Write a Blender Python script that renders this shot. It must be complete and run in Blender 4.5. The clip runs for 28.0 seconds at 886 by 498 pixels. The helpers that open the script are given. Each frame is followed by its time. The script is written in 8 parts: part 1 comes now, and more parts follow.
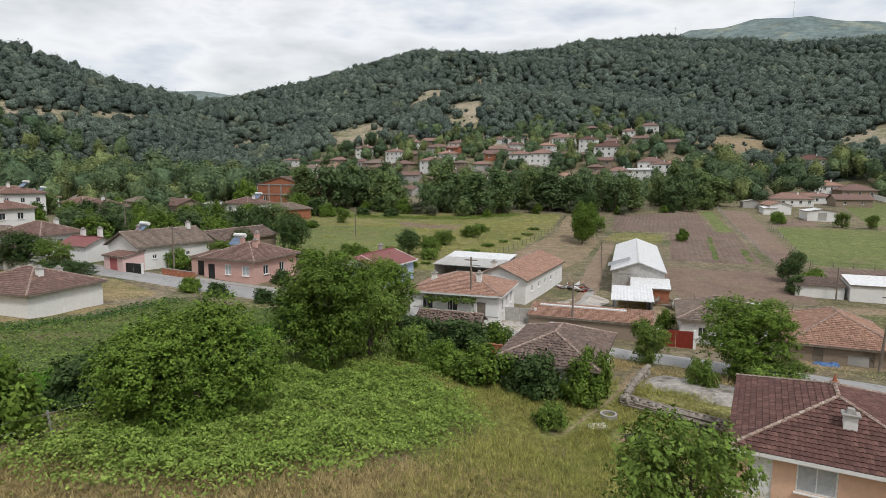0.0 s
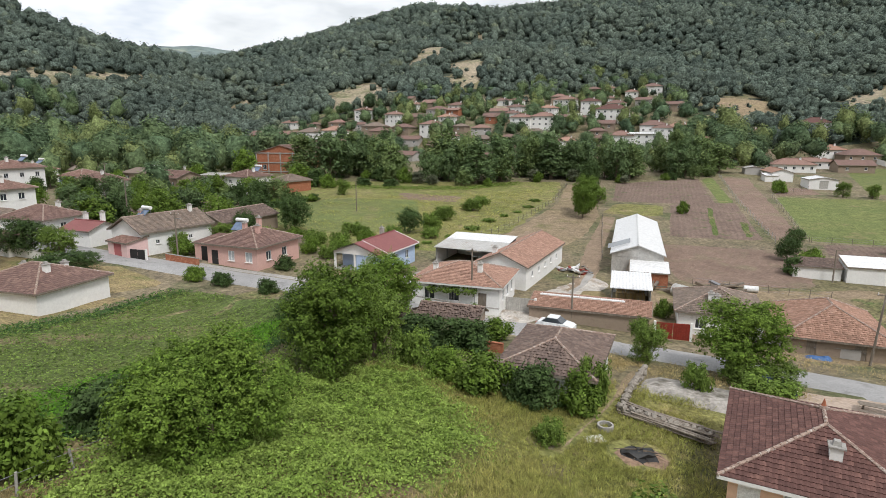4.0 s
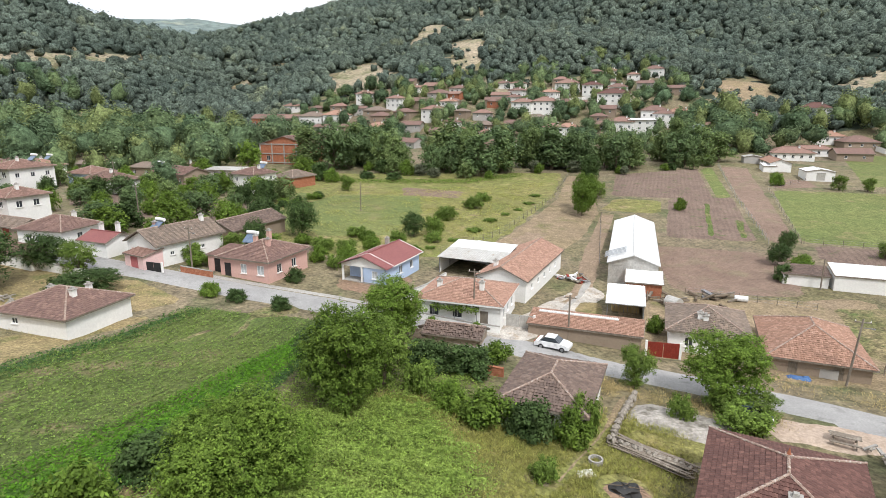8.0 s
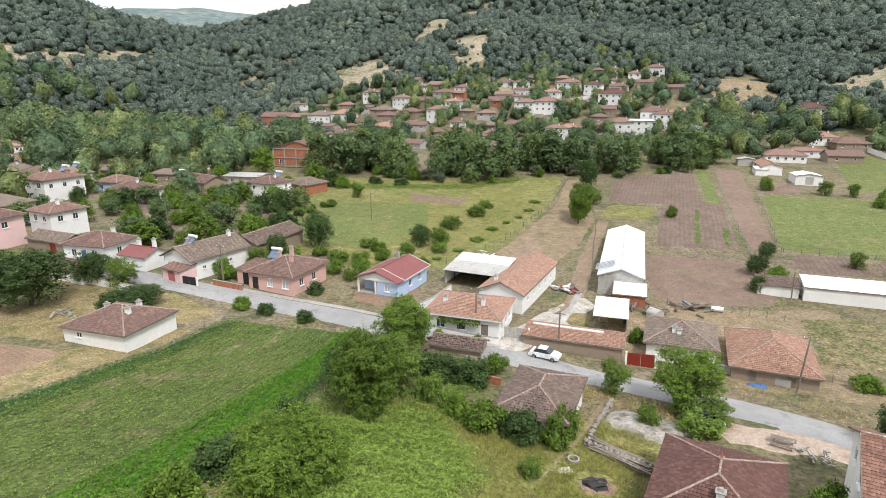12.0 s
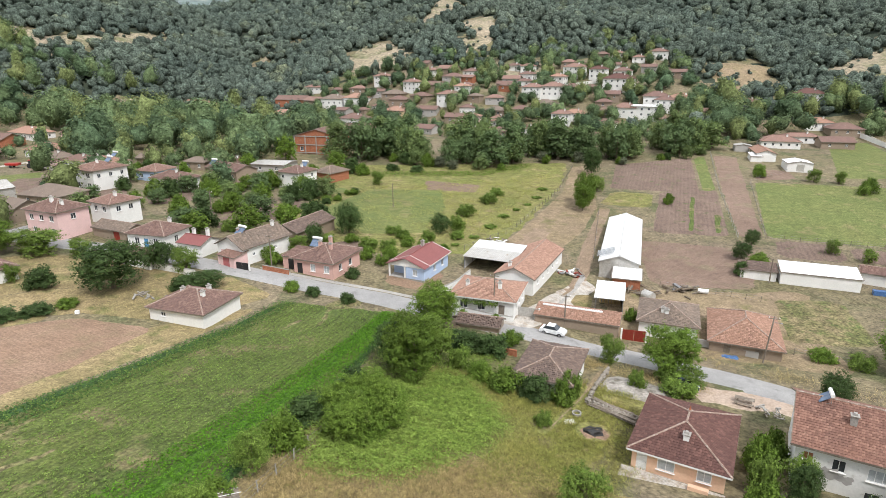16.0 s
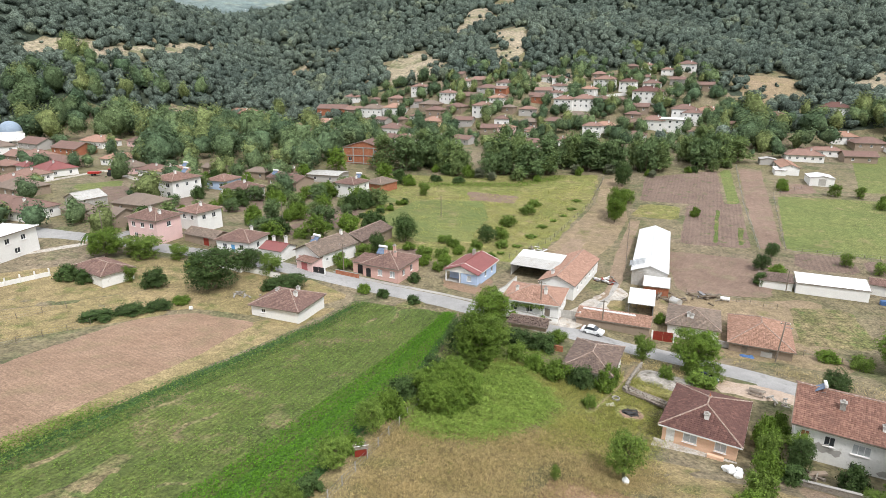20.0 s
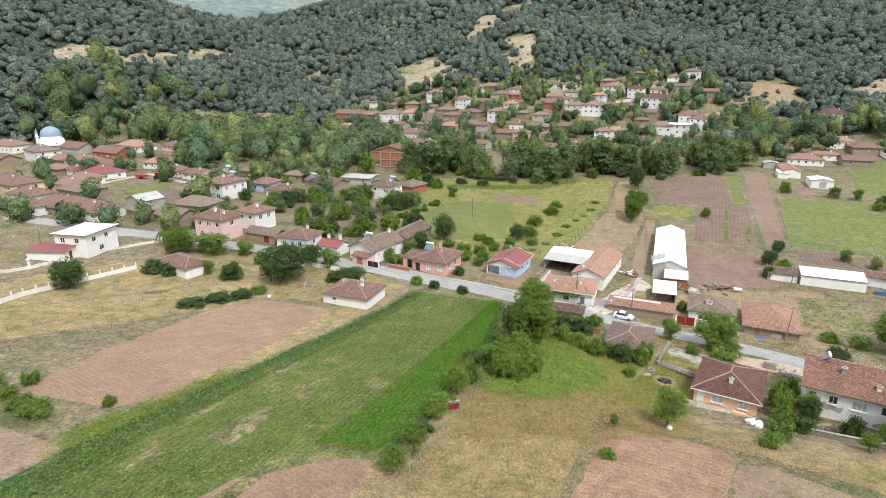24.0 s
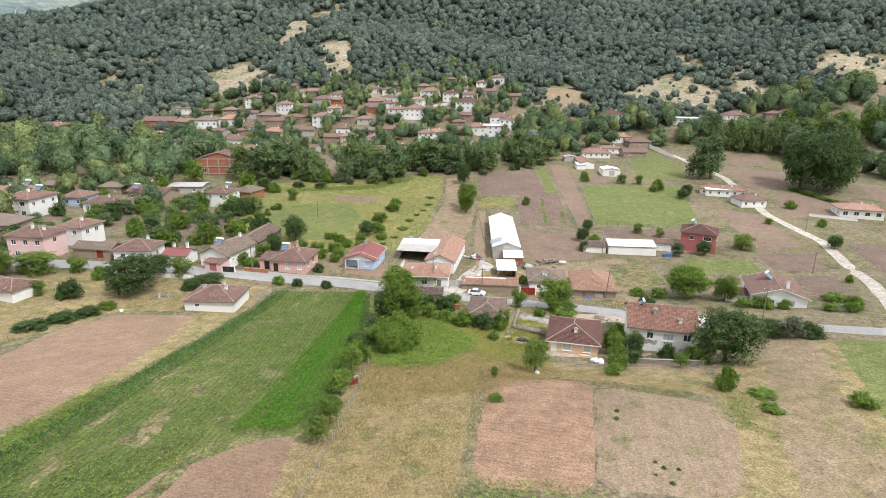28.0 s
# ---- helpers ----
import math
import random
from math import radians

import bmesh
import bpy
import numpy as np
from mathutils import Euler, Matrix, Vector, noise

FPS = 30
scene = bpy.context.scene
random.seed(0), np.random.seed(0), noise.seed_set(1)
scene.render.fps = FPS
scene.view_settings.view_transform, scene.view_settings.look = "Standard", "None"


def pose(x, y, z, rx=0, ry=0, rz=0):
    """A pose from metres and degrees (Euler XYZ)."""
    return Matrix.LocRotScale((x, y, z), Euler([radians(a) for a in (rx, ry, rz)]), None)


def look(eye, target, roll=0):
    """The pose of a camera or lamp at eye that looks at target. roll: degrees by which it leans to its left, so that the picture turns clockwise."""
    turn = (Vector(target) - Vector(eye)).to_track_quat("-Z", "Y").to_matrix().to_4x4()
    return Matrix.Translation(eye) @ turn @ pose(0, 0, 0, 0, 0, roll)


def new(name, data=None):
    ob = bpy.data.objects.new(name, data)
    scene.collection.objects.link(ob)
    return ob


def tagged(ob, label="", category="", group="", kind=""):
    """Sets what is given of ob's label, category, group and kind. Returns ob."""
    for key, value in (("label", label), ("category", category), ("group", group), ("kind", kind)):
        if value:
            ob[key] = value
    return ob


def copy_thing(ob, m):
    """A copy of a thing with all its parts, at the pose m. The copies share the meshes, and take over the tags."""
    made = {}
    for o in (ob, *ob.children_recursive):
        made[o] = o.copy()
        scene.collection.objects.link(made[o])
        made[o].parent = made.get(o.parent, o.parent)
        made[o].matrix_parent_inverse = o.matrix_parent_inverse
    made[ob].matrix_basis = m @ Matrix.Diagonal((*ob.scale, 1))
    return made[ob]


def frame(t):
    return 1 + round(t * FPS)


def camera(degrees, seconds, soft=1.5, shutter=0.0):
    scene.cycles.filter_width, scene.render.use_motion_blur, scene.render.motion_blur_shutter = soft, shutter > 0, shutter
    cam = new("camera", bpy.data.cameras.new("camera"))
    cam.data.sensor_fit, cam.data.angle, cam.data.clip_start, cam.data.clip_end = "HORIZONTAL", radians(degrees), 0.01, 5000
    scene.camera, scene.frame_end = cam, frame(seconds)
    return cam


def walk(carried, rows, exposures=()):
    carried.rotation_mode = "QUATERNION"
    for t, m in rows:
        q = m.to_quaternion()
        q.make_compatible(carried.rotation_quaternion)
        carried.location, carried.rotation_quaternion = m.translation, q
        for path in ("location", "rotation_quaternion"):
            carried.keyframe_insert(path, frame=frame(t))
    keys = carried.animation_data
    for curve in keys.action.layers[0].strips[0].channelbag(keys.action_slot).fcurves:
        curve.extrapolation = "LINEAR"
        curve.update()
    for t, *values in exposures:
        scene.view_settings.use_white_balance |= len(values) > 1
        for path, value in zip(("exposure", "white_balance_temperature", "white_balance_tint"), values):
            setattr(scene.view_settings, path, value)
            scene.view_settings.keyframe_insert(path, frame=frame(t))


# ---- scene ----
cam = camera(73.8, 28.0, 0.5)
PATH = [
    (0, (0.00, 0.00, 17.55), (-0.00, 99.25, 5.32), 0.38),
    (0.5, (0.00, 0.02, 17.89), (0.01, 99.28, 5.72), 0.35),
    (1, (-0.03, -0.00, 18.40), (-0.01, 99.26, 6.26), 0.30),
    (1.5, (-0.05, 0.02, 18.95), (-0.08, 99.25, 6.59), 0.27),
    (2, (-0.09, 0.02, 19.48), (-0.14, 99.16, 6.36), 0.24),
    (2.5, (-0.14, 0.00, 20.01), (-0.19, 99.04, 6.16), 0.23),
    (3, (-0.17, -0.00, 20.55), (-0.19, 98.92, 5.87), 0.23),
    (3.5, (-0.16, 0.03, 21.05), (-0.15, 98.56, 3.98), 0.23),
    (5.5, (-0.21, -0.06, 23.63), (-0.36, 97.15, 0.17), -0.01),
    (6, (-0.26, -0.34, 24.40), (-0.41, 96.84, 0.82), 0.02),
    (6.5, (-0.29, -0.65, 25.23), (-0.46, 96.53, 1.66), -0.00),
    (7, (-0.37, -1.04, 26.10), (-0.53, 96.11, 2.43), -0.02),
    (7.5, (-0.44, -1.50, 26.95), (-0.61, 95.63, 3.17), 0.04),
    (8, (-0.48, -2.16, 27.86), (-0.66, 94.94, 3.91), 0.04),
    (8.5, (-0.49, -2.86, 28.76), (-0.71, 94.19, 4.67), 0.05),
    (9, (-0.48, -3.71, 29.60), (-0.81, 93.10, 4.54), 0.05),
    (9.5, (-0.51, -4.63, 30.49), (-0.88, 92.00, 4.76), 0.07),
    (10, (-0.49, -5.62, 31.33), (-0.95, 90.98, 5.51), 0.08),
    (10.5, (-0.45, -6.71, 32.13), (-1.04, 89.89, 6.27), 0.09),
    (11, (-0.42, -7.88, 33.00), (-1.15, 88.69, 7.05), -0.01),
    (11.5, (-0.45, -9.11, 33.84), (-1.32, 87.44, 7.84), -0.05),
    (12, (-0.59, -10.32, 34.66), (-1.55, 86.22, 8.57), -0.11),
    (12.5, (-0.81, -11.66, 35.44), (-1.85, 84.88, 9.37), -0.14),
    (13, (-1.02, -13.11, 36.19), (-2.20, 82.81, 7.96), -0.19),
    (13.5, (-1.38, -14.59, 36.96), (-2.54, 80.78, 6.90), -0.24),
    (15.5, (-3.10, -21.15, 40.14), (-4.59, 74.17, 9.93), -0.20),
    (16, (-3.65, -22.90, 40.92), (-5.19, 72.42, 10.73), -0.18),
    (16.5, (-4.19, -24.72, 41.72), (-5.80, 70.60, 11.52), -0.22),
    (17, (-4.79, -26.50, 42.49), (-6.43, 68.82, 12.31), -0.21),
    (17.5, (-5.38, -28.26, 43.31), (-7.07, 67.05, 13.09), -0.21),
    (18, (-6.06, -29.99, 44.08), (-7.70, 65.33, 13.88), -0.16),
    (18.5, (-6.79, -31.76, 44.85), (-8.36, 63.57, 14.69), -0.10),
    (19, (-7.57, -33.63, 45.65), (-9.07, 61.70, 15.50), -0.07),
    (19.5, (-8.49, -35.57, 46.46), (-11.97, 59.74, 16.38), -0.08),
    (20, (-9.47, -37.51, 47.28), (-14.76, 57.71, 17.18), -0.06),
    (20.5, (-10.53, -39.41, 48.01), (-15.75, 55.83, 17.96), -0.03),
    (21, (-11.68, -41.29, 48.71), (-16.77, 53.96, 18.69), -0.01),
    (21.5, (-12.93, -43.09, 49.31), (-17.89, 52.21, 19.43), 0.09),
    (23.5, (-17.77, -50.53, 50.44), (-22.87, 44.81, 20.69), -0.07),
    (24, (-18.98, -52.33, 50.49), (-24.03, 42.98, 20.63), -0.04),
    (24.5, (-20.10, -54.01, 50.41), (-25.07, 41.33, 20.64), -0.02),
    (25, (-21.20, -55.42, 50.30), (-17.84, 40.03, 20.69), 0.04),
    (25.5, (-22.45, -56.51, 50.12), (-1.67, 36.81, 20.82), -0.10),
    (26, (-23.84, -57.36, 49.96), (0.44, 35.19, 20.89), -0.04),
    (26.5, (-25.19, -58.02, 49.83), (-0.87, 34.56, 20.91), 0.02),
    (27, (-26.39, -58.55, 49.74), (-2.08, 34.06, 20.90), -0.02),
    (27.5, (-27.39, -59.02, 49.63), (-2.95, 33.57, 20.81), 0.10),
    (28, (-28.22, -59.44, 49.52), (-3.40, 33.09, 20.84), 0.48),
]
walk(cam, [(t, look(eye, target, roll)) for t, eye, target, roll in PATH],
     exposures=[(0, -0.36), (3.5, -0.18), (6, 0.25), (9, 0.30), (13, 0.30), (20, 0.34), (28, 0.36)])
# ---- light ----
world = bpy.data.worlds.new("sky")
scene.world = world
world.use_nodes = True
wn, wl = world.node_tree.nodes, world.node_tree.links
SUN_DIR = Vector((0.30, -0.54, 0.86)).normalized()
sky = wn.new("ShaderNodeTexSky")
sky.sky_type, sky.sun_disc = "NISHITA", False
sky.sun_elevation, sky.sun_rotation = math.asin(SUN_DIR.z), math.atan2(SUN_DIR.x, SUN_DIR.y)
sky.air_density, sky.dust_density = 1.2, 2.5
# thin cloud cover, brighter and greyer patches over the blue
tc, cl, ramp, mixc = (wn.new(k) for k in ("ShaderNodeTexCoord", "ShaderNodeTexNoise", "ShaderNodeValToRGB", "ShaderNodeMix"))
mapc = wn.new("ShaderNodeMapping")
mapc.inputs["Scale"].default_value = (1.6, 1.6, 5.0)
cl.inputs["Scale"].default_value, cl.inputs["Detail"].default_value, cl.inputs["Roughness"].default_value = 1.7, 5.0, 0.55
ramp.color_ramp.elements[0].position, ramp.color_ramp.elements[0].color = 0.30, (7.0, 8.3, 10.4, 1)
ramp.color_ramp.elements[1].position, ramp.color_ramp.elements[1].color = 0.62, (11.0, 11.4, 11.8, 1)
low = ramp.color_ramp.elements.new(0.48)
low.color = (15.5, 15.7, 16.0, 1)
mixc.data_type = "RGBA"
mixc.inputs["Factor"].default_value = 0.8
wl.new(tc.outputs["Generated"], mapc.inputs["Vector"])
wl.new(mapc.outputs["Vector"], cl.inputs["Vector"])
wl.new(cl.outputs["Fac"], ramp.inputs["Fac"])
wl.new(sky.outputs["Color"], mixc.inputs["A"])
wl.new(ramp.outputs["Color"], mixc.inputs["B"])
wl.new(mixc.outputs["Result"], wn["Background"].inputs["Color"])
wn["Background"].inputs["Strength"].default_value = 0.088
sun = new("sun", bpy.data.lights.new("sun", "SUN"))
sun.data.energy, sun.data.angle, sun.data.color = 2.5, radians(9), (1.0, 0.98, 0.955)
sun.matrix_world = Matrix.Translation((0, 0, 300)) @ SUN_DIR.to_track_quat("Z", "Y").to_matrix().to_4x4()


# ---- materials ----
def rgb(c, k=1.0):
    return (c[0] * k, c[1] * k, c[2] * k, 1)


def surface(name, colours, big=0.15, small=3.0, rough=0.9, bump=0.25, depth=0.05, metal=0.0, spec=0.3, space="Object", stretch=(1, 1, 1), island=0.0, tile=False, furrow=None, translucent=0.0, third=0.35, obj=0.0, fine=0.28, mid=0.22):
    """A rough natural surface: two or three colours mixed by a broad noise, grained by a fine one."""
    m = bpy.data.materials.new(name)
    m.use_nodes = True
    n, l = m.node_tree.nodes, m.node_tree.links
    p = n["Principled BSDF"]
    p.inputs["Roughness"].default_value, p.inputs["Metallic"].default_value, p.inputs["Specular IOR Level"].default_value = rough, metal, spec
    if space == "World":
        src = n.new("ShaderNodeNewGeometry").outputs["Position"]
    else:
        src = n.new("ShaderNodeTexCoord").outputs["Object"]
    mp = n.new("ShaderNodeMapping")
    mp.inputs["Scale"].default_value = stretch
    l.new(src, mp.inputs["Vector"])
    vec = mp.outputs["Vector"]

    def noise_tex(scale, detail=4.0, rough_=0.6):
        t = n.new("ShaderNodeTexNoise")
        t.inputs["Scale"].default_value, t.inputs["Detail"].default_value, t.inputs["Roughness"].default_value = scale, detail, rough_
        l.new(vec, t.inputs["Vector"])
        return t.outputs["Fac"]

    def mix(a, b, fac, mode="MIX"):
        t = n.new("ShaderNodeMix")
        t.data_type, t.blend_type = "RGBA", mode
        for sock, v in (("A", a), ("B", b), ("Factor", fac)):
            if isinstance(v, (int, float, tuple)):
                t.inputs[sock].default_value = v
            else:
                l.new(v, t.inputs[sock])
        return t.outputs["Result"]

    def ramped(fac, lo, hi, a=0.0, b=1.0):
        t = n.new("ShaderNodeMapRange")
        t.inputs["From Min"].default_value, t.inputs["From Max"].default_value = lo, hi
        t.inputs["To Min"].default_value, t.inputs["To Max"].default_value = a, b
        l.new(fac, t.inputs["Value"])
        return t.outputs["Result"]

    def times(a, b):
        t = n.new("ShaderNodeMath")
        t.operation = "MULTIPLY"
        l.new(a, t.inputs[0]), l.new(b, t.inputs[1])
        return t.outputs[0]

    f_big, f_small = noise_tex(big, 5.0), noise_tex(small, 5.0, 0.65)
    col = mix(rgb(colours[0]), rgb(colours[1]), ramped(f_big, 0.35, 0.65))
    if len(colours) > 2:
        col = mix(col, rgb(colours[2]), ramped(noise_tex(big * 2.3, 6.0), 0.62 - third * 0.3, 0.72 - third * 0.2))
    if space == "World":
        grain = times(ramped(f_small, 0.34, 0.66, 1 - fine, 1 + fine), ramped(noise_tex(0.55, 7.0, 0.72), 0.36, 0.64, 1 - mid, 1 + mid))
        grain = times(grain, ramped(noise_tex(0.016, 3.0), 0.35, 0.65, 0.90, 1.10))
    else:
        grain = ramped(f_small, 0.25, 0.75, 1 - fine, 1 + fine)
    if island:
        rnd = n.new("ShaderNodeNewGeometry").outputs["Random Per Island"]
        grain2 = ramped(rnd, 0, 1, 1 - island, 1 + island)
        grain = times(grain, grain2)
    if obj:
        rnd = n.new("ShaderNodeObjectInfo").outputs["Random"]
        grain = times(grain, ramped(rnd, 0, 1, 1 - obj, 1 + obj))
    height = f_small
    if tile:
        uv = n.new("ShaderNodeUVMap")
        fl = n.new("ShaderNodeVectorMath")
        fl.operation = "FLOOR"
        l.new(uv.outputs["UV"], fl.inputs[0])
        wnz = n.new("ShaderNodeTexWhiteNoise")
        l.new(fl.outputs["Vector"], wnz.inputs["Vector"])
        col = mix(col, rgb(colours[-1]), ramped(wnz.outputs["Value"], 0.55, 1.0, 0.0, 0.45))
        grain = times(grain, ramped(wnz.outputs["Value"], 0, 1, 0.80, 1.14))
    if furrow:
        angle, spacing, amount = furrow
        rot = n.new("ShaderNodeMapping")
        rot.inputs["Rotation"].default_value = (0, 0, -radians(angle))
        l.new(src, rot.inputs["Vector"])
        w = n.new("ShaderNodeTexWave")
        w.bands_direction = "Y"
        w.inputs["Scale"].default_value, w.inputs["Distortion"].default_value = 0.314 / spacing, 3.5
        w.inputs["Detail"].default_value, w.inputs["Detail Scale"].default_value = 2.0, 1.2
        l.new(rot.outputs["Vector"], w.inputs["Vector"])
        grain = times(grain, ramped(w.outputs["Fac"], 0, 1, 1 - amount, 1 + amount * 0.5))
        ad = n.new("ShaderNodeMath")
        l.new(ramped(w.outputs["Fac"], 0, 1, 0.0, amount * 8), ad.inputs[0]), l.new(f_small, ad.inputs[1])
        height = ad.outputs[0]
    hs = n.new("ShaderNodeHueSaturation")
    l.new(col, hs.inputs["Color"])
    l.new(grain, hs.inputs["Value"])
    l.new(hs.outputs["Color"], p.inputs["Base Color"])
    if bump:
        b = n.new("ShaderNodeBump")
        b.inputs["Strength"].default_value, b.inputs["Distance"].default_value = bump, depth
        l.new(height, b.inputs["Height"])
        l.new(b.outputs["Normal"], p.inputs["Normal"])
    if translucent:
        tr = n.new("ShaderNodeBsdfTranslucent")
        l.new(hs.outputs["Color"], tr.inputs["Color"])
        mx = n.new("ShaderNodeMixShader")
        mx.inputs["Fac"].default_value = translucent
        l.new(p.outputs["BSDF"], mx.inputs[1]), l.new(tr.outputs["BSDF"], mx.inputs[2])
        l.new(mx.outputs["Shader"], n["Material Output"].inputs["Surface"])
    return m


M = {}
# land
M["ground"] = surface("dry grassland", [(0.150, 0.134, 0.068), (0.205, 0.164, 0.114), (0.105, 0.112, 0.052)], 0.045, 1.9, 0.95, 0.6, 0.25, space="World", fine=0.45, mid=0.3)
# this near-black green holds the shade between the tree crowns
M["forest_floor"] = surface("forest floor with shade in its colour", [(0.028, 0.040, 0.028), (0.040, 0.052, 0.034), (0.052, 0.060, 0.038)], 0.05, 0.6, 0.95, 0.6, 0.4, space="World")
M["meadow"] = surface("summer meadow", [(0.145, 0.160, 0.044), (0.205, 0.186, 0.070), (0.265, 0.212, 0.110)], 0.09, 3.0, 0.95, 0.6, 0.2, space="World", fine=0.5, mid=0.32, third=0.2)
M["dry_meadow"] = surface("dry meadow", [(0.275, 0.212, 0.114), (0.222, 0.178, 0.086), (0.150, 0.148, 0.056)], 0.11, 3.8, 0.95, 0.6, 0.15, space="World", fine=0.45, mid=0.28)
M["crop"] = surface("dense green crop", [(0.082, 0.116, 0.028), (0.112, 0.136, 0.036), (0.195, 0.165, 0.082)], 0.07, 3.2, 0.9, 0.8, 0.2, space="World", third=0.22, furrow=(74.7, 0.75, 0.08), fine=0.5, mid=0.26)
M["crop_bright"] = surface("bright green crop", [(0.056, 0.128, 0.014), (0.072, 0.148, 0.018)], 0.2, 2.8, 0.9, 0.8, 0.2, space="World", fine=0.5, furrow=(74.7, 0.75, 0.08))
M["crop_dark"] = surface("dark green crop", [(0.040, 0.086, 0.026), (0.052, 0.100, 0.030)], 0.2, 2.8, 0.9, 0.8, 0.25, space="World", fine=0.5)
M["stubble"] = surface("thin crop on dry soil", [(0.115, 0.120, 0.044), (0.215, 0.170, 0.096), (0.085, 0.112, 0.034)], 0.22, 2.2, 0.95, 0.6, 0.12, space="World", fine=0.45, mid=0.4)
M["lawn"] = surface("green pasture", [(0.120, 0.150, 0.046), (0.150, 0.165, 0.055), (0.195, 0.172, 0.080)], 0.06, 2.6, 0.95, 0.5, 0.1, space="World", third=0.15, fine=0.42, mid=0.22)
M["soil"] = surface("ploughed brown soil", [(0.190, 0.130, 0.100), (0.230, 0.162, 0.126), (0.205, 0.162, 0.110)], 0.09, 4.0, 0.97, 0.9, 0.12, space="World", furrow=(-32, 0.8, 0.06), fine=0.34, mid=0.15)
M["soil_red"] = surface("freshly ploughed reddish soil", [(0.245, 0.160, 0.110), (0.280, 0.188, 0.132), (0.225, 0.160, 0.104)], 0.12, 4.2, 0.97, 0.9, 0.12, space="World", furrow=(-31, 0.75, 0.05), fine=0.34, mid=0.15)
M["soil_clay"] = surface("freshly turned orange clay soil", [(0.285, 0.178, 0.118), (0.325, 0.208, 0.142), (0.240, 0.160, 0.102)], 0.14, 4.2, 0.97, 0.9, 0.14, space="World", furrow=(-28, 0.85, 0.055), fine=0.40, mid=0.18)
M["soil_dark"] = surface("dark vegetable soil", [(0.160, 0.112, 0.090), (0.195, 0.140, 0.112), (0.110, 0.120, 0.050)], 0.15, 3.6, 0.97, 0.9, 0.12, space="World", furrow=(70, 1.1, 0.08), third=0.12, fine=0.34, mid=0.15)
M["soil_dry"] = surface("dry weedy fallow soil", [(0.240, 0.175, 0.124), (0.265, 0.198, 0.138), (0.175, 0.150, 0.078)], 0.10, 3.6, 0.97, 0.8, 0.1, space="World", furrow=(62, 1.3, 0.05), third=0.25, fine=0.34, mid=0.15)
M["asphalt"] = surface("worn grey asphalt", [(0.285, 0.280, 0.276), (0.325, 0.318, 0.312), (0.225, 0.220, 0.215)], 0.25, 6.0, 0.85, 0.2, 0.01, space="World", third=0.15, mid=0.08, fine=0.15)
M["dirt"] = surface("pale trodden earth", [(0.400, 0.310, 0.245), (0.440, 0.350, 0.285), (0.310, 0.240, 0.170)], 0.2, 3.0, 0.95, 0.4, 0.05, space="World", mid=0.10, fine=0.2)
M["gravel"] = surface("white gravel lane", [(0.460, 0.430, 0.390), (0.400, 0.360, 0.315), (0.310, 0.255, 0.200)], 0.35, 5.0, 0.95, 0.4, 0.03, space="World")
M["concrete"] = surface("weathered concrete", [(0.36, 0.345, 0.32), (0.29, 0.275, 0.255), (0.20, 0.185, 0.16)], 0.5, 5.0, 0.9, 0.3, 0.02, third=0.1)
M["slab"] = surface("old concrete slab with stains", [(0.27, 0.25, 0.225), (0.33, 0.305, 0.275), (0.15, 0.135, 0.11)], 0.35, 3.0, 0.92, 0.4, 0.03, space="World", third=0.3)
M["stone"] = surface("rough grey stone", [(0.32, 0.29, 0.25), (0.24, 0.21, 0.18), (0.16, 0.14, 0.11)], 1.2, 7.0, 0.95, 0.8, 0.06)
M["tan_field"] = surface("dry tan grazed field", [(0.255, 0.192, 0.128), (0.222, 0.172, 0.102), (0.165, 0.150, 0.066)], 0.08, 3.6, 0.96, 0.6, 0.1, space="World", third=0.2, fine=0.42, mid=0.24)
M["bare"] = surface("bare sandy hillside", [(0.315, 0.262, 0.192), (0.258, 0.220, 0.148), (0.155, 0.158, 0.082)], 0.035, 0.6, 0.97, 0.6, 0.3, space="World", third=0.4, fine=0.4, mid=0.3)


def plaster(name, c, dirt=(0.30, 0.27, 0.23), third=0.0):
    cols = [c, tuple(v * 0.93 for v in c)]
    return surface(name, cols + [dirt] if third else cols, 0.5, 4.0, 0.88, 0.15, 0.01, third=third, fine=0.10)


M["white"] = plaster("white limewash plaster", (0.790, 0.780, 0.760))
M["white_old"] = plaster("stained old white plaster", (0.810, 0.800, 0.780), (0.560, 0.540, 0.510), 0.08)
M["pink"] = plaster("salmon pink paint", (0.62, 0.39, 0.34))
M["pink_pale"] = plaster("pale pink paint", (0.72, 0.50, 0.48))
M["rose"] = plaster("dusty rose paint", (0.42, 0.135, 0.135))
M["blue"] = plaster("sky blue paint", (0.440, 0.550, 0.740))
M["cyan"] = plaster("bright blue paint", (0.10, 0.30, 0.55))
M["orange"] = plaster("apricot orange paint", (0.76, 0.50, 0.35))
M["cream"] = plaster("cream yellow paint", (0.68, 0.52, 0.32))
M["grey_wall"] = plaster("grey cement render", (0.42, 0.40, 0.38))
M["mud"] = plaster("brown mud-brick wall", (0.30, 0.235, 0.18), (0.24, 0.18, 0.135), 0.2)
M["brick"] = surface("bare red brick", [(0.36, 0.135, 0.075), (0.30, 0.115, 0.065), (0.42, 0.20, 0.12)], 1.0, 9.0, 0.92, 0.4, 0.01)
M["trim"] = plaster("white painted trim", (0.78, 0.77, 0.75))
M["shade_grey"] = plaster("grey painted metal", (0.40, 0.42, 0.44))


def tiles(name, a, b, c):
    return surface(name, [a, b, c], 0.45, 7.0, 0.85, 0.3, 0.02, tile=True, third=0.05)


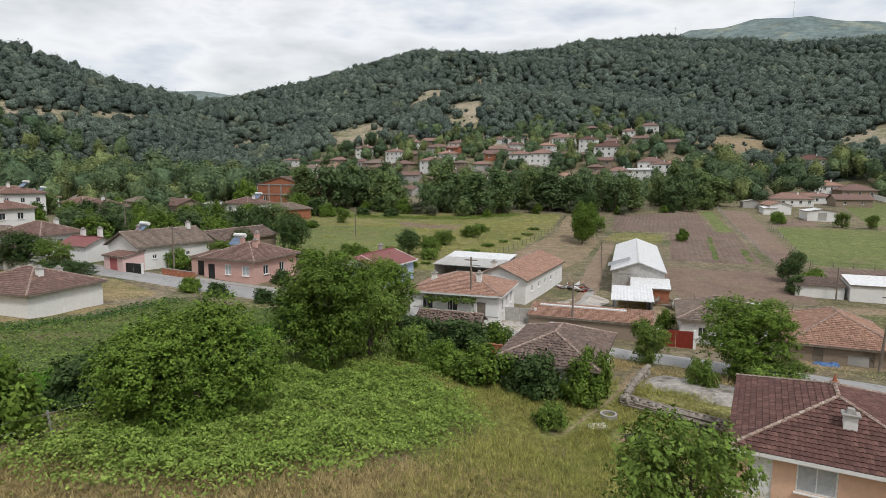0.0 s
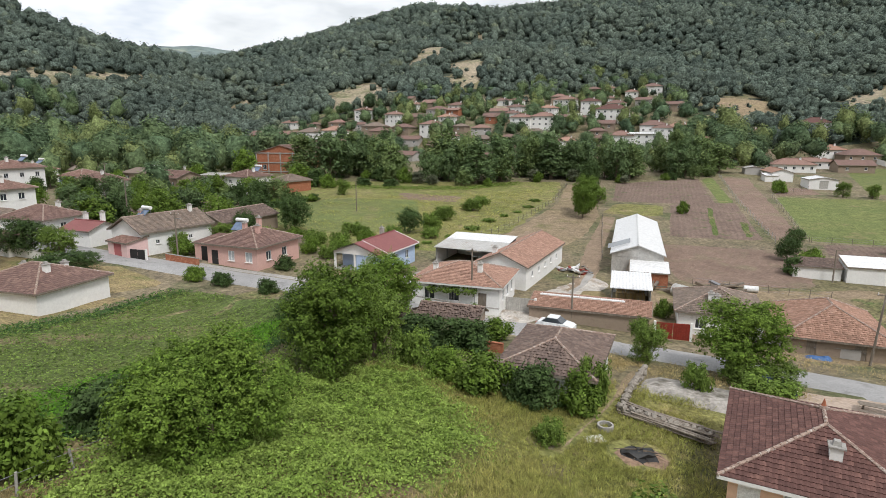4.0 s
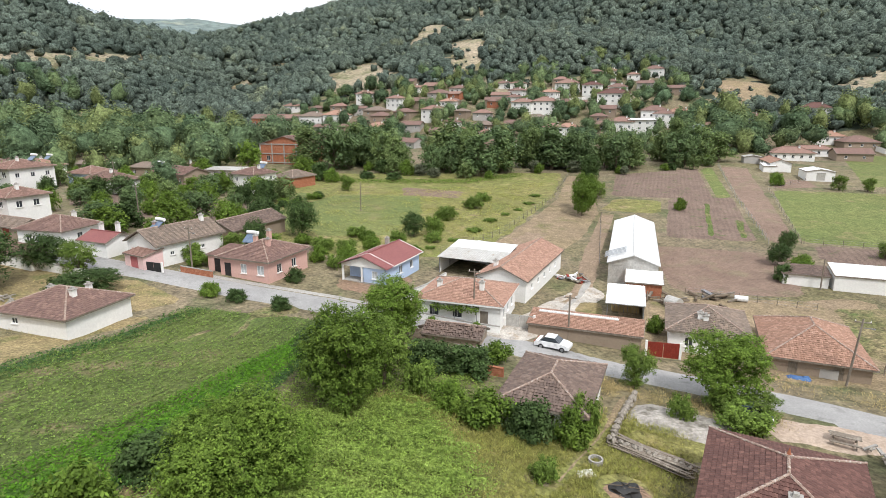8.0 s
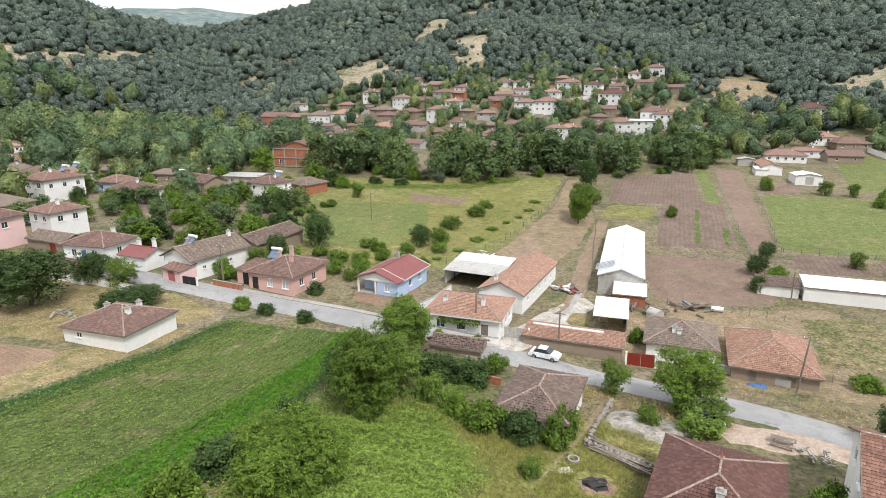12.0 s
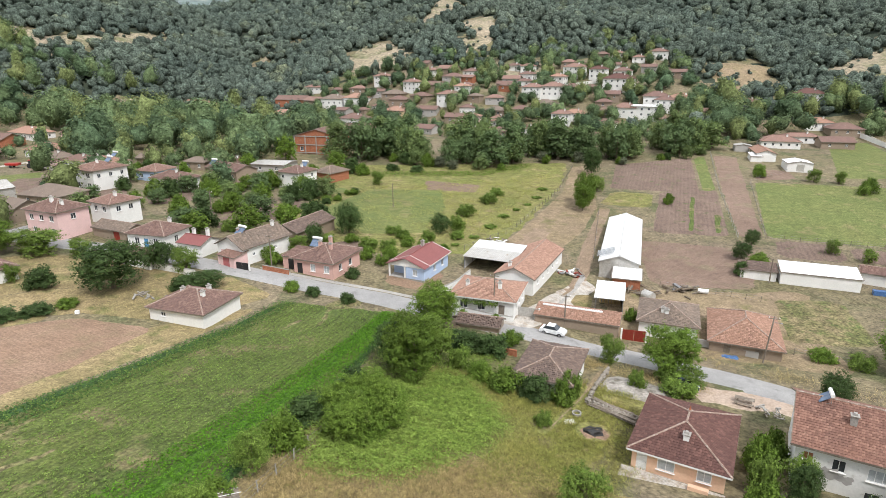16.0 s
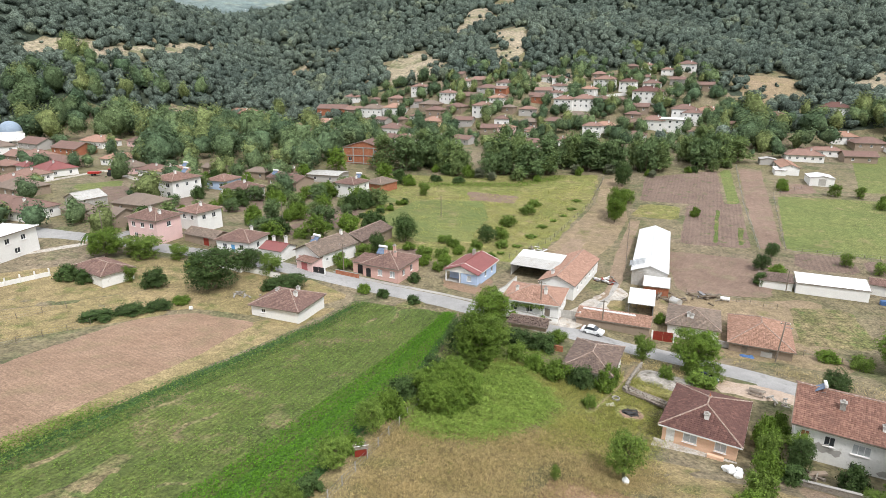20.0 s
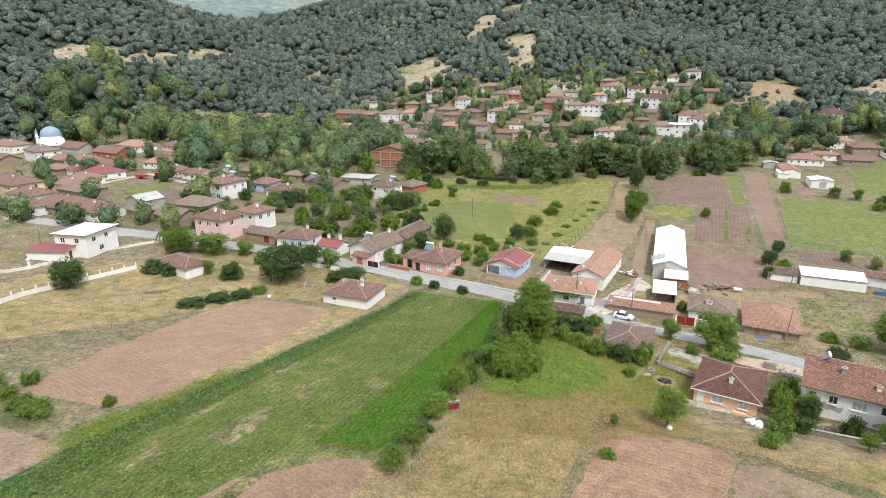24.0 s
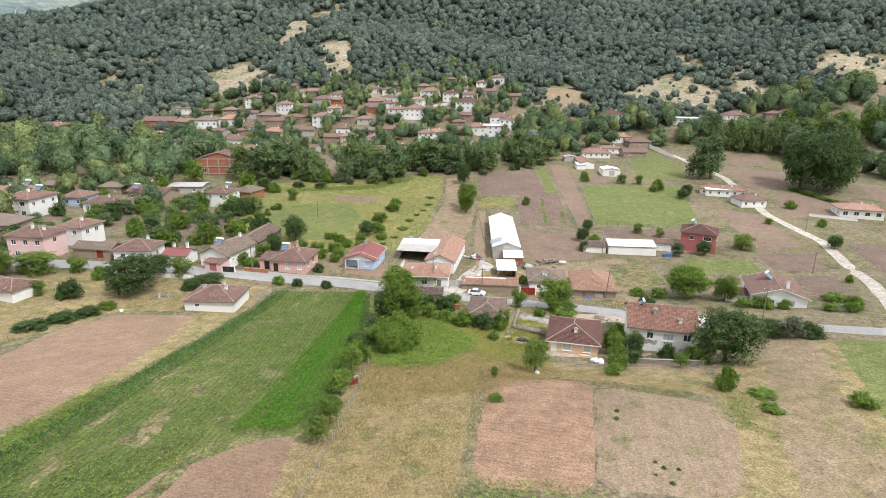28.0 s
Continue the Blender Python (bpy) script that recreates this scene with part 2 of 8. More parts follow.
M["roof_red"] = tiles("red-brown clay roof tiles", (0.125, 0.062, 0.052), (0.105, 0.053, 0.046), (0.175, 0.092, 0.074))
M["roof_brown"] = tiles("weathered brown clay tiles", (0.195, 0.120, 0.100), (0.160, 0.100, 0.086), (0.265, 0.172, 0.142))
M["roof_grey"] = tiles("lichen-grey old clay tiles", (0.205, 0.160, 0.130), (0.165, 0.130, 0.108), (0.28, 0.205, 0.155))
M["roof_old"] = tiles("broken old clay tiles", (0.165, 0.118, 0.098), (0.130, 0.095, 0.082), (0.225, 0.165, 0.135))
M["roof_orange"] = tiles("orange clay roof tiles", (0.320, 0.185, 0.132), (0.270, 0.158, 0.115), (0.385, 0.245, 0.185))
M["roof_salmon"] = tiles("pale salmon clay roof tiles", (0.355, 0.212, 0.158), (0.310, 0.185, 0.138), (0.410, 0.258, 0.196))
M["roof_terra"] = tiles("terracotta roof tiles", (0.255, 0.155, 0.125), (0.215, 0.132, 0.108), (0.320, 0.205, 0.168))
M["roof_rust"] = tiles("faded red-brown clay tiles", (0.225, 0.118, 0.088), (0.185, 0.100, 0.078), (0.285, 0.165, 0.125))
M["roof_maroon"] = surface("maroon sheet roofing", [(0.215, 0.075, 0.072), (0.235, 0.085, 0.080)], 0.4, 5.0, 0.6, 0.1, 0.01)
M["ridge"] = surface("mortared pale ridge tiles", [(0.340, 0.250, 0.205), (0.260, 0.180, 0.145), (0.480, 0.430, 0.385)], 2.2, 6.0, 0.9, 0.4, 0.02)
M["sheet_white"] = surface("white painted metal sheet", [(0.700, 0.700, 0.700), (0.660, 0.660, 0.660)], 0.5, 3.0, 0.45, 0.05, 0.01, spec=0.5)
M["sheet_grey"] = surface("galvanised corrugated sheet", [(0.52, 0.51, 0.49), (0.44, 0.42, 0.39), (0.34, 0.27, 0.20)], 0.5, 3.0, 0.5, 0.1, 0.01, metal=0.35, third=0.05)
M["sheet_rust"] = surface("rust-red painted steel sheet", [(0.25, 0.035, 0.022), (0.20, 0.032, 0.02)], 0.8, 5.0, 0.6, 0.1, 0.01)
M["steel"] = surface("grey steel", [(0.32, 0.32, 0.33), (0.25, 0.25, 0.26)], 1.0, 8.0, 0.5, 0.05, 0.005, metal=0.6)
M["black_iron"] = surface("black painted iron", [(0.025, 0.025, 0.027), (0.035, 0.033, 0.032)], 1.0, 8.0, 0.5, 0.05, 0.005)
M["wood"] = surface("weathered grey-brown wood", [(0.215, 0.180, 0.145), (0.165, 0.138, 0.112), (0.29, 0.255, 0.215)], 0.8, 8.0, 0.9, 0.4, 0.02, stretch=(1, 1, 0.2))
M["bark"] = surface("grey-brown bark", [(0.12, 0.092, 0.068), (0.17, 0.135, 0.10)], 1.5, 9.0, 0.95, 0.6, 0.03, stretch=(1, 1, 0.3))
M["straw"] = surface("dry straw", [(0.45, 0.34, 0.17), (0.38, 0.28, 0.14)], 1.0, 9.0, 0.95, 0.5, 0.04)
M["pvc"] = surface("white pvc", [(0.80, 0.80, 0.79), (0.76, 0.76, 0.75)], 1.0, 8.0, 0.4, 0.0, spec=0.5)
M["tarp"] = surface("faded blue plastic tarpaulin", [(0.06, 0.13, 0.30), (0.08, 0.17, 0.36)], 1.5, 6.0, 0.5, 0.3, 0.03)
M["car_white"] = surface("white car paint", [(0.75, 0.76, 0.77), (0.72, 0.73, 0.74)], 0.3, 2.0, 0.25, 0.0, spec=0.5)
M["car_red"] = surface("red tractor paint", [(0.40, 0.03, 0.025), (0.34, 0.03, 0.025)], 0.6, 3.0, 0.4, 0.0, spec=0.5)
M["car_blue"] = surface("dark blue car paint", [(0.02, 0.035, 0.12), (0.03, 0.04, 0.13)], 0.6, 3.0, 0.3, 0.0, spec=0.5)
M["rubber"] = surface("black rubber", [(0.02, 0.02, 0.02), (0.03, 0.03, 0.03)], 1.0, 6.0, 0.85, 0.1, 0.01)
M["lead"] = surface("grey-blue lead dome", [(0.24, 0.31, 0.40), (0.28, 0.35, 0.43)], 0.4, 3.0, 0.5, 0.1, 0.02)
M["glass"] = surface("dark window glass", [(0.035, 0.042, 0.05), (0.055, 0.062, 0.07)], 0.6, 2.0, 0.08, 0.0, spec=0.8)
M["collector"] = surface("blue solar collector", [(0.09, 0.13, 0.21), (0.12, 0.17, 0.25)], 0.6, 2.0, 0.15, 0.0, spec=0.8)
M["curtain"] = surface("pale window with curtain", [(0.50, 0.52, 0.53), (0.40, 0.43, 0.45)], 0.8, 3.0, 0.15, 0.0, spec=0.6)


def leaves(name, a, b, c, tr=0.2):
    return surface(name, [a, b, c], 0.35, 2.2, 0.75, 0.0, spec=0.2, island=0.34, translucent=tr, third=0.1, obj=0.16, fine=0.62)


M["leaf"] = leaves("mid green leaves", (0.102, 0.170, 0.024), (0.136, 0.206, 0.032), (0.160, 0.218, 0.042))
M["leaf_dark"] = leaves("dark green leaves", (0.054, 0.094, 0.028), (0.074, 0.118, 0.036), (0.094, 0.134, 0.042))
M["leaf_belt"] = leaves("deep green belt leaves", (0.130, 0.188, 0.066), (0.164, 0.220, 0.078), (0.190, 0.236, 0.086))
M["leaf_belt_dark"] = leaves("dark green belt leaves", (0.092, 0.146, 0.060), (0.120, 0.174, 0.068), (0.144, 0.190, 0.072))
M["leaf_light"] = leaves("fresh light green leaves", (0.122, 0.190, 0.034), (0.154, 0.222, 0.044), (0.178, 0.234, 0.054))
M["leaf_silver"] = leaves("silver-green willow leaves", (0.110, 0.128, 0.078), (0.145, 0.158, 0.100), (0.105, 0.125, 0.064))
M["leaf_weed"] = leaves("bright nettle leaves", (0.185, 0.270, 0.052), (0.230, 0.310, 0.068), (0.145, 0.212, 0.046))
# part of the grey-blue here stands for haze over the hillsides
M["forest"] = surface("oak canopy with a haze tint", [(0.074, 0.098, 0.082), (0.106, 0.132, 0.104), (0.150, 0.172, 0.112)], 0.02, 1.1, 0.9, 0.6, 0.6, spec=0.1, space="World", island=0.24, third=0.15, fine=0.55, mid=0.45, translucent=0.12)
# the pale blue of distance haze is mixed into these colours
M["hazed_forest"] = surface("distant wooded hills with haze in the colour", [(0.140, 0.182, 0.180), (0.165, 0.205, 0.195), (0.225, 0.245, 0.200)], 0.006, 0.05, 0.95, 0.6, 1.5, spec=0.1, space="World", third=0.3)
# grove and grove_dark carry a little haze blue in their greens
M["grove"] = surface("broad-leaved trees in the valley", [(0.112, 0.164, 0.082), (0.150, 0.204, 0.094), (0.192, 0.240, 0.104)], 0.03, 1.3, 0.9, 0.6, 0.5, spec=0.1, space="World", island=0.24, third=0.2, fine=0.5, mid=0.4, translucent=0.2)
M["grove_light"] = surface("light yellow-green trees in the valley", [(0.170, 0.210, 0.086), (0.205, 0.245, 0.098), (0.240, 0.270, 0.112)], 0.03, 1.3, 0.9, 0.6, 0.5, spec=0.1, space="World", island=0.24, third=0.2, fine=0.5, mid=0.4, translucent=0.25)
M["grove_dark"] = surface("dark broad-leaved trees in the valley", [(0.078, 0.124, 0.070), (0.108, 0.156, 0.080), (0.140, 0.184, 0.088)], 0.03, 1.3, 0.9, 0.6, 0.5, spec=0.1, space="World", island=0.24, third=0.2, fine=0.5, mid=0.4, translucent=0.2)
M["grass_dry"] = leaves("dry grass stalks", (0.460, 0.360, 0.180), (0.385, 0.315, 0.148), (0.290, 0.270, 0.100), 0.4)
M["grass_green"] = leaves("green grass stalks", (0.290, 0.305, 0.082), (0.350, 0.330, 0.105), (0.440, 0.375, 0.175), 0.4)
M["crop_leaf_bright"] = leaves("bright crop leaves", (0.090, 0.222, 0.014), (0.108, 0.244, 0.018), (0.124, 0.232, 0.024))
M["crop_leaf_blue"] = leaves("deep green crop leaves", (0.062, 0.136, 0.032), (0.078, 0.152, 0.038), (0.092, 0.156, 0.040))
M["crop_leaf"] = leaves("crop leaves", (0.118, 0.182, 0.040), (0.142, 0.198, 0.046), (0.172, 0.206, 0.058))

def smooth(e0, e1, v):
    k = np.clip((v - e0) / (e1 - e0), 0, 1)
    return k * k * (3 - 2 * k)


def ground_z(x, y):
    """Height of the land: a slope under the camera, the valley with the road, and the hills round it."""
    x, y = np.asarray(x, float), np.asarray(y, float)
    z = np.interp(y, [-2500, -400, -150, -40, 0, 20, 40, 58, 85, 120, 185, 240, 5000],
                  [300, 48, 22, 10.5, 7.4, 4.7, 1.8, 0.2, 0.6, 2.0, 5.4, 9.0, 14.0])
    tilt = np.interp(y, [-60, 30, 100, 190, 300], [0.04, 0.05, 0.05, 0.015, 0.0])
    z = z - tilt * (np.clip(x, -150, 42) - 22)
    # the hollow behind the first fields, where the two nearest houses stand
    z = z - 1.5 * smooth(9, 20, y) * (1 - smooth(29, 44, y)) * smooth(0, 9, x) * (1 - smooth(44, 60, x))
    r, th = np.hypot(x, y), np.degrees(np.arctan2(x, np.maximum(y, 1.0)))
    bump = (np.sin(x / 61 + 1.3) * np.sin(y / 53) + 0.6 * np.sin(x / 29 + y / 37) + 0.35 * np.sin(x / 17 - y / 23)) * smooth(260, 420, r)
    # the wooded hill behind the village
    crest = np.interp(th, [-60, -40, -25, -21.5, -18, -14, -9.8, -5.6, -2.5, 5, 10, 14, 18.5, 23, 27.5, 31, 36, 55, 70], [40, 50, 90, 104, 115, 130, 150, 166, 174, 172, 180, 189, 193, 181, 169, 163, 167, 164, 162])
    foot = np.interp(th, [-50, -24, -14, 0, 12, 22, 32, 45, 60], [420, 420, 300, 245, 240, 250, 275, 300, 300])
    k = (r - foot) / (820 - foot)
    main = np.where(k < 1, smooth(-0.08, 0.12, k) * np.clip(k, 0, 1) ** 1.03 * (crest - 9), crest - 9 - (r - 820) * 0.06) + (3.0 + 4.0 * smooth(0.15, 0.5, k) * (1 - smooth(0.8, 1.0, k))) * bump * smooth(0, 0.3, k)
    # the wooded hill over the west side of the village
    crest_w = np.interp(th, [-90, -60, -38, -33, -30.5, -27, -23, -20, -17, -13], [127, 125, 116, 107, 99, 89, 79, 58, 36, 0])
    kw = (r - 345) / (610 - 345)
    west = np.where(kw < 1, smooth(-0.05, 0.15, kw) * np.clip(kw, 0, 1) ** 0.9 * (crest_w - 6), (crest_w - 6) - (r - 610) * 0.12) + 2.0 * bump * smooth(0, 0.3, kw)
    # the far, higher hill and the distance
    crest_f = np.interp(th, [-60, -32, -28, -22, -17, -10, 8, 17, 22, 29, 37, 50], [150, 190, 222, 232, 222, 180, 200, 350, 398, 415, 365, 330])
    kf = (r - 1000) / (1750 - 1000)
    far = np.where(kf < 1, np.clip(kf, 0, 1) * crest_f, crest_f - (r - 1750) * 0.02)
    return z + np.maximum(np.maximum(np.maximum(main, west), far), 0)


# ---- mesh helpers ----
class Geo:
    """Points and faces of one mesh, with a tile coordinate for each corner."""

    def __init__(self):
        self.v, self.f, self.uv = [], [], []

    def face(self, pts, uv=None):
        n = len(self.v)
        self.v += [tuple(p) for p in pts]
        self.f.append(tuple(range(n, n + len(pts))))
        self.uv += list(uv) if uv else [(0.0, 0.0)] * len(pts)
        return self

    def box(self, c, s, yaw=0.0, taper=1.0, tilt=0.0):
        m = Matrix.Translation(c) @ Matrix.Rotation(radians(yaw), 4, "Z") @ Matrix.Rotation(radians(tilt), 4, "Y")
        q = [m @ Vector((x * s[0] / 2 * (taper if z > 0 else 1), y * s[1] / 2 * (taper if z > 0 else 1), z * s[2] / 2)) for z in (-1, 1) for y in (-1, 1) for x in (-1, 1)]
        for a in ((0, 2, 3, 1), (4, 5, 7, 6), (0, 1, 5, 4), (2, 6, 7, 3), (0, 4, 6, 2), (1, 3, 7, 5)):
            self.face([q[i] for i in a])
        return self

    def tube(self, p0, p1, r0, r1=None, n=7):
        p0, p1, r1 = Vector(p0), Vector(p1), r0 if r1 is None else r1
        ax = (p1 - p0).normalized()
        u = ax.orthogonal().normalized()
        w = ax.cross(u)
        ring = [u * math.cos(6.2832 * i / n) + w * math.sin(6.2832 * i / n) for i in range(n)]
        for i in range(n):
            a, b = ring[i], ring[(i + 1) % n]
            self.face([p0 + a * r0, p0 + b * r0, p1 + b * r1, p1 + a * r1])
        self.face([p1 + a * r1 for a in ring])
        self.face([p0 + a * r0 for a in reversed(ring)])
        return self

    def mesh(self, name, mat, smooth_=False):
        me = bpy.data.meshes.new(name)
        me.from_pydata(self.v, [], self.f)
        me.uv_layers.new(name="UVMap").data.foreach_set("uv", np.array(self.uv, "f").ravel())
        me.materials.append(M[mat])
        if smooth_:
            me.shade_smooth()
        return me


def part(name, geo, mat, parent=None, label="", at=None, smooth_=False):
    """One mesh object, under a thing or a part."""
    ob = new(name, geo.mesh(name, mat, smooth_) if isinstance(geo, Geo) else geo)
    if parent:
        ob.parent = parent
    if at:
        ob.matrix_basis = at
    return tagged(ob, label)


def thing(name, label, category, x, y, yaw=0.0, z=None, group=""):
    ob = new(name)
    ob.empty_display_size = 0.3
    ob.matrix_basis = pose(x, y, float(ground_z(x, y)) if z is None else z, 0, 0, yaw)
    return tagged(ob, label, category, group)


def grid_mesh(name, xs, ys, zs, mat, keep=None):
    """A sheet over a grid of points, arrays of one shape."""
    nv, nu = xs.shape
    me = bpy.data.meshes.new(name)
    i = np.arange(nv * nu).reshape(nv, nu)
    q = np.stack([i[:-1, :-1], i[:-1, 1:], i[1:, 1:], i[1:, :-1]], -1).reshape(-1, 4)
    me.from_pydata(np.stack([xs, ys, zs], -1).reshape(-1, 3).tolist(), [], q.tolist())
    me.materials.append(M[mat])
    me.shade_smooth()
    return me


def along(pts, n):
    """A polyline as n points at even steps."""
    p = np.array(pts, float)
    s = np.r_[0, np.cumsum(np.hypot(*np.diff(p, axis=0).T))]
    k = np.linspace(0, s[-1], n)
    return np.stack([np.interp(k, s, p[:, 0]), np.interp(k, s, p[:, 1])], -1)


def patch(name, left, right, mat, lift, label, category="field", step=2.0, wobble=0.22, crown=0.0):
    """A strip of land between two lines, laid over the ground."""
    length = max(np.hypot(*np.diff(np.array(q, float), axis=0).T).sum() for q in (left, right))
    n = max(3, int(length / step))
    a, b = along(left, n), along(right, n)
    m = max(3, int(np.hypot(*(a - b).T).max() / step))
    k = np.linspace(0, 1, m)[None, :, None]
    p = a[:, None] * (1 - k) + b[:, None] * k
    x, y = p[..., 0], p[..., 1]
    jig = np.random.RandomState(int(abs(left[0][0] * 7 + right[0][1] * 13)) % 9973)
    wx, wy = jig.normal(0, 0.45, x.shape), jig.normal(0, 0.45, x.shape)
    x = x + wobble * (np.sin(x * 0.31 + y * 0.57) * 0.5 + wx)
    y = y + wobble * (np.sin(y * 0.37 + x * 0.49) * 0.5 + wy)
    z = ground_z(x, y) + lift + crown * (1 - (2 * k[..., 0] - 1) ** 2)
    z[0] -= lift + 0.03
    z[-1] -= lift + 0.03
    z[:, 0] -= lift + 0.03
    z[:, -1] -= lift + 0.03
    return tagged(new(name, grid_mesh(name, x, y, z, mat)), label, category, kind="structure")


def quads_mesh(name, c, n, u, w, h, mat):
    """Many loose leaf-shaped quads: centres c, normals n, along u, half sizes w and h."""
    v = np.cross(n, u)
    v /= np.linalg.norm(v, axis=1, keepdims=True) + 1e-9
    w, h = np.reshape(w, (-1, 1)), np.reshape(h, (-1, 1))
    bend = n * h * 0.35
    p = np.stack([c - u * w * 0.35 - v * h, c + u * w - bend * 0.4, c + u * w * 0.35 + v * h, c - u * w - bend * 0.4], 1)
    me = bpy.data.meshes.new(name)
    k = len(c)
    me.vertices.add(4 * k)
    me.vertices.foreach_set("co", p.astype("f").ravel())
    me.loops.add(4 * k)
    me.loops.foreach_set("vertex_index", np.arange(4 * k, dtype="i"))
    me.polygons.add(k)
    me.polygons.foreach_set("loop_start", np.arange(0, 4 * k, 4, dtype="i"))
    me.polygons.foreach_set("loop_total", np.full(k, 4, dtype="i"))
    me.update(calc_edges=True)
    me.materials.append(M[mat])
    return me


def unit(a):
    return a / (np.linalg.norm(a, axis=-1, keepdims=True) + 1e-9)


# ---- the land ----
gx = np.r_[-np.geomspace(228, 4600, 46)[::-1], np.arange(-224, 268, 4.0), np.geomspace(270, 4600, 46)]
gy = np.r_[-np.geomspace(124, 4600, 36)[::-1], np.arange(-120, 420, 4.0), np.geomspace(424, 4700, 60)]
GX, GY = np.meshgrid(gx, gy)
ground = tagged(new("ground", grid_mesh("ground", GX, GY, ground_z(GX, GY), "ground")), "rolling grassy valley floor and hillsides in early summer", "ground", kind="structure")


def offset_lines(centre, width):
    c = along(centre, max(6, int(np.hypot(*np.diff(np.array(centre, float), axis=0).T).sum() / 2)))
    t = np.gradient(c, axis=0)
    n = unit(np.stack([-t[:, 1], t[:, 0]], -1)) * width / 2
    return (c + n).tolist(), (c - n).tolist()


def lane(name, centre, width, mat, lift, label, category="road", wobble=0.12, crown=0.0):
    a, b = offset_lines(centre, width)
    return patch(name, a, b, mat, lift, label, category, 1.6, wobble, crown)


ROAD = [(-150, 102), (-110, 95), (-95, 93.4), (-84, 90.8), (-65, 87.4), (-57, 85.4), (-40, 79.3), (-29, 75), (-16.3, 71), (0, 63.8), (21, 53.6), (33.6, 47.0), (46, 38), (59.5, 28), (73.8, 18.2), (100, 1), (160, -36)]
lane("road", ROAD, 6.0, "asphalt", 0.14, "worn grey asphalt village road with patches", wobble=0.06, crown=0.06)
lane("farm_track", [(176, 246), (174.5, 213), (166.5, 167.3), (152.3, 136.7), (140, 113), (133, 82), (111, 47), (100, 34), (86, 20), (79, 14.5)], 4.2, "gravel", 0.12, "white gravel farm track between fields", wobble=0.08)
lane("farm_track_west", [(-136, 44), (-122.7, 62), (-117, 68), (-109.7, 81.2), (-99.8, 90.2)], 3.0, "gravel", 0.10, "pale earth track beside the concrete fence", wobble=0.2)
lane("village_street", [(-157, 150), (-153.4, 166), (-150, 178), (-141, 172), (-127, 161)], 3.4, "gravel", 0.16, "pale village street curving round a grassy yard", wobble=0.1)
lane("village_street", [(-120, 92.8), (-106.5, 93.9), (-97, 95.7), (-94.5, 102), (-93, 114), (-97, 126)], 3.6, "asphalt", 0.16, "narrow grey village street", wobble=0.08)
lane("barn_lane", [(39, 138), (37, 132), (27, 104), (20, 81), (15.5, 75)], 3.8, "soil_dry", 0.10, "rutted reddish earth lane beside the barn", wobble=0.12)
lane("concrete_drive", [(22.5, 88), (19.5, 80), (15.5, 73), (11, 66.5)], 2.2, "concrete", 0.15, "pale concrete drive into the farm yard", "drive", wobble=0.06)
patch("pavement", [(-41, 83.6), (-29, 79.2), (-16, 75.0), (-6, 71)], [(-40, 82), (-29, 77.8), (-16, 73.8), (-6, 69.8)], "concrete", 0.22, "narrow concrete pavement along the house fronts", "pavement", 1.2, 0.03)
patch("farm_yard", [(1.5, 62.8), (8, 69), (14, 77), (22, 86)], [(8, 60.5), (13, 66.5), (19, 73), (24, 81)], "gravel", 0.09, "pale concrete and gravel farm yard", "yard", 1.5, 0.4)
patch("lay_by", [(27.6, 46.2), (34, 43.4), (39.4, 40.2), (47.1, 36.1)], [(25.5, 41.3), (29.9, 39.4), (35.1, 38.5), (44.3, 33.3)], "dirt", 0.10, "sandy lay-by beside the road", "ground", 1.5, 0.5)
patch("blue_house_yard", [(-16, 84), (-16.5, 77.5)], [(-5, 86), (-6, 74)], "soil_red", 0.09, "bare reddish earth yard", "yard", 1.5, 0.4)
# fields this side of the road; thin spots of the crop: place and half sizes
BARE = [(-51.4, 10.4, 4.6, 1.9), (-46.6, 23.6, 4.6, 2.0), (-37.5, 7, 3.0, 1.4), (-45.6, 6.8, 5.6, 3.0), (-32.3, 22.3, 2.0, 0.9), (-40.5, 19.3, 4.0, 1.6), (-23, 64, 7.0, 2.2), (-27.5, 58.5, 2.4, 1.0), (-53.5, -2, 2.6, 1.3)]
patch("crop_field", [(-32, 68), (-46, 38), (-55, 15), (-66, -10), (-78, -34)], [(-13, 65.6), (-16.4, 43), (-20.8, 26), (-24.2, 9), (-26.4, 2.5), (-50, -8), (-66, -34)], "crop", 0.16, "green cereal crop with thin dry patches")
patch("crop_strip", [(-15, 64.6), (-19.6, 55), (-25, 37.8), (-32.8, 13.8), (-36.8, 3.6)], [(-13.4, 64), (-17.6, 42), (-23.6, 20), (-29.2, 2.4)], "crop_bright", 0.24, "bright green denser strip of crop")
patch("crop_border", [(-13.8, 62), (-17.8, 41), (-23, 22), (-26.8, 5)], [(-12.9, 62), (-16.2, 42), (-20.8, 25), (-25, 5)], "crop_dark", 0.27, "dark green crop border")
patch("crop_border", [(-32.5, 67), (-46.3, 38), (-55.4, 15), (-66, -10)], [(-30.5, 66), (-43.2, 37), (-51.8, 14), (-62, -10)], "crop_dark", 0.22, "dark green crop border")
for bx, by, rx, ry in BARE:
    c70, s70 = math.cos(radians(70)), math.sin(radians(70))
    ends = [(bx + u * rx * c70 - v * ry * s70, by + u * rx * s70 + v * ry * c70) for v in (-1, 1) for u in (-1, -0.3, 0.4, 1)]
    patch("thin_crop", ends[:4], ends[4:], "stubble", 0.20, "thin crop with dry soil showing", step=1.2, wobble=1.0)
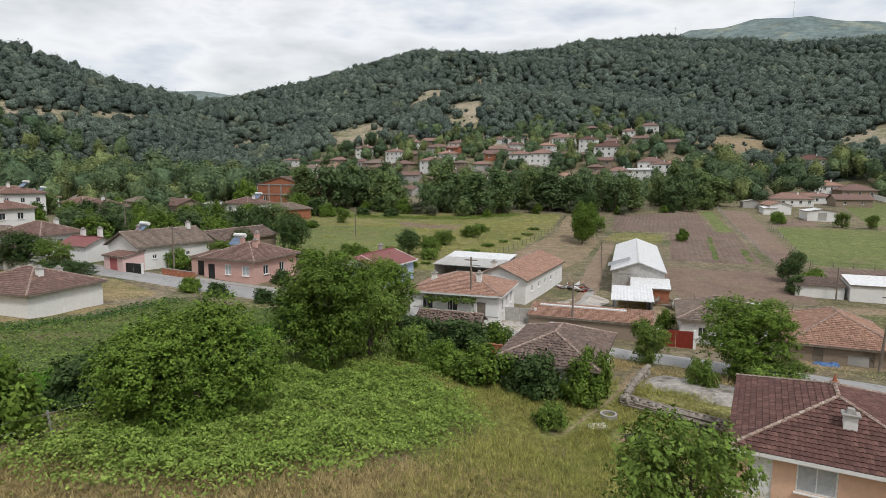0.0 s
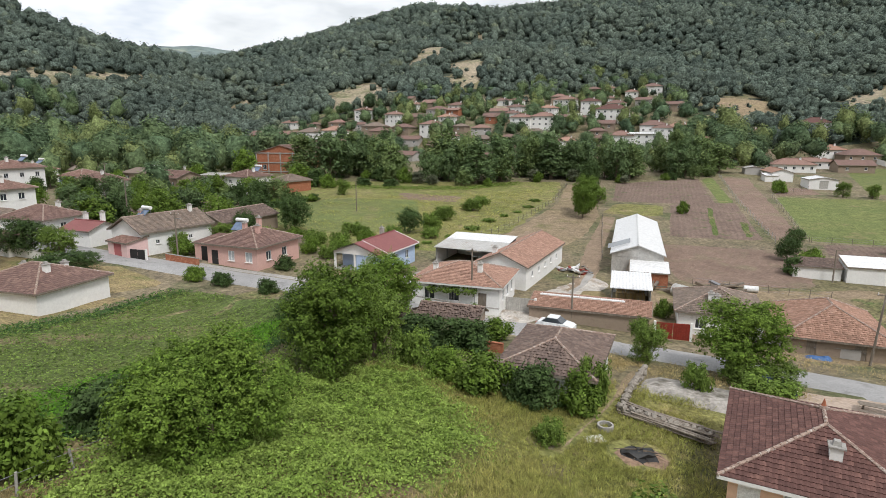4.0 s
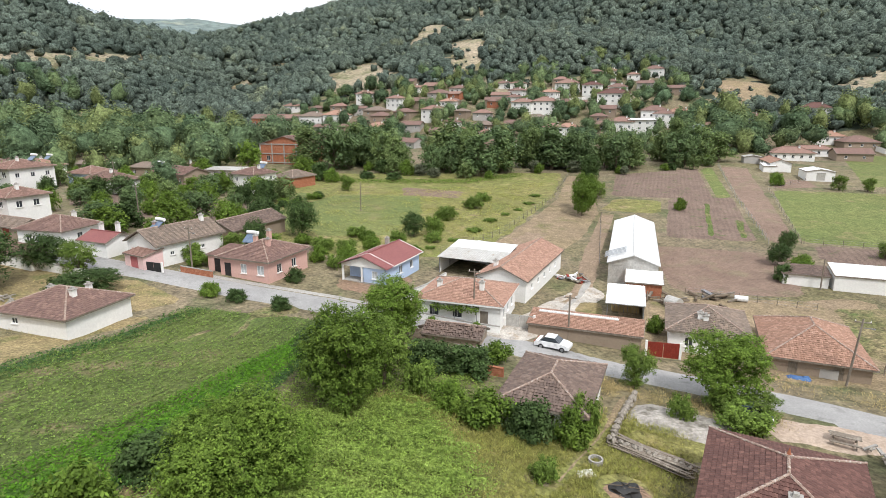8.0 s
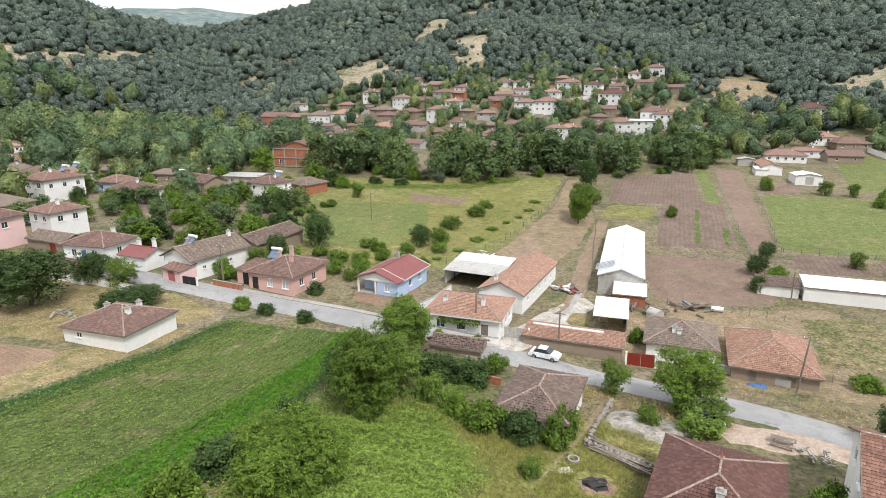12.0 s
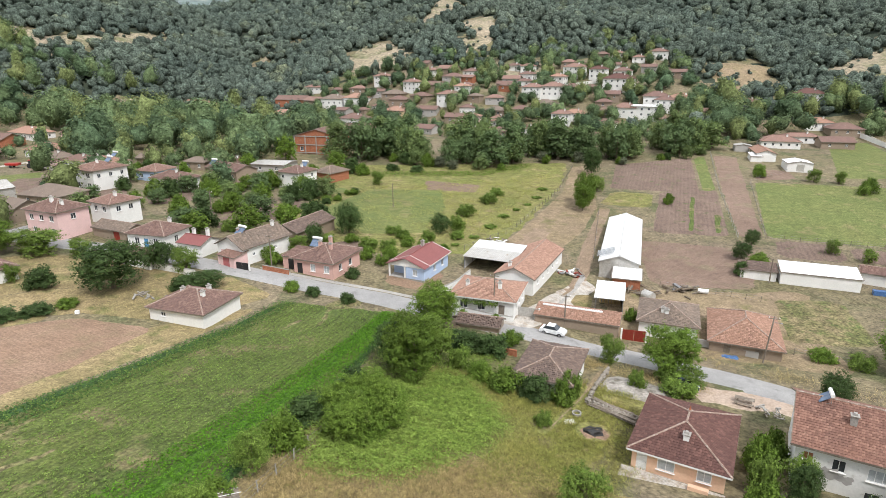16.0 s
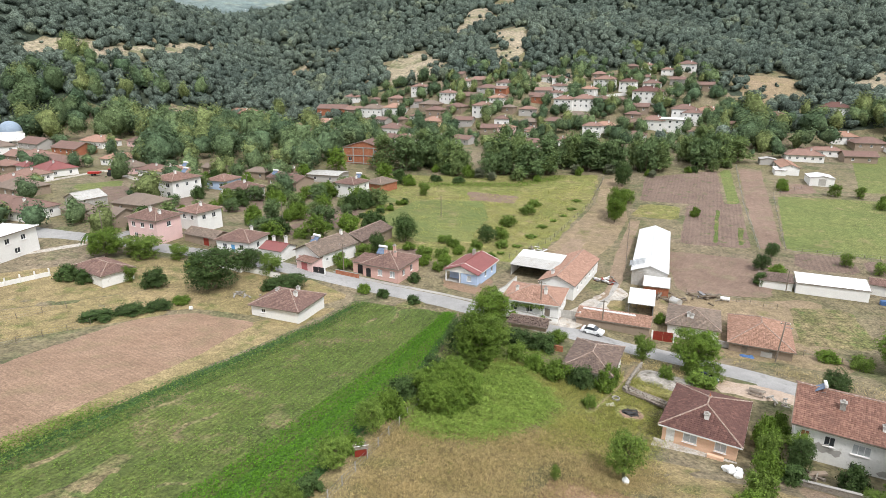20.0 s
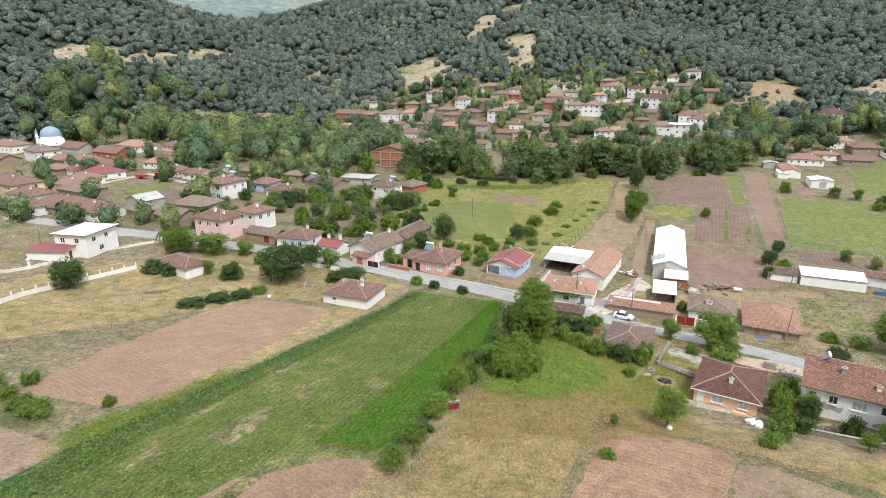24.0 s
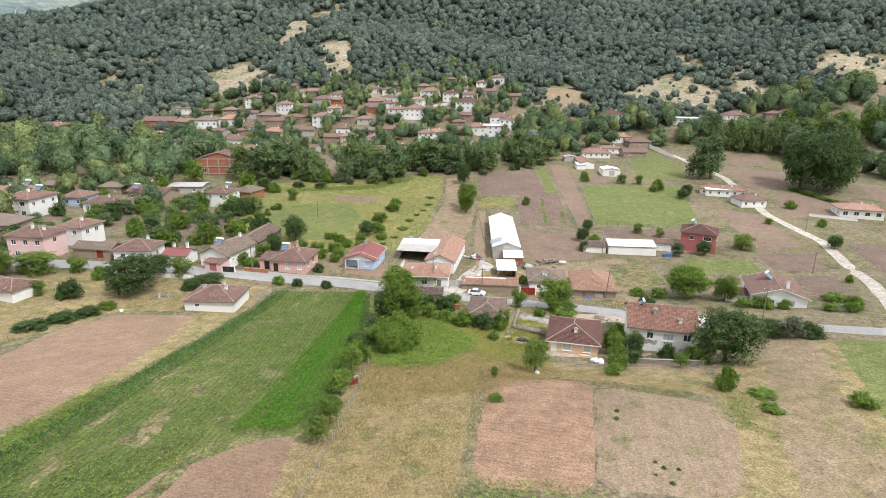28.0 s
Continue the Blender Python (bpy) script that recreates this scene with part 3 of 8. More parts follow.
patch("fallow_field", [(-59.7, 59), (-69, 52), (-73, 40), (-76, 26), (-77.5, 11)], [(-46, 55), (-50.6, 36), (-54.8, 22), (-57.6, 14), (-62.6, 8.2)], "soil_red", 0.12, "bare reddish fallow field")
patch("fallow_plot", [(-73, 3.4), (-82, -10), (-98, -34)], [(-61.6, 0), (-66.6, -9), (-80, -34)], "soil_dry", 0.12, "pale dry fallow plot behind the hedge", "field")
patch("small_field", [(-36.8, 3.4), (-46.4, -6.7), (-62, -26)], [(-29, 1.8), (-30.3, -8.2), (-36, -30)], "soil_red", 0.14, "small bare ploughed field")
patch("kitchen_plot", [(-39.8, 2.0), (-44, -5.2), (-50, -15)], [(-36.9, 0.9), (-39.8, -6.3), (-44, -16)], "stubble", 0.26, "small kitchen plot with thin green rows", "field")
patch("green_plot", [(-43, 3.6), (-46, -5), (-50, -9)], [(-37.6, 2.0), (-41.6, -5), (-45, -9)], "crop", 0.24, "small weedy green plot")
patch("dry_meadow", [(-14.8, 45), (-17.8, 36), (-22.8, 18.7), (-27.8, 6), (-32, -4), (-44, -30)], [(3, 21), (-3, 14), (-13, -11), (-24, -30)], "dry_meadow", 0.10, "dry yellow meadow grass", "meadow")
patch("meadow", [(-9, 47), (-13, 28), (-12, 22)], [(19, 42.1), (13, 28.9), (4.3, 19.1)], "meadow", 0.09, "tall green and yellow meadow", "meadow")
patch("ploughed_field", [(-0.9, 15.5), (-7, 2), (-12.8, -12.3)], [(12.9, 8.4), (6, -4.5), (-0.7, -16.6)], "soil_clay", 0.20, "freshly ploughed reddish brown field")
patch("fallow_strip", [(12.3, 7.8), (-0.7, -15.6)], [(28, -3), (14, -21)], "soil_dry", 0.17, "dry weedy fallow soil")
patch("tan_field", [(55, 23.3), (32.5, -0.8), (24.3, -11.9), (10, -32)], [(64, 17.3), (47.6, -1.7), (38.8, -14.1), (24, -36)], "tan_field", 0.10, "dry tan grazed field with faint wheel tracks")
patch("green_field", [(65, 16.8), (48.4, -2.2), (39.6, -14.6), (25, -37)], [(96, -4), (74, -22), (60, -36), (46, -56)], "lawn", 0.10, "short yellowish green pasture", "meadow")
patch("dry_meadow", [(-44, 78), (-72, 68), (-104, 44), (-124, 16)], [(-33, 70), (-46, 56.5), (-60, 59.5), (-92, 28.6), (-112, 8)], "dry_meadow", 0.08, "dry yellow grass round the farm building", "meadow")
patch("dry_meadow", [(-60, 83), (-84, 85), (-112, 66), (-130, 40)], [(-44, 77), (-72, 67), (-104, 43), (-124, 15)], "dry_meadow", 0.07, "dry yellow grass along the concrete fence", "meadow")
patch("dry_verge", [(38.9, 37.4), (53, 30.1), (63, 21)], [(46.2, 26.5), (51.4, 21.4), (56.3, 17.3)], "dry_meadow", 0.08, "dry verge grass below the road", "meadow")
patch("vegetable_bed", [(26, 19.4), (23.9, 15.5)], [(34, 10), (32, 7)], "soil_dry", 0.18, "terraced vegetable bed behind the white house", "field")
patch("garden_plot", [(-137.1, 148), (-114, 123.9)], [(-126.2, 152.2), (-109.4, 132.3)], "soil_dark", 0.14, "dug garden plot among the houses", "field")
patch("garden_plot", [(-91.8, 139.8), (-80.9, 122.3)], [(-77, 146.6), (-71.5, 128.1)], "soil_dark", 0.14, "dry dug plot behind the houses", "field")
patch("garden_plot", [(-62, 111.9), (-55.5, 102.9)], [(-50.9, 125.8), (-44.6, 119.5)], "soil_dark", 0.14, "dug garden plot beside the long shed", "field")
patch("grass_plot", [(-144.2, 148.4), (-132.4, 137.9)], [(-132.5, 161.4), (-125.9, 148.4)], "lawn", 0.14, "green yard among the village houses", "meadow")
patch("garden_plot", [(-103.1, 133.6), (-94.4, 121.4)], [(-96.8, 142.8), (-90.4, 132.5)], "soil_dark", 0.14, "brown yard between the houses", "field")
patch("field_verge", [(-48, 57), (-52, 36), (-56.5, 22), (-60, 11), (-70, -8)], [(-34, 66), (-46, 40), (-53, 18), (-62, -2)], "dry_meadow", 0.08, "dry grass strip between the fields", "meadow")
patch("dry_slope", [(-2, 16.5), (8, 12), (14, 8.6), (28, -1)], [(0, 26), (12, 22), (20, 19), (33, 9)], "dry_meadow", 0.08, "dry grass slope before the houses", "meadow")
patch("dry_verge", [(33, 9), (24, -3), (8, -22), (-4, -40)], [(66, 18), (57, 5), (42, -16), (26, -42)], "dry_meadow", 0.05, "dry grass between the near fields", "meadow")
patch("bare_strip", [(-13.3, 163.6), (-12.7, 148.4)], [(7.1, 158.7), (4.3, 146.7)], "soil", 0.13, "narrow bare brown strip in the meadow", "field")
patch("garden_plot", [(-56.4, 124.2), (-52.1, 106.6)], [(-45.2, 136.2), (-41.3, 121)], "soil_dark", 0.13, "brown garden plot beside the meadow", "field")
# fields beyond the road
patch("mown_field", [(-24, 105.4), (-38.4, 122.8), (-26, 149)], [(-9.4, 108), (-7, 125), (-5.8, 143.8)], "lawn", 0.14, "green mown field with pale patches", "meadow")
patch("grass_plot", [(-46.9, 138.2), (-36.5, 152.4)], [(-43.8, 134.3), (-31.9, 145.6)], "lawn", 0.15, "small green plot behind the white house", "meadow")
patch("garden_plot", [(-30.9, 96.2), (-29.6, 101.2)], [(-20.8, 96.3), (-18.5, 102.3)], "soil_dark", 0.14, "dug garden behind the pink house", "field")
patch("rough_meadow", [(-48, 184), (-42, 150), (-44, 118), (-36, 92)], [(40, 194), (30, 155), (12, 112), (2, 95)], "meadow", 0.05, "rough weedy grass between the farms and the stream", "meadow", 3.0, 0.6)
patch("rough_meadow", [(24, 82), (20, 58)], [(64, 82), (52, 48)], "tan_field", 0.05, "rough grass behind the tiled barn", "meadow", 2.5, 0.5)
patch("ploughed_field", [(39, 112), (34.5, 84)], [(65, 105), (54, 82)], "soil", 0.12, "ploughed brown field", "field")
patch("vegetable_field", [(45, 117), (59, 154)], [(63, 113), (78, 157)], "soil_dark", 0.12, "vegetable rows in brown soil")
patch("vegetable_rows", [(53, 116.5), (66, 150)], [(56, 115.8), (69, 149)], "crop", 0.20, "green vegetable rows")
patch("vegetable_rows", [(59, 115), (66, 133)], [(62, 114), (69, 132)], "crop", 0.20, "green vegetable rows")
patch("vegetable_field", [(45, 158), (55, 190)], [(71, 152), (87, 202)], "soil_dark", 0.12, "ploughed strip of brown soil")
patch("crop_strip", [(71.5, 152), (87, 201)], [(77, 155), (93, 205)], "lawn", 0.20, "narrow bright green crop strip")
patch("fallow_strip", [(64.5, 113), (78.5, 156), (96, 206)], [(70, 111), (91, 166), (105, 204)], "soil", 0.13, "long narrow brown field strip")
patch("pasture", [(71, 113), (93, 166)], [(106, 103), (136, 158)], "lawn", 0.10, "flat green pasture", "meadow")
patch("pasture", [(122.7, 170.3), (153.7, 230)], [(148, 168), (160.6, 190), (171, 229)], "lawn", 0.10, "flat green pasture", "meadow")
patch("vegetable_plot", [(72, 112), (67, 100)], [(85, 108), (81, 96)], "soil_dark", 0.13, "ploughed vegetable plot", "field")
patch("vegetable_plot", [(86, 107), (82, 97)], [(99, 101), (95, 92)], "soil_dark", 0.13, "ploughed vegetable plot", "field")
patch("ploughed_plot", [(102, 186), (94, 167)], [(112, 180), (109, 169)], "soil", 0.13, "bare brown plot", "field")
patch("grass_plot", [(54, 79), (47, 60)], [(67, 77), (62, 58)], "stubble", 0.11, "worn grass plot", "meadow")
patch("grass_plot", [(80, 79), (71, 66)], [(97, 72), (92, 60)], "lawn", 0.11, "yellowing lawn with short grass", "meadow")
patch("ploughed_field", [(126, 123), (106, 80)], [(138, 112), (122, 78)], "soil", 0.12, "ploughed brown field", "field")
patch("ploughed_field", [(102, 77), (96, 62)], [(121, 74), (112, 59)], "soil_dark", 0.12, "ploughed field with faint rows", "field")
patch("ploughed_field", [(98, 59), (84, 36)], [(108, 54), (90, 27)], "soil_dark", 0.12, "ploughed field with faint rows", "field")
patch("ploughed_field", [(205.8, 214), (190, 193.3)], [(227.5, 208.4), (219, 193.2)], "soil", 0.12, "ploughed brown field behind the track", "field")
patch("ploughed_field", [(183.1, 187), (173, 169), (164, 150)], [(204, 174.4), (184.1, 149), (176, 143)], "soil", 0.12, "ploughed brown field beside the track", "field")
patch("ploughed_field", [(167, 137.4), (143.5, 109)], [(188, 129), (165, 104)], "soil", 0.12, "ploughed brown field behind the villa", "field")
patch("ploughed_field", [(216.6, 143.3), (206.6, 130.7)], [(224, 132), (200, 116)], "soil", 0.12, "ploughed brown field beside the grove", "field")
patch("ploughed_field", [(139, 80), (119, 47)], [(165, 66), (145, 36)], "soil_dark", 0.12, "ploughed field with faint rows", "field")
patch("meadow", [(-31, 150), (-29, 107)], [(31, 176), (26, 152), (8, 110), (2, 104)], "meadow", 0.09, "weedy green meadow with white flowers", "meadow")
patch("pasture", [(-28, 150), (-38, 126), (-33, 110)], [(-6, 151), (-4, 130), (-11, 110)], "lawn", 0.16, "mown green meadow", "meadow")
patch("dry_strip", [(38.5, 187), (29, 152), (11, 112), (5, 101)], [(47, 190), (37, 137), (28, 114), (18, 97)], "tan_field", 0.09, "dry grass and bare soil strip", "meadow")
patch("bare_ground", [(15, 118), (9, 103)], [(22, 116), (17, 101)], "soil_dry", 0.13, "bare trodden soil behind the machine shed", "ground", 1.5, 0.8)
patch("grass_ring", [(37, 140), (45, 155)], [(52, 137), (57, 152)], "meadow", 0.13, "rough grass behind the barn", "meadow")
patch("garden_plot", [(-71, 117), (-63, 111)], [(-55, 139), (-49, 131)], "soil_dark", 0.12, "dug garden plot", "field")
patch("garden_plot", [(-36, 103), (-33, 94)], [(-22, 99), (-19, 91)], "soil_dark", 0.12, "dug garden plot behind the pink house", "field")


# ---- buildings ----
def wall_sheet(g, a, b, z0, z1, holes, depth=0.16):
    """A wall from a to b with openings (u, sill, width, height) that have reveals."""
    a, b = Vector((*a, 0)), Vector((*b, 0))
    u = (b - a).normalized()
    n = Vector((u.y, -u.x, 0))
    L = (b - a).length
    us = sorted({0.0, L, *(h[0] for h in holes), *(h[0] + h[2] for h in holes)})
    vs = sorted({z0, z1, *(h[1] for h in holes), *(h[1] + h[3] for h in holes)})

    def P(s, v, back=0.0):
        return a + u * s + Vector((0, 0, v)) - n * back

    for i in range(len(us) - 1):
        for j in range(len(vs) - 1):
            cu, cv = (us[i] + us[i + 1]) / 2, (vs[j] + vs[j + 1]) / 2
            if not any(h[0] < cu < h[0] + h[2] and h[1] < cv < h[1] + h[3] for h in holes):
                g.face([P(us[i], vs[j]), P(us[i + 1], vs[j]), P(us[i + 1], vs[j + 1]), P(us[i], vs[j + 1])])
    for s, v, w, h in holes:
        q = [(s, v), (s + w, v), (s + w, v + h), (s, v + h)]
        for k in range(4):
            c, d = q[k], q[(k + 1) % 4]
            g.face([P(*c), P(*c, depth), P(*d, depth), P(*d)])


def tiled_slope(g, p0, p1, p2, p3, tile=True, course=0.30, wide=0.26, amp=0.032, worn=0.0, seed=0):
    """A roof slope with its eave p0-p1 and top p3-p2. With tile it is laid in courses of rounded tiles."""
    p0, p1, p2, p3 = (np.array(p, float) for p in (p0, p1, p2, p3))
    e = p1 - p0
    L = np.linalg.norm(e)
    e = e / L
    up = (p3 + p2) / 2 - (p0 + p1) / 2
    up = up - e * (up @ e)
    H = np.linalg.norm(up)
    up = up / H
    nrm = np.cross(e, up)
    lo1, hi1 = (p3 - p0) @ e, (p2 - p0) @ e
    if not tile:
        g.face([p0, p1, p2, p3] if hi1 - lo1 > 0.02 else [p0, p1, p2], [(0, 0)] * (4 if hi1 - lo1 > 0.02 else 3))
        return
    rows = max(2, int(H / course))
    cols = max(2, int(L / wide)) * 2
    us = np.linspace(0, L, cols + 1)
    wave = np.where(np.arange(cols + 1) % 2 == 0, 0.0, amp)
    rnd = np.random.RandomState(seed)
    for r in range(rows):
        v0, v1 = r / rows, (r + 1) / rows
        lo_a, hi_a, lo_b, hi_b = lo1 * v0, L + (hi1 - L) * v0, lo1 * v1, L + (hi1 - L) * v1
        ua, ub = np.clip(us, lo_a, hi_a), np.clip(us, lo_b, hi_b)
        jit = rnd.uniform(-worn, worn, cols + 1) if worn else 0.0
        A = p0 + np.outer(ua, e) + up * H * v0 + np.outer(wave + 0.045 + jit, nrm)
        B = p0 + np.outer(ub, e) + up * H * v1 + np.outer(wave + 0.005 + jit, nrm)
        n = len(g.v)
        g.v += [tuple(q) for q in A] + [tuple(q) for q in B]
        for k in range(cols if r else 0):
            # the step up from the course below
            if ua[k + 1] - ua[k] > 1e-4:
                g.f.append((n - cols - 1 + k, n - cols + k, n + k + 1, n + k))
                g.uv += [(k // 2 + 0.5, r + 0.5)] * 4
        for k in range(cols):
            if ua[k + 1] - ua[k] < 1e-4 and ub[k + 1] - ub[k] < 1e-4:
                continue
            g.f.append((n + k, n + k + 1, n + cols + 2 + k, n + cols + 1 + k))
            g.uv += [(k // 2 + 0.5, r + 0.5)] * 4


def window(parent, m, w, h, glass="glass", split=2, frame="pvc"):
    """A window with frame, mullions, panes and sill; m: the frame's lower middle, facing -y."""
    g, t = Geo(), 0.07
    for x in (-w / 2 + t / 2, w / 2 - t / 2):
        g.box((x, 0, h / 2), (t, 0.06, h))
    for z in (t / 2, h - t / 2):
        g.box((0, 0, z), (w - 2 * t, 0.06, t))
    for i in range(1, split):
        g.box((-w / 2 + w * i / split, 0, h / 2), (0.05, 0.05, h - 2 * t))
    win = part("window", g, frame, parent, at=m)
    part("pane", Geo().box((0, 0.03, h / 2), (w - 2 * t, 0.012, h - 2 * t)), glass, win)
    part("sill", Geo().box((0, -0.10, -0.035), (w + 0.16, 0.22, 0.06)), "trim", win)
    return win


HOMES = []


def house(name, label, x, y, yaw, w, d, h, roof="hip", rise=1.8, over=0.45, wall="white", cover="roof_brown", wins=(), doors=(), chimneys=(), tile=True, z=None, category="house", worn=0.0, ridge=True, axis=None, glass="glass", fascia="wood", sunk=0.6, frame="pvc"):
    """A house. wins, doors: (side, place along the wall from its left seen from outside, sill, width, height); sides: f(ront, -y), r, b, l."""
    t = thing(name, label, category, x, y, yaw, z)
    HOMES.append((x, y, max(w, d) * 0.5))
    cs = {"f": ((-w / 2, -d / 2), (w / 2, -d / 2)), "r": ((w / 2, -d / 2), (w / 2, d / 2)), "b": ((w / 2, d / 2), (-w / 2, d / 2)), "l": ((-w / 2, d / 2), (-w / 2, -d / 2))}
    turn = {"f": 0, "r": 90, "b": 180, "l": -90}
    g = Geo()
    for side, (a, b) in cs.items():
        holes = [(u - ww / 2, s, ww, hh) for sd, u, s, ww, hh, *_ in (*wins, *doors) if sd == side]
        wall_sheet(g, a, b, -sunk, h, holes)
    along_x = (w >= d) if axis is None else axis == "x"
    W, D = w / 2 + over, d / 2 + over
    zr, ze = h + rise, h - 0.02
    rg, ridges = Geo(), []
    if roof == "hip":
        if along_x:
            k = W - D if W > D else 0.01
            r0, r1 = (-k, 0, zr), (k, 0, zr)
        else:
            k = D - W if D > W else 0.01
            r0, r1 = (0, -k, zr), (0, k, zr)
        c = [(-W, -D, ze), (W, -D, ze), (W, D, ze), (-W, D, ze)]
        if along_x:
            slopes = [(c[0], c[1], r1, r0), (c[1], c[2], r1, r1), (c[2], c[3], r0, r1), (c[3], c[0], r0, r0)]
            ridges = [(c[0], r0), (c[3], r0), (c[1], r1), (c[2], r1), (r0, r1)]
        else:
            slopes = [(c[0], c[1], r0, r0), (c[1], c[2], r1, r0), (c[2], c[3], r1, r1), (c[3], c[0], r0, r1)]
            ridges = [(c[0], r0), (c[1], r0), (c[2], r1), (c[3], r1), (r0, r1)]
    elif roof == "gable":
        if along_x:
            r0, r1 = (-W, 0, zr), (W, 0, zr)
            slopes = [((-W, -D, ze), (W, -D, ze), r1, r0), ((W, D, ze), (-W, D, ze), r0, r1)]
            for s in (-1, 1):
                q = [(s * w / 2, -s * d / 2, h), (s * w / 2, s * d / 2, h), (s * w / 2, 0, zr - rise * over / D)]
                g.face(q)
        else:
            r0, r1 = (0, -D, zr), (0, D, zr)
            slopes = [((W, -D, ze), (W, D, ze), r1, r0), ((-W, D, ze), (-W, -D, ze), r0, r1)]
            for s in (-1, 1):
                q = [(s * w / 2, s * d / 2, h), (-s * w / 2, s * d / 2, h), (0, s * d / 2, zr - rise * over / W)]
                g.face(q)
        ridges = [(r0, r1)]
    else:  # one slope, falling to the front
        slopes = [((-W, -D, ze), (W, -D, ze), (W, D, zr), (-W, D, zr))]
        g.face([(w / 2, -d / 2, h), (w / 2, d / 2, h), (w / 2, d / 2, zr - 0.05)])
        g.face([(-w / 2, d / 2, h), (-w / 2, -d / 2, h), (-w / 2, d / 2, zr - 0.05)])
        g.face([(w / 2, d / 2, h), (-w / 2, d / 2, h), (-w / 2, d / 2, zr - 0.05), (w / 2, d / 2, zr - 0.05)])
    part("wall", g, wall, t)
    for i, s in enumerate(slopes):
        tiled_slope(rg, *s, tile=tile, worn=worn, seed=i + int(abs(x)))
        drop = Vector((0, 0, -0.10))
        q = [Vector(p) + drop for p in s]
        rg.face(list(reversed(q)) if (q[2] - q[3]).length > 0.05 else [q[2], q[1], q[0]])
    part("roof", rg, cover, t)
    fg = Geo()
    for i, s in enumerate(slopes):
        a, b = Vector(s[0]), Vector(s[1])
        dv = (b - a).normalized()
        nv = Vector((dv.y, -dv.x, 0))
        q = [a - nv * 0.02, b - nv * 0.02, b + nv * 0.03, a + nv * 0.03]
        lo_, hi_ = Vector((0, 0, -0.17)), Vector((0, 0, 0.03))
        fg.face([q[3] + lo_, q[2] + lo_, q[2] + hi_, q[3] + hi_]), fg.face([q[0] + lo_, q[3] + lo_, q[3] + hi_, q[0] + hi_]), fg.face([q[0] + lo_, q[1] + lo_, q[2] + lo_, q[3] + lo_])
    if roof != "hip":
        for s in slopes:
            for a, b in ((s[0], s[3]), (s[1], s[2])):
                fg.tube(Vector(a) - Vector((0, 0, 0.05)), Vector(b) - Vector((0, 0, 0.05)), 0.09, n=4)
    part("fascia", fg, fascia, t)
    if ridge and ridges:
        for a, b in ridges:
            a, b = Vector(a), Vector(b)
            if (b - a).length < 0.1:
                continue
            kg = Geo()
            n = max(2, int((b - a).length / 0.42))
            for i in range(n):
                p, q = a.lerp(b, i / n), a.lerp(b, (i + 1.06) / n)
                kg.tube(p + Vector((0, 0, 0.035)), q + Vector((0, 0, 0.02)), 0.115, 0.095, 6)
            part("ridge_cap", kg, "ridge" if tile else cover, t)
    for sd, u, s, ww, hh, *kind in wins:
        a, b = (Vector((*p, 0)) for p in cs[sd])
        p = a + (b - a).normalized() * u
        m = Matrix.Translation((p.x, p.y, s)) @ Matrix.Rotation(radians(turn[sd]), 4, "Z") @ Matrix.Translation((0, 0.08, 0))
        window(t, m, ww, hh, kind[0] if kind else glass, 2 if ww < 1.7 else 3, frame)
    for sd, u, s, ww, hh, *kind in doors:
        a, b = (Vector((*p, 0)) for p in cs[sd])
        p = a + (b - a).normalized() * u
        m = Matrix.Translation((p.x, p.y, s)) @ Matrix.Rotation(radians(turn[sd]), 4, "Z") @ Matrix.Translation((0, 0.1, 0))
        dg = Geo().box((0, 0, hh / 2), (ww, 0.06, hh))
        for zz in (0.3, 0.68):
            dg.box((0, -0.035, hh * zz), (ww * 0.66, 0.03, hh * 0.28))
        dr = part("door", dg, kind[0] if kind else "pvc", t, at=m)
        part("door_handle", Geo().box((ww * 0.36, -0.07, 1.0), (0.12, 0.05, 0.03)), "steel", dr)
    for cx, cy, ch, *cm in chimneys:
        # the stack stands through the roof
        under = h + rise * (1 - max(abs(cx) / W if (roof == "hip" or not along_x) else 0, abs(cy) / D if (roof == "hip" or along_x) else 0))
        chg = Geo().box((cx, cy, under + ch / 2 - 0.25), (0.55, 0.55, ch + 0.5))
        stack = part("chimney", chg, cm[0] if cm else "white_old", t)
        part("chimney_cap", Geo().box((cx, cy, under + ch + 0.04), (0.75, 0.75, 0.08)).box((cx, cy, under + ch + 0.2), (0.4, 0.4, 0.24), taper=0.7), "concrete", stack)
    return t


def solar_heater(x, y, z, yaw, big=1.0):
    """Roof-top water heater: a leaning dark collector with a white tank over it on a steel frame."""
    t = tagged(thing("solar_water_heater", "", "", x, y, yaw, z), "roof-top solar water heater with white tank", "solar heater", "solar water heaters")
    t.scale = (big, big, big)
    part("frame", Geo().tube((-0.9, 0.5, -0.5), (-0.9, 0.5, 1.1), 0.03, n=4).tube((0.9, 0.5, -0.5), (0.9, 0.5, 1.1), 0.03, n=4).tube((-0.9, 0.5, 1.05), (0.9, 0.5, 1.05), 0.03, n=4).tube((-0.9, -0.8, -0.5), (-0.9, 0.5, 0.2), 0.03, n=4).tube((0.9, -0.8, -0.5), (0.9, 0.5, 0.2), 0.03, n=4), "steel", t)
    part("tank", Geo().tube((-1.0, 0.5, 1.25), (1.0, 0.5, 1.25), 0.27, n=12), "pvc", t, smooth_=False)
    part("collector", Geo().face([(-0.95, -0.95, 0.0), (0.95, -0.95, 0.0), (0.95, 0.35, 0.95), (-0.95, 0.35, 0.95)]).face([(-0.95, 0.35, 0.88), (0.95, 0.35, 0.88), (0.95, -0.95, -0.07), (-0.95, -0.95, -0.07)]), "collector", t)
    return t


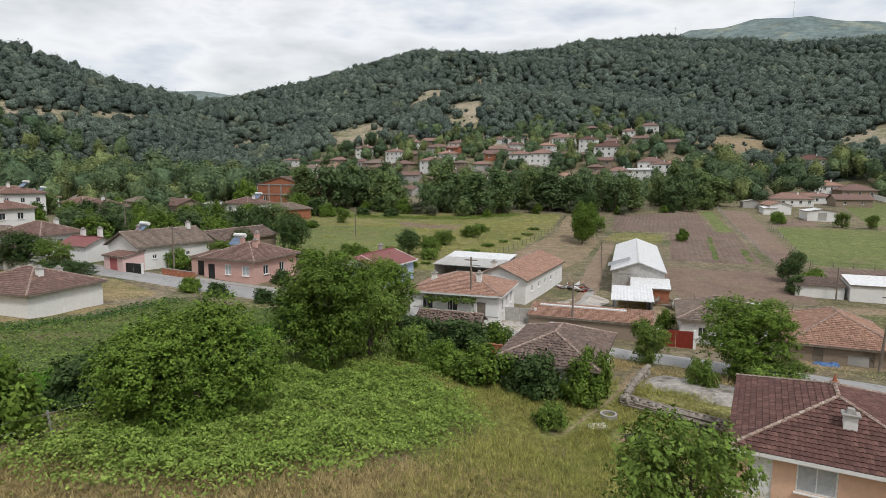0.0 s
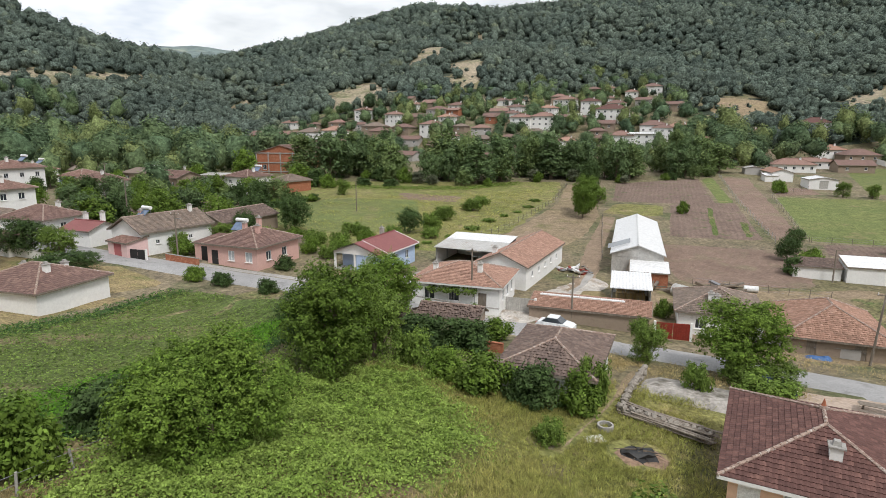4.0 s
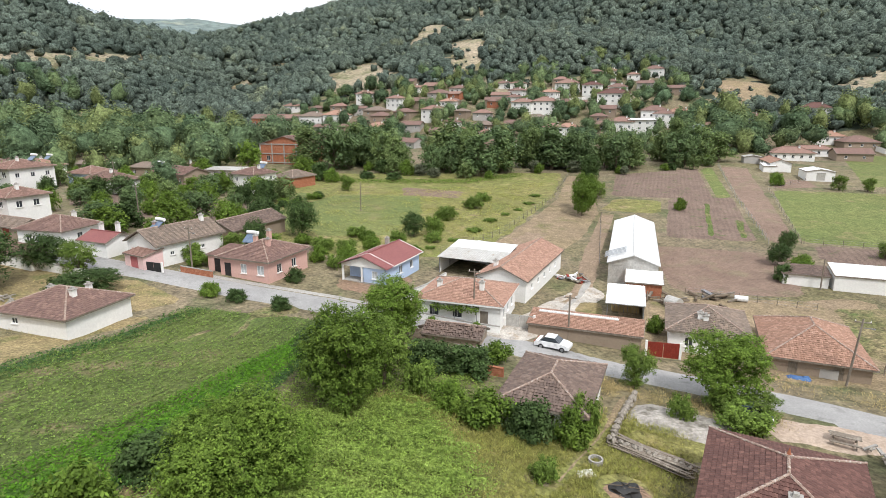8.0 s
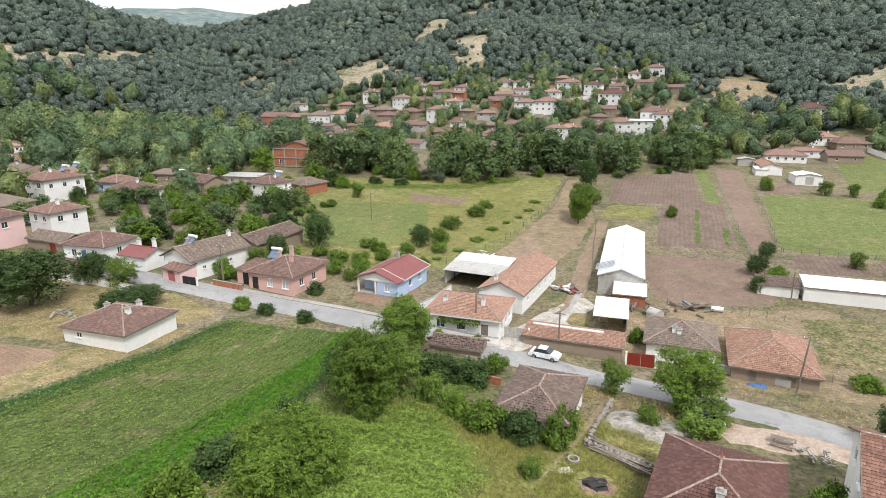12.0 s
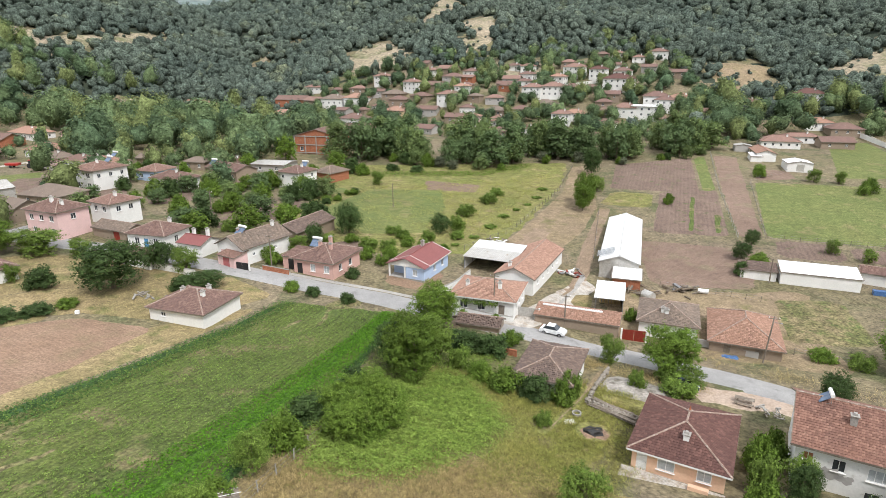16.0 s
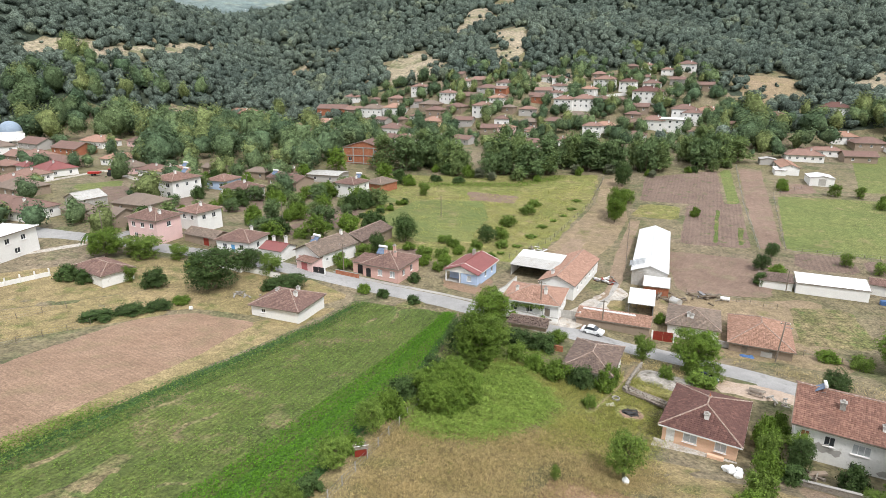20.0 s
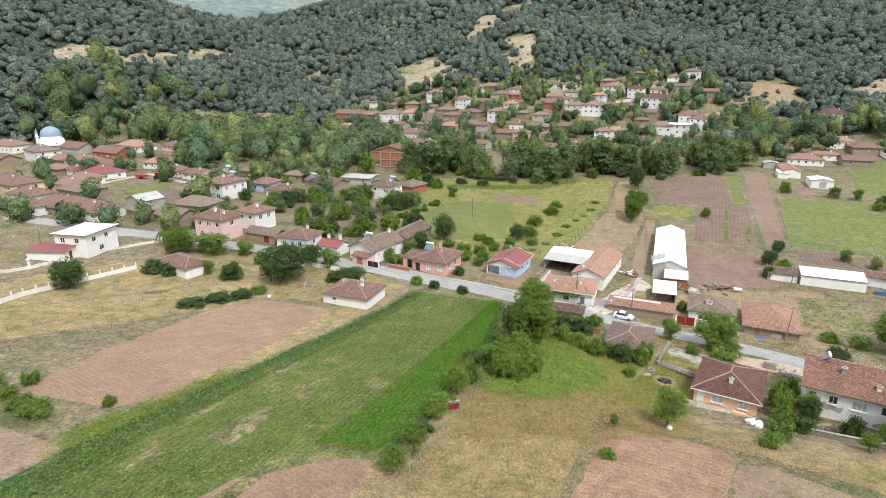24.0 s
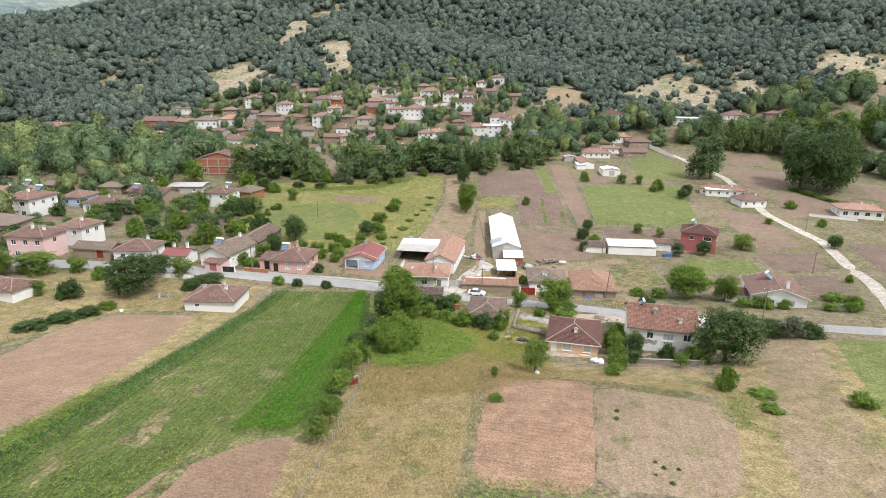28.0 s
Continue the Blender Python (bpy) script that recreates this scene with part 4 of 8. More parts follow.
def win_row(side, n, length, sill, w=1.1, h=1.25, start=None, kind="glass"):
    return [(side, length * (i + 0.5) / n, sill, w, h, kind) for i in range(n)]


# houses this side of the road
oh = house("house", "apricot orange house with a red-brown hipped tile roof", 20.2, 29.1, -28.5, 8.4, 10.4, 2.45, "hip", 1.7, 0.5, "orange", "roof_red", wins=[("f", 3.2, 0.75, 1.6, 1.3, "curtain"), ("f", 6.6, 0.75, 1.3, 1.3, "curtain"), ("l", 2.5, 0.75, 1.3, 1.25), ("l", 6.5, 0.75, 1.3, 1.25), ("r", 3, 0.75, 1.3, 1.25), ("b", 3, 0.75, 1.3, 1.25), ("b", 7, 0.75, 1.3, 1.25)], doors=[("f", 0.95, 0.05, 1.0, 2.05)], chimneys=[(0.3, -3.0, 0.75)], z=2.65, fascia="trim")
wh = house("house", "two-storey white house with a brown hipped tile roof and stained walls", 36.5, 27.3, -29, 11.2, 10.6, 5.1, "gable", 2.6, 0.45, "white_old", "roof_rust", wins=[("f", 3.6, 3.1, 1.1, 1.25), ("f", 6.7, 3.0, 1.8, 1.3, "curtain"), ("f", 1.1, 3.5, 0.9, 0.9, "brick"), ("f", 6.5, 0.5, 1.2, 1.3), ("f", 9.8, 3.2, 1.3, 1.3), ("l", 2.5, 3.4, 1.2, 1.3), ("l", 6.0, 3.4, 1.2, 1.3), ("r", 3.0, 3.4, 1.2, 1.3), ("b", 3, 3.4, 1.2, 1.3), ("b", 8, 3.4, 1.2, 1.3)], doors=[("b", 6, 0.1, 1.0, 2.1, "wood")], chimneys=[(-1.2, -2.2, 0.9, "concrete"), (3.0, -3.6, 0.5)])
for px_, pz_, pr_, pm_ in ((-2.6, 2.75, 0.85, "grey_wall"), (-1.3, 2.45, 0.6, "grey_wall"), (3.9, 1.5, 0.7, "grey_wall"), (-4.9, 1.0, 0.6, "mud")):
    part("bare_render", Geo().face([(px_ + pr_ * (1.2 + 0.35 * math.sin(3 * a + px_)) * math.cos(a), -5.312, pz_ + pr_ * (0.7 + 0.22 * math.sin(5 * a + pz_)) * math.sin(a)) for a in (6.2832 * k / 18 for k in range(18))]), pm_, wh, "patch of bare grey render")
house("old_house", "derelict white house with a sagging broken tile roof", 9.0, 44.5, -22.5, 6.8, 9.5, 2.6, "hip", 1.35, 0.4, "white_old", "roof_old", wins=[("r", 3.6, 1.0, 0.9, 1.1)], doors=[("f", 4, 0.1, 0.95, 1.95, "wood")], worn=0.05)
house("field_house", "low white farm building with a brown hipped tile roof", -43.5, 61.4, -17, 9.8, 8.6, 2.4, "hip", 1.9, 0.4, "white", "roof_brown", wins=[("f", 2.5, 1.1, 0.9, 0.7)], chimneys=[(2.3, -0.8, 0.9), (-2.6, 0.6, 0.5), (0.3, 3.0, 0.6)])
# across the road
house("pink_house", "salmon pink house with a dark brown tile roof", -27.6, 84.2, -22, 8.6, 9.4, 3.1, "hip", 1.9, 0.5, "pink", "roof_brown", wins=[("f", 4.2, 0.9, 1.1, 1.4, "curtain"), ("f", 7.2, 0.9, 1.2, 1.4, "curtain"), ("r", 2.5, 0.9, 1.1, 1.3), ("r", 6, 0.9, 1.1, 1.3), ("l", 4, 0.9, 1.1, 1.3)], doors=[("f", 1.3, 0.0, 1.2, 2.2, "black_iron")], chimneys=[(0.6, 0.6, 1.5, "pink"), (1.6, -1.0, 1.0, "pink"), (-0.8, -0.8, 0.9, "pink")])
house("porch", "lean-to tiled porch beside the pink house", -33.3, 85.0, -22, 3.6, 5.0, 2.6, "shed", 0.5, 0.2, "pink", "roof_brown", doors=[("f", 1.8, 0.0, 1.3, 2.1, "black_iron")], category="porch")
house("blue_house", "small sky-blue house with a maroon gabled sheet roof", -9.6, 86.2, -24, 7.4, 8.6, 2.8, "gable", 1.5, 0.5, "blue", "roof_maroon", wins=[("f", 4.6, 0.9, 1.0, 1.2), ("r", 2.5, 0.9, 1.0, 1.2), ("r", 6.0, 0.9, 1.0, 1.2)], doors=[("l", 5.5, 0.05, 0.95, 2.05)], chimneys=[(-1.0, 2.5, 1.0, "sheet_grey")], tile=False, axis="y", fascia="trim")
house("farm_house", "white farmhouse with a pale salmon hipped tile roof", 2.6, 70.6, -18, 10.6, 9.0, 3.0, "hip", 1.7, 0.45, "white", "roof_salmon", wins=[("f", 2.2, 0.9, 1.3, 1.3), ("f", 5.2, 0.9, 1.3, 1.3), ("r", 2.2, 0.9, 1.1, 1.3), ("r", 4.6, 0.9, 1.1, 1.3), ("r", 7.0, 0.9, 1.1, 1.3)], doors=[("f", 8.6, 0.0, 1.0, 2.1, "wood")], chimneys=[(-3.2, -1.8, 0.9), (2.4, -2.0, 1.0)], fascia="trim")
house("farm_wing", "long white farm wing with a salmon tile roof", 11.6, 85.6, -25, 7.2, 19.5, 3.1, "gable", 1.7, 0.35, "white", "roof_salmon", wins=[("r", 3 + 3.2 * i, 1.2, 0.9, 0.8) for i in range(5)], chimneys=[(-1.6, -7.5, 0.8)], axis="y")
house("barn", "long white sheet-metal barn with a low gabled roof", 34.0, 102.4, -17.5, 7.4, 35.0, 3.2, "gable", 1.4, 0.25, "sheet_grey", "sheet_white", doors=[("f", 2.2, 0.0, 3.0, 2.7, "sheet_grey")], tile=False, axis="y", fascia="sheet_white")
house("barn_annex", "brick barn annex under a white sheet roof", 29.6, 83.0, -17.5, 5.0, 4.4, 2.1, "shed", 0.7, 0.25, "brick", "sheet_white", doors=[("r", 2, 0.0, 1.0, 1.9, "wood")], tile=False, category="shed")
house("road_shed", "low roadside shed with an orange tile roof", 16.4, 64.2, -20, 13.0, 3.6, 1.7, "shed", 0.7, 0.2, "mud", "roof_orange", category="shed")
house("old_house", "old white house with a weathered brown hipped tile roof", 31.0, 64.6, -20, 8.4, 9.0, 2.8, "hip", 1.8, 0.45, "white_old", "roof_grey", wins=[("f", 2.2, 0.9, 0.9, 1.1), ("r", 4, 0.9, 0.9, 1.1)], chimneys=[(-0.9, -2.4, 0.7), (-0.3, -2.6, 0.6)], worn=0.03)
house("tiled_barn", "low barn under a broad orange hipped tile roof", 41.6, 61.4, -22, 9.6, 12.4, 2.1, "hip", 2.4, 0.4, "mud", "roof_orange", doors=[("f", 6.6, 0.1, 1.0, 1.8, "wood"), ("f", 2.4, 0.1, 0.9, 1.7, "wood")], worn=0.02)
house("store_building", "long white store with a white sheet roof", 67.2, 85.6, -20, 13.4, 5.0, 2.5, "shed", 0.8, 0.15, "white", "sheet_white", tile=False, category="shed")
house("store_shed", "small white shed with a worn tile roof", 57.4, 89.2, -20, 6.4, 3.8, 1.9, "shed", 0.7, 0.2, "white", "roof_old", category="shed")
house("red_house", "two-storey dusty rose house with a red tile roof", 89.8, 85.2, -40, 9.6, 9.0, 5.6, "hip", 1.8, 0.45, "rose", "roof_red", wins=[("f", 7.2, 3.5, 2.2, 1.2), ("f", 7.2, 0.9, 2.2, 1.2), ("f", 3.0, 3.5, 1.1, 1.2), ("r", 2.5, 3.5, 1.1, 1.2), ("r", 6, 3.5, 1.1, 1.2), ("l", 3, 3.5, 1.1, 1.2)], chimneys=[(-1.5, 0.5, 1.0)])
house("bungalow", "white bungalow with a brown and red gabled roof", 76.5, 42.2, -32, 10.8, 12.0, 3.0, "gable", 1.9, 0.5, "white", "roof_brown", wins=[("f", 2.9, 0.9, 3.2, 1.2), ("f", 7.6, 0.8, 1.8, 1.4, "curtain"), ("l", 3, 0.9, 1.2, 1.3), ("l", 8, 0.9, 1.2, 1.3), ("r", 4, 0.9, 1.2, 1.3)], chimneys=[(1.6, -4.2, 1.6)], axis="y", fascia="trim")
house("villa", "white villa with an orange hipped tile roof", 172.5, 105, -30, 14.0, 9.0, 3.2, "hip", 1.6, 0.6, "white", "roof_salmon", wins=win_row("f", 4, 14.0, 0.9, 1.6, 1.4) + win_row("l", 2, 9.0, 0.9), chimneys=[(0.5, -0.8, 0.9), (4.5, 0.5, 0.9)], tile=False)
# west of the pink house, along the road and behind
house("grey_tile_house", "white and pink house under a lichen-grey tile roof", -43.4, 90.0, -31, 7.4, 11.8, 3.2, "gable", 2.0, 0.45, "white", "roof_grey", wins=[("r", 2.5, 1.3, 0.7, 0.6), ("r", 4.5, 1.3, 0.7, 0.6), ("r", 8, 1.3, 0.7, 0.6)], doors=[("f", 2, 0, 2.4, 2.2, "pink_pale")], chimneys=[(-1.4, -2.5, 1.2, "pink"), (0.4, 4.6, 0.9)], axis="y")
house("pink_porch", "small pink-walled porch with a terracotta roof", -45.6, 83.6, -31, 4.6, 3.2, 2.2, "shed", 0.6, 0.2, "pink_pale", "roof_terra", doors=[("f", 2.3, 0.0, 1.9, 2.0, "rose")], category="porch")
house("long_shed", "long low shed under brown tiles", -36.6, 103.4, -24, 6.6, 13.6, 2.6, "gable", 1.5, 0.3, "mud", "roof_old", axis="y", worn=0.03)
house("white_house", "white cottage with a dark brown hipped tile roof", -64.2, 93.4, -14, 8.8, 7.6, 3.0, "hip", 1.8, 0.45, "white", "roof_brown", wins=[("f", 2.2, 0.9, 1.1, 1.3), ("f", 6.6, 0.9, 1.1, 1.3), ("r", 3.5, 0.9, 1.1, 1.3), ("l", 3.5, 0.9, 1.1, 1.3)], doors=[("f", 4.4, 0.0, 1.0, 2.1, "cyan")], chimneys=[(1.5, 1.8, 1.0)])
house("cottage", "small cottage with a pale red roof and white walls", -54.6, 90.0, -22, 6.0, 5.2, 2.3, "gable", 1.1, 0.3, "white", "roof_maroon", tile=False, chimneys=[(1.6, 1.0, 1.6), (-1.6, 0.6, 1.2)])
house("roadside_shed", "low white roadside shed with a brown tile roof", -62.6, 81.8, -22, 9.0, 3.6, 2.0, "shed", 0.6, 0.2, "white", "roof_brown", category="shed")
house("pink_two_storey_house", "two-storey pale pink house with a brown hipped tile roof", -87.0, 97.0, -21, 9.4, 7.2, 5.6, "hip", 1.8, 0.45, "pink_pale", "roof_brown", wins=[("f", 1.7, 3.5, 1.2, 1.2), ("f", 4.7, 3.5, 1.2, 1.2), ("f", 7.7, 3.5, 1.2, 1.2), ("f", 7.7, 0.8, 1.2, 1.2), ("f", 2.2, 0.8, 1.2, 1.2), ("r", 3.6, 3.5, 1.2, 1.2)], chimneys=[(0.4, -1.0, 1.0), (3.0, -0.8, 1.0)])
house("white_two_storey_house", "two-storey white house with a terracotta hipped roof", -80.6, 107.6, -27, 7.2, 7.4, 5.0, "hip", 1.5, 0.45, "white", "roof_terra", wins=[("f", 2, 3.0, 1.1, 1.2), ("f", 5, 3.0, 1.1, 1.2), ("r", 2, 3.0, 1.1, 1.2), ("r", 5, 3.0, 1.1, 1.2)], chimneys=[(1.2, -0.5, 0.9)])
house("mud_shed", "old mud-brick shed under grey tiles", -74.0, 96.4, -24, 10.0, 5.0, 2.2, "gable", 1.1, 0.3, "mud", "roof_grey", worn=0.03, doors=[("f", 7.2, 0.0, 1.8, 1.9, "sheet_rust")], category="shed")
house("flat_roofed_house", "two-storey white house with a white sheet roof", -112.6, 80.4, -8, 8.6, 10.0, 5.4, "hip", 0.8, 0.5, "white", "sheet_white", wins=[("f", 2.2, 3.2, 1.2, 1.2), ("f", 6.0, 3.2, 1.2, 1.2), ("r", 2.5, 3.2, 1.2, 1.2), ("r", 6.5, 3.2, 1.2, 1.2), ("f", 4, 0.7, 1.2, 1.2), ("r", 4.5, 0.7, 1.4, 1.2)], tile=False)
house("red_roofed_shed", "low white shed with a red sheet roof", -117.0, 74.0, -2, 9.4, 4.6, 2.2, "shed", 0.7, 0.3, "white", "roof_maroon", tile=False, category="shed", doors=[("r", 2, 0, 1.0, 1.9, "sheet_rust")])
house("ruin", "half-collapsed white house under a dark brown tile roof", -84.6, 71.4, -30, 11.0, 6.4, 2.3, "hip", 1.3, 0.35, "white_old", "roof_brown", worn=0.06)
house("white_house", "long white house with a brown hipped roof and a blue door", -83.4, 144.0, -22, 11.2, 7.4, 3.0, "hip", 1.8, 0.4, "white", "roof_brown", wins=win_row("f", 4, 11.2, 0.9, 1.0, 1.2) + win_row("r", 2, 7.4, 0.9, 1.0, 1.2), chimneys=[(1.5, -0.6, 1.0)])
house("blue_walled_house", "blue-walled house with a terracotta hipped roof", -94.2, 155.0, -18, 7.6, 8.0, 3.0, "hip", 1.6, 0.4, "blue", "roof_terra", wins=win_row("f", 2, 7.6, 0.9) + win_row("r", 2, 8.0, 0.9))
house("balcony_house", "two-storey white house with a terracotta hipped roof", -103.6, 141.8, -26, 9.4, 10.4, 5.6, "hip", 1.7, 0.5, "white", "roof_terra", wins=win_row("r", 3, 10.4, 3.4, 1.0, 1.1) + win_row("f", 2, 9.4, 3.4, 1.6, 1.4) + win_row("f", 2, 9.4, 0.6, 1.6, 1.4), chimneys=[(1.0, -1.0, 0.9)])
house("white_house", "white house with a salmon hipped tile roof", -114.6, 164.0, -24, 12.6, 8.0, 3.4, "hip", 1.7, 0.45, "white", "roof_salmon", wins=win_row("f", 3, 12.6, 0.9) + win_row("r", 2, 8.0, 0.9), chimneys=[(2.0, 0, 1.0), (-2.0, -1.0, 1.0)])
house("long_house", "long low house with brown tiles and an ochre wall", -73.0, 160.0, -36, 16.0, 7.4, 3.0, "gable", 1.6, 0.35, "mud", "roof_brown", wins=win_row("f", 4, 16.0, 0.9, 0.9, 1.0))
house("white_house", "boxy two-storey white house with a brown hipped roof", -49.6, 150.0, -27, 8.0, 8.0, 4.8, "hip", 1.5, 0.4, "white", "roof_brown", wins=win_row("f", 2, 8.0, 3.0, 0.9, 1.0) + win_row("r", 2, 8.0, 3.0, 0.9, 1.0) + win_row("r", 2, 8.0, 0.7, 0.9, 1.0), chimneys=[(1.5, 0.5, 0.9)])
house("tiled_barn", "brick outbuilding under an old brown tile roof", -41.6, 160.4, -32, 7.0, 8.4, 2.8, "hip", 1.6, 0.35, "brick", "roof_grey")
brick_house = house("brick_building", "unfinished red brick building with concrete frame and gable", -54.0, 207.0, -13, 18.0, 11.0, 6.6, "gable", 2.6, 0.3, "brick", "roof_brown", wins=[("f", 3.0, 1.0, 1.4, 1.6), ("f", 13.5, 1.0, 1.4, 1.6), ("f", 14, 4.4, 1.3, 1.3)], axis="y")
house("metal_shed", "grey metal shed with a low gable", -121.6, 123.4, -30, 8.0, 8.0, 2.6, "gable", 1.6, 0.2, "sheet_grey", "sheet_grey", tile=False, axis="y", category="shed")


# ---- trees ----
def crown_leaves(blobs, count, size, rnd, spread=0.30, hang=0.0, bunch=12):
    """Leaves in small sprays on the outer shells of overlapping blobs: (x, y, z, rx, rz)."""
    b = np.array(blobs, float)
    area = b[:, 3] * (b[:, 3] + b[:, 4])
    m = max(1, count // bunch)
    k = rnd.choice(len(b), m, p=area / area.sum())
    d = unit(rnd.normal(size=(m, 3)) + np.array([0, 0, 0.18]))
    rad = 1 - np.abs(rnd.normal(0, spread, m)) * 0.8
    lump = 1 + 0.16 * np.sin(d[:, 0] * 7 + k) * np.sin(d[:, 1] * 6 + 2 * k) + 0.12 * np.sin(d[:, 2] * 9 + k * 3)
    c = b[k, :3] + d * (rad * lump)[:, None] * np.stack([b[k, 3], b[k, 3], b[k, 4]], -1)
    # each spray reaches outwards from its twig
    j = np.repeat(np.arange(m), bunch)
    count = len(j)
    out = unit(d + np.array([0, 0, 0.25]))[j]
    c = c[j] + rnd.normal(0, 1.15 * size, (count, 3)) + out * (rnd.uniform(-1.0, 2.2, count) * size)[:, None]
    n = unit(d[j] * 0.8 + rnd.normal(0, 0.42, (count, 3)) + np.array([0, 0, 0.55]))
    u = unit(np.cross(n, rnd.normal(size=(count, 3))) - np.array([0, 0, hang]))
    s = size * rnd.uniform(0.6, 1.3, count)
    return c, n, u, s * 0.62, s


def make_tree(name, label, height, width, leaf, count, size, seed, shape="round", trunk=0.2, bare=0.22, category="tree"):
    """A tree of the given height and crown width at the origin, as an Empty with trunk and crown."""
    rnd = np.random.RandomState(seed)
    t = new(name)
    tagged(t, label, category)
    hb = height * bare
    blobs, g = [], Geo()
    n = {"round": 30, "tall": 22, "bush": 20, "spire": 16}[shape]
    top = Vector((rnd.uniform(-0.3, 0.3), rnd.uniform(-0.3, 0.3), height * (0.45 if shape == "bush" else 0.72)))
    mid = Vector((rnd.uniform(-0.15, 0.15), rnd.uniform(-0.15, 0.15), hb + 0.1))
    r = 0.026 * height * trunk / 0.2
    g.tube((0, 0, -0.4), mid, r * 1.25, r, 8).tube(mid, top, r, r * 0.25, 6)
    for i in range(n):
        a = 6.2832 * (i * 0.618 + rnd.uniform(0, 0.2))
        lev = (i + 0.5) / n
        if shape == "round":
            env = math.sin(math.pi * (0.20 + 0.74 * lev)) ** 0.6
            out = width * 0.38 * env * math.sqrt(rnd.uniform(0.3, 1.0)) * (0.9 + 0.12 * math.sin(2 * a + seed))
            z = hb + (height - hb) * (0.10 + 0.78 * lev) * rnd.uniform(0.9, 1.06)
            rx = width * rnd.uniform(0.13, 0.20)
            rz = rx * rnd.uniform(0.65, 0.95)
        elif shape == "bush":
            out = width * 0.36 * math.sqrt(rnd.uniform(0.02, 1.0))
            z = height * (0.16 + 0.62 * rnd.rand()) * (1.08 - 0.9 * (out / width))
            rx = width * rnd.uniform(0.08, 0.20)
            rz = height * rnd.uniform(0.10, 0.22)
        elif shape == "tall":
            out = width * 0.34 * (1.1 - 0.75 * lev) * math.sqrt(rnd.uniform(0.05, 1.0))
            z = hb + (height - hb) * (0.06 + 0.86 * lev)
            rx = width * rnd.uniform(0.13, 0.21) * (1.15 - 0.4 * lev)
            rz = height * rnd.uniform(0.055, 0.095)
        else:
            out = width * 0.16 * rnd.uniform(0.1, 1.0)
            z = hb + (height - hb) * (0.05 + 0.90 * lev)
            rx = width * 0.36 * (1.05 - 0.7 * lev)
            rz = height * 0.07
        c = Vector((out * math.cos(a), out * math.sin(a), z))
        blobs.append((c.x, c.y, c.z, rx, rz))
        if i % 2 == 0:
            root = mid.lerp(top, min(0.85, lev * 0.8)) if shape != "bush" else Vector((0, 0, 0.05))
            g.tube(root, c, r * 0.38, r * 0.08, 5)
    part("trunk", g, "bark", t)
    crown = quads_mesh("crown", *crown_leaves(blobs, count, size, rnd, hang=0.6 if shape == "tall" else 0.2), leaf)
    part("crown", crown, leaf, t)
    return t


TREES = {}


def kind_of_tree(key, label, h, w, leaf, count, size, seed, shape, category="tree", bare=0.22, first=None):
    t = make_tree({"bush": "bush"}.get(category, "tree"), label, h, w, leaf, count, size, seed, shape, category=category, bare=bare)
    x, y, hh, ww = first
    t.matrix_basis = pose(x, y, float(ground_z(x, y)), 0, 0, seed * 47) @ Matrix.Diagonal((ww / w, ww / w, hh / h, 1))
    # copies keep the first one's matrix out of it
    TREES[key] = (t, h, w)
    return t


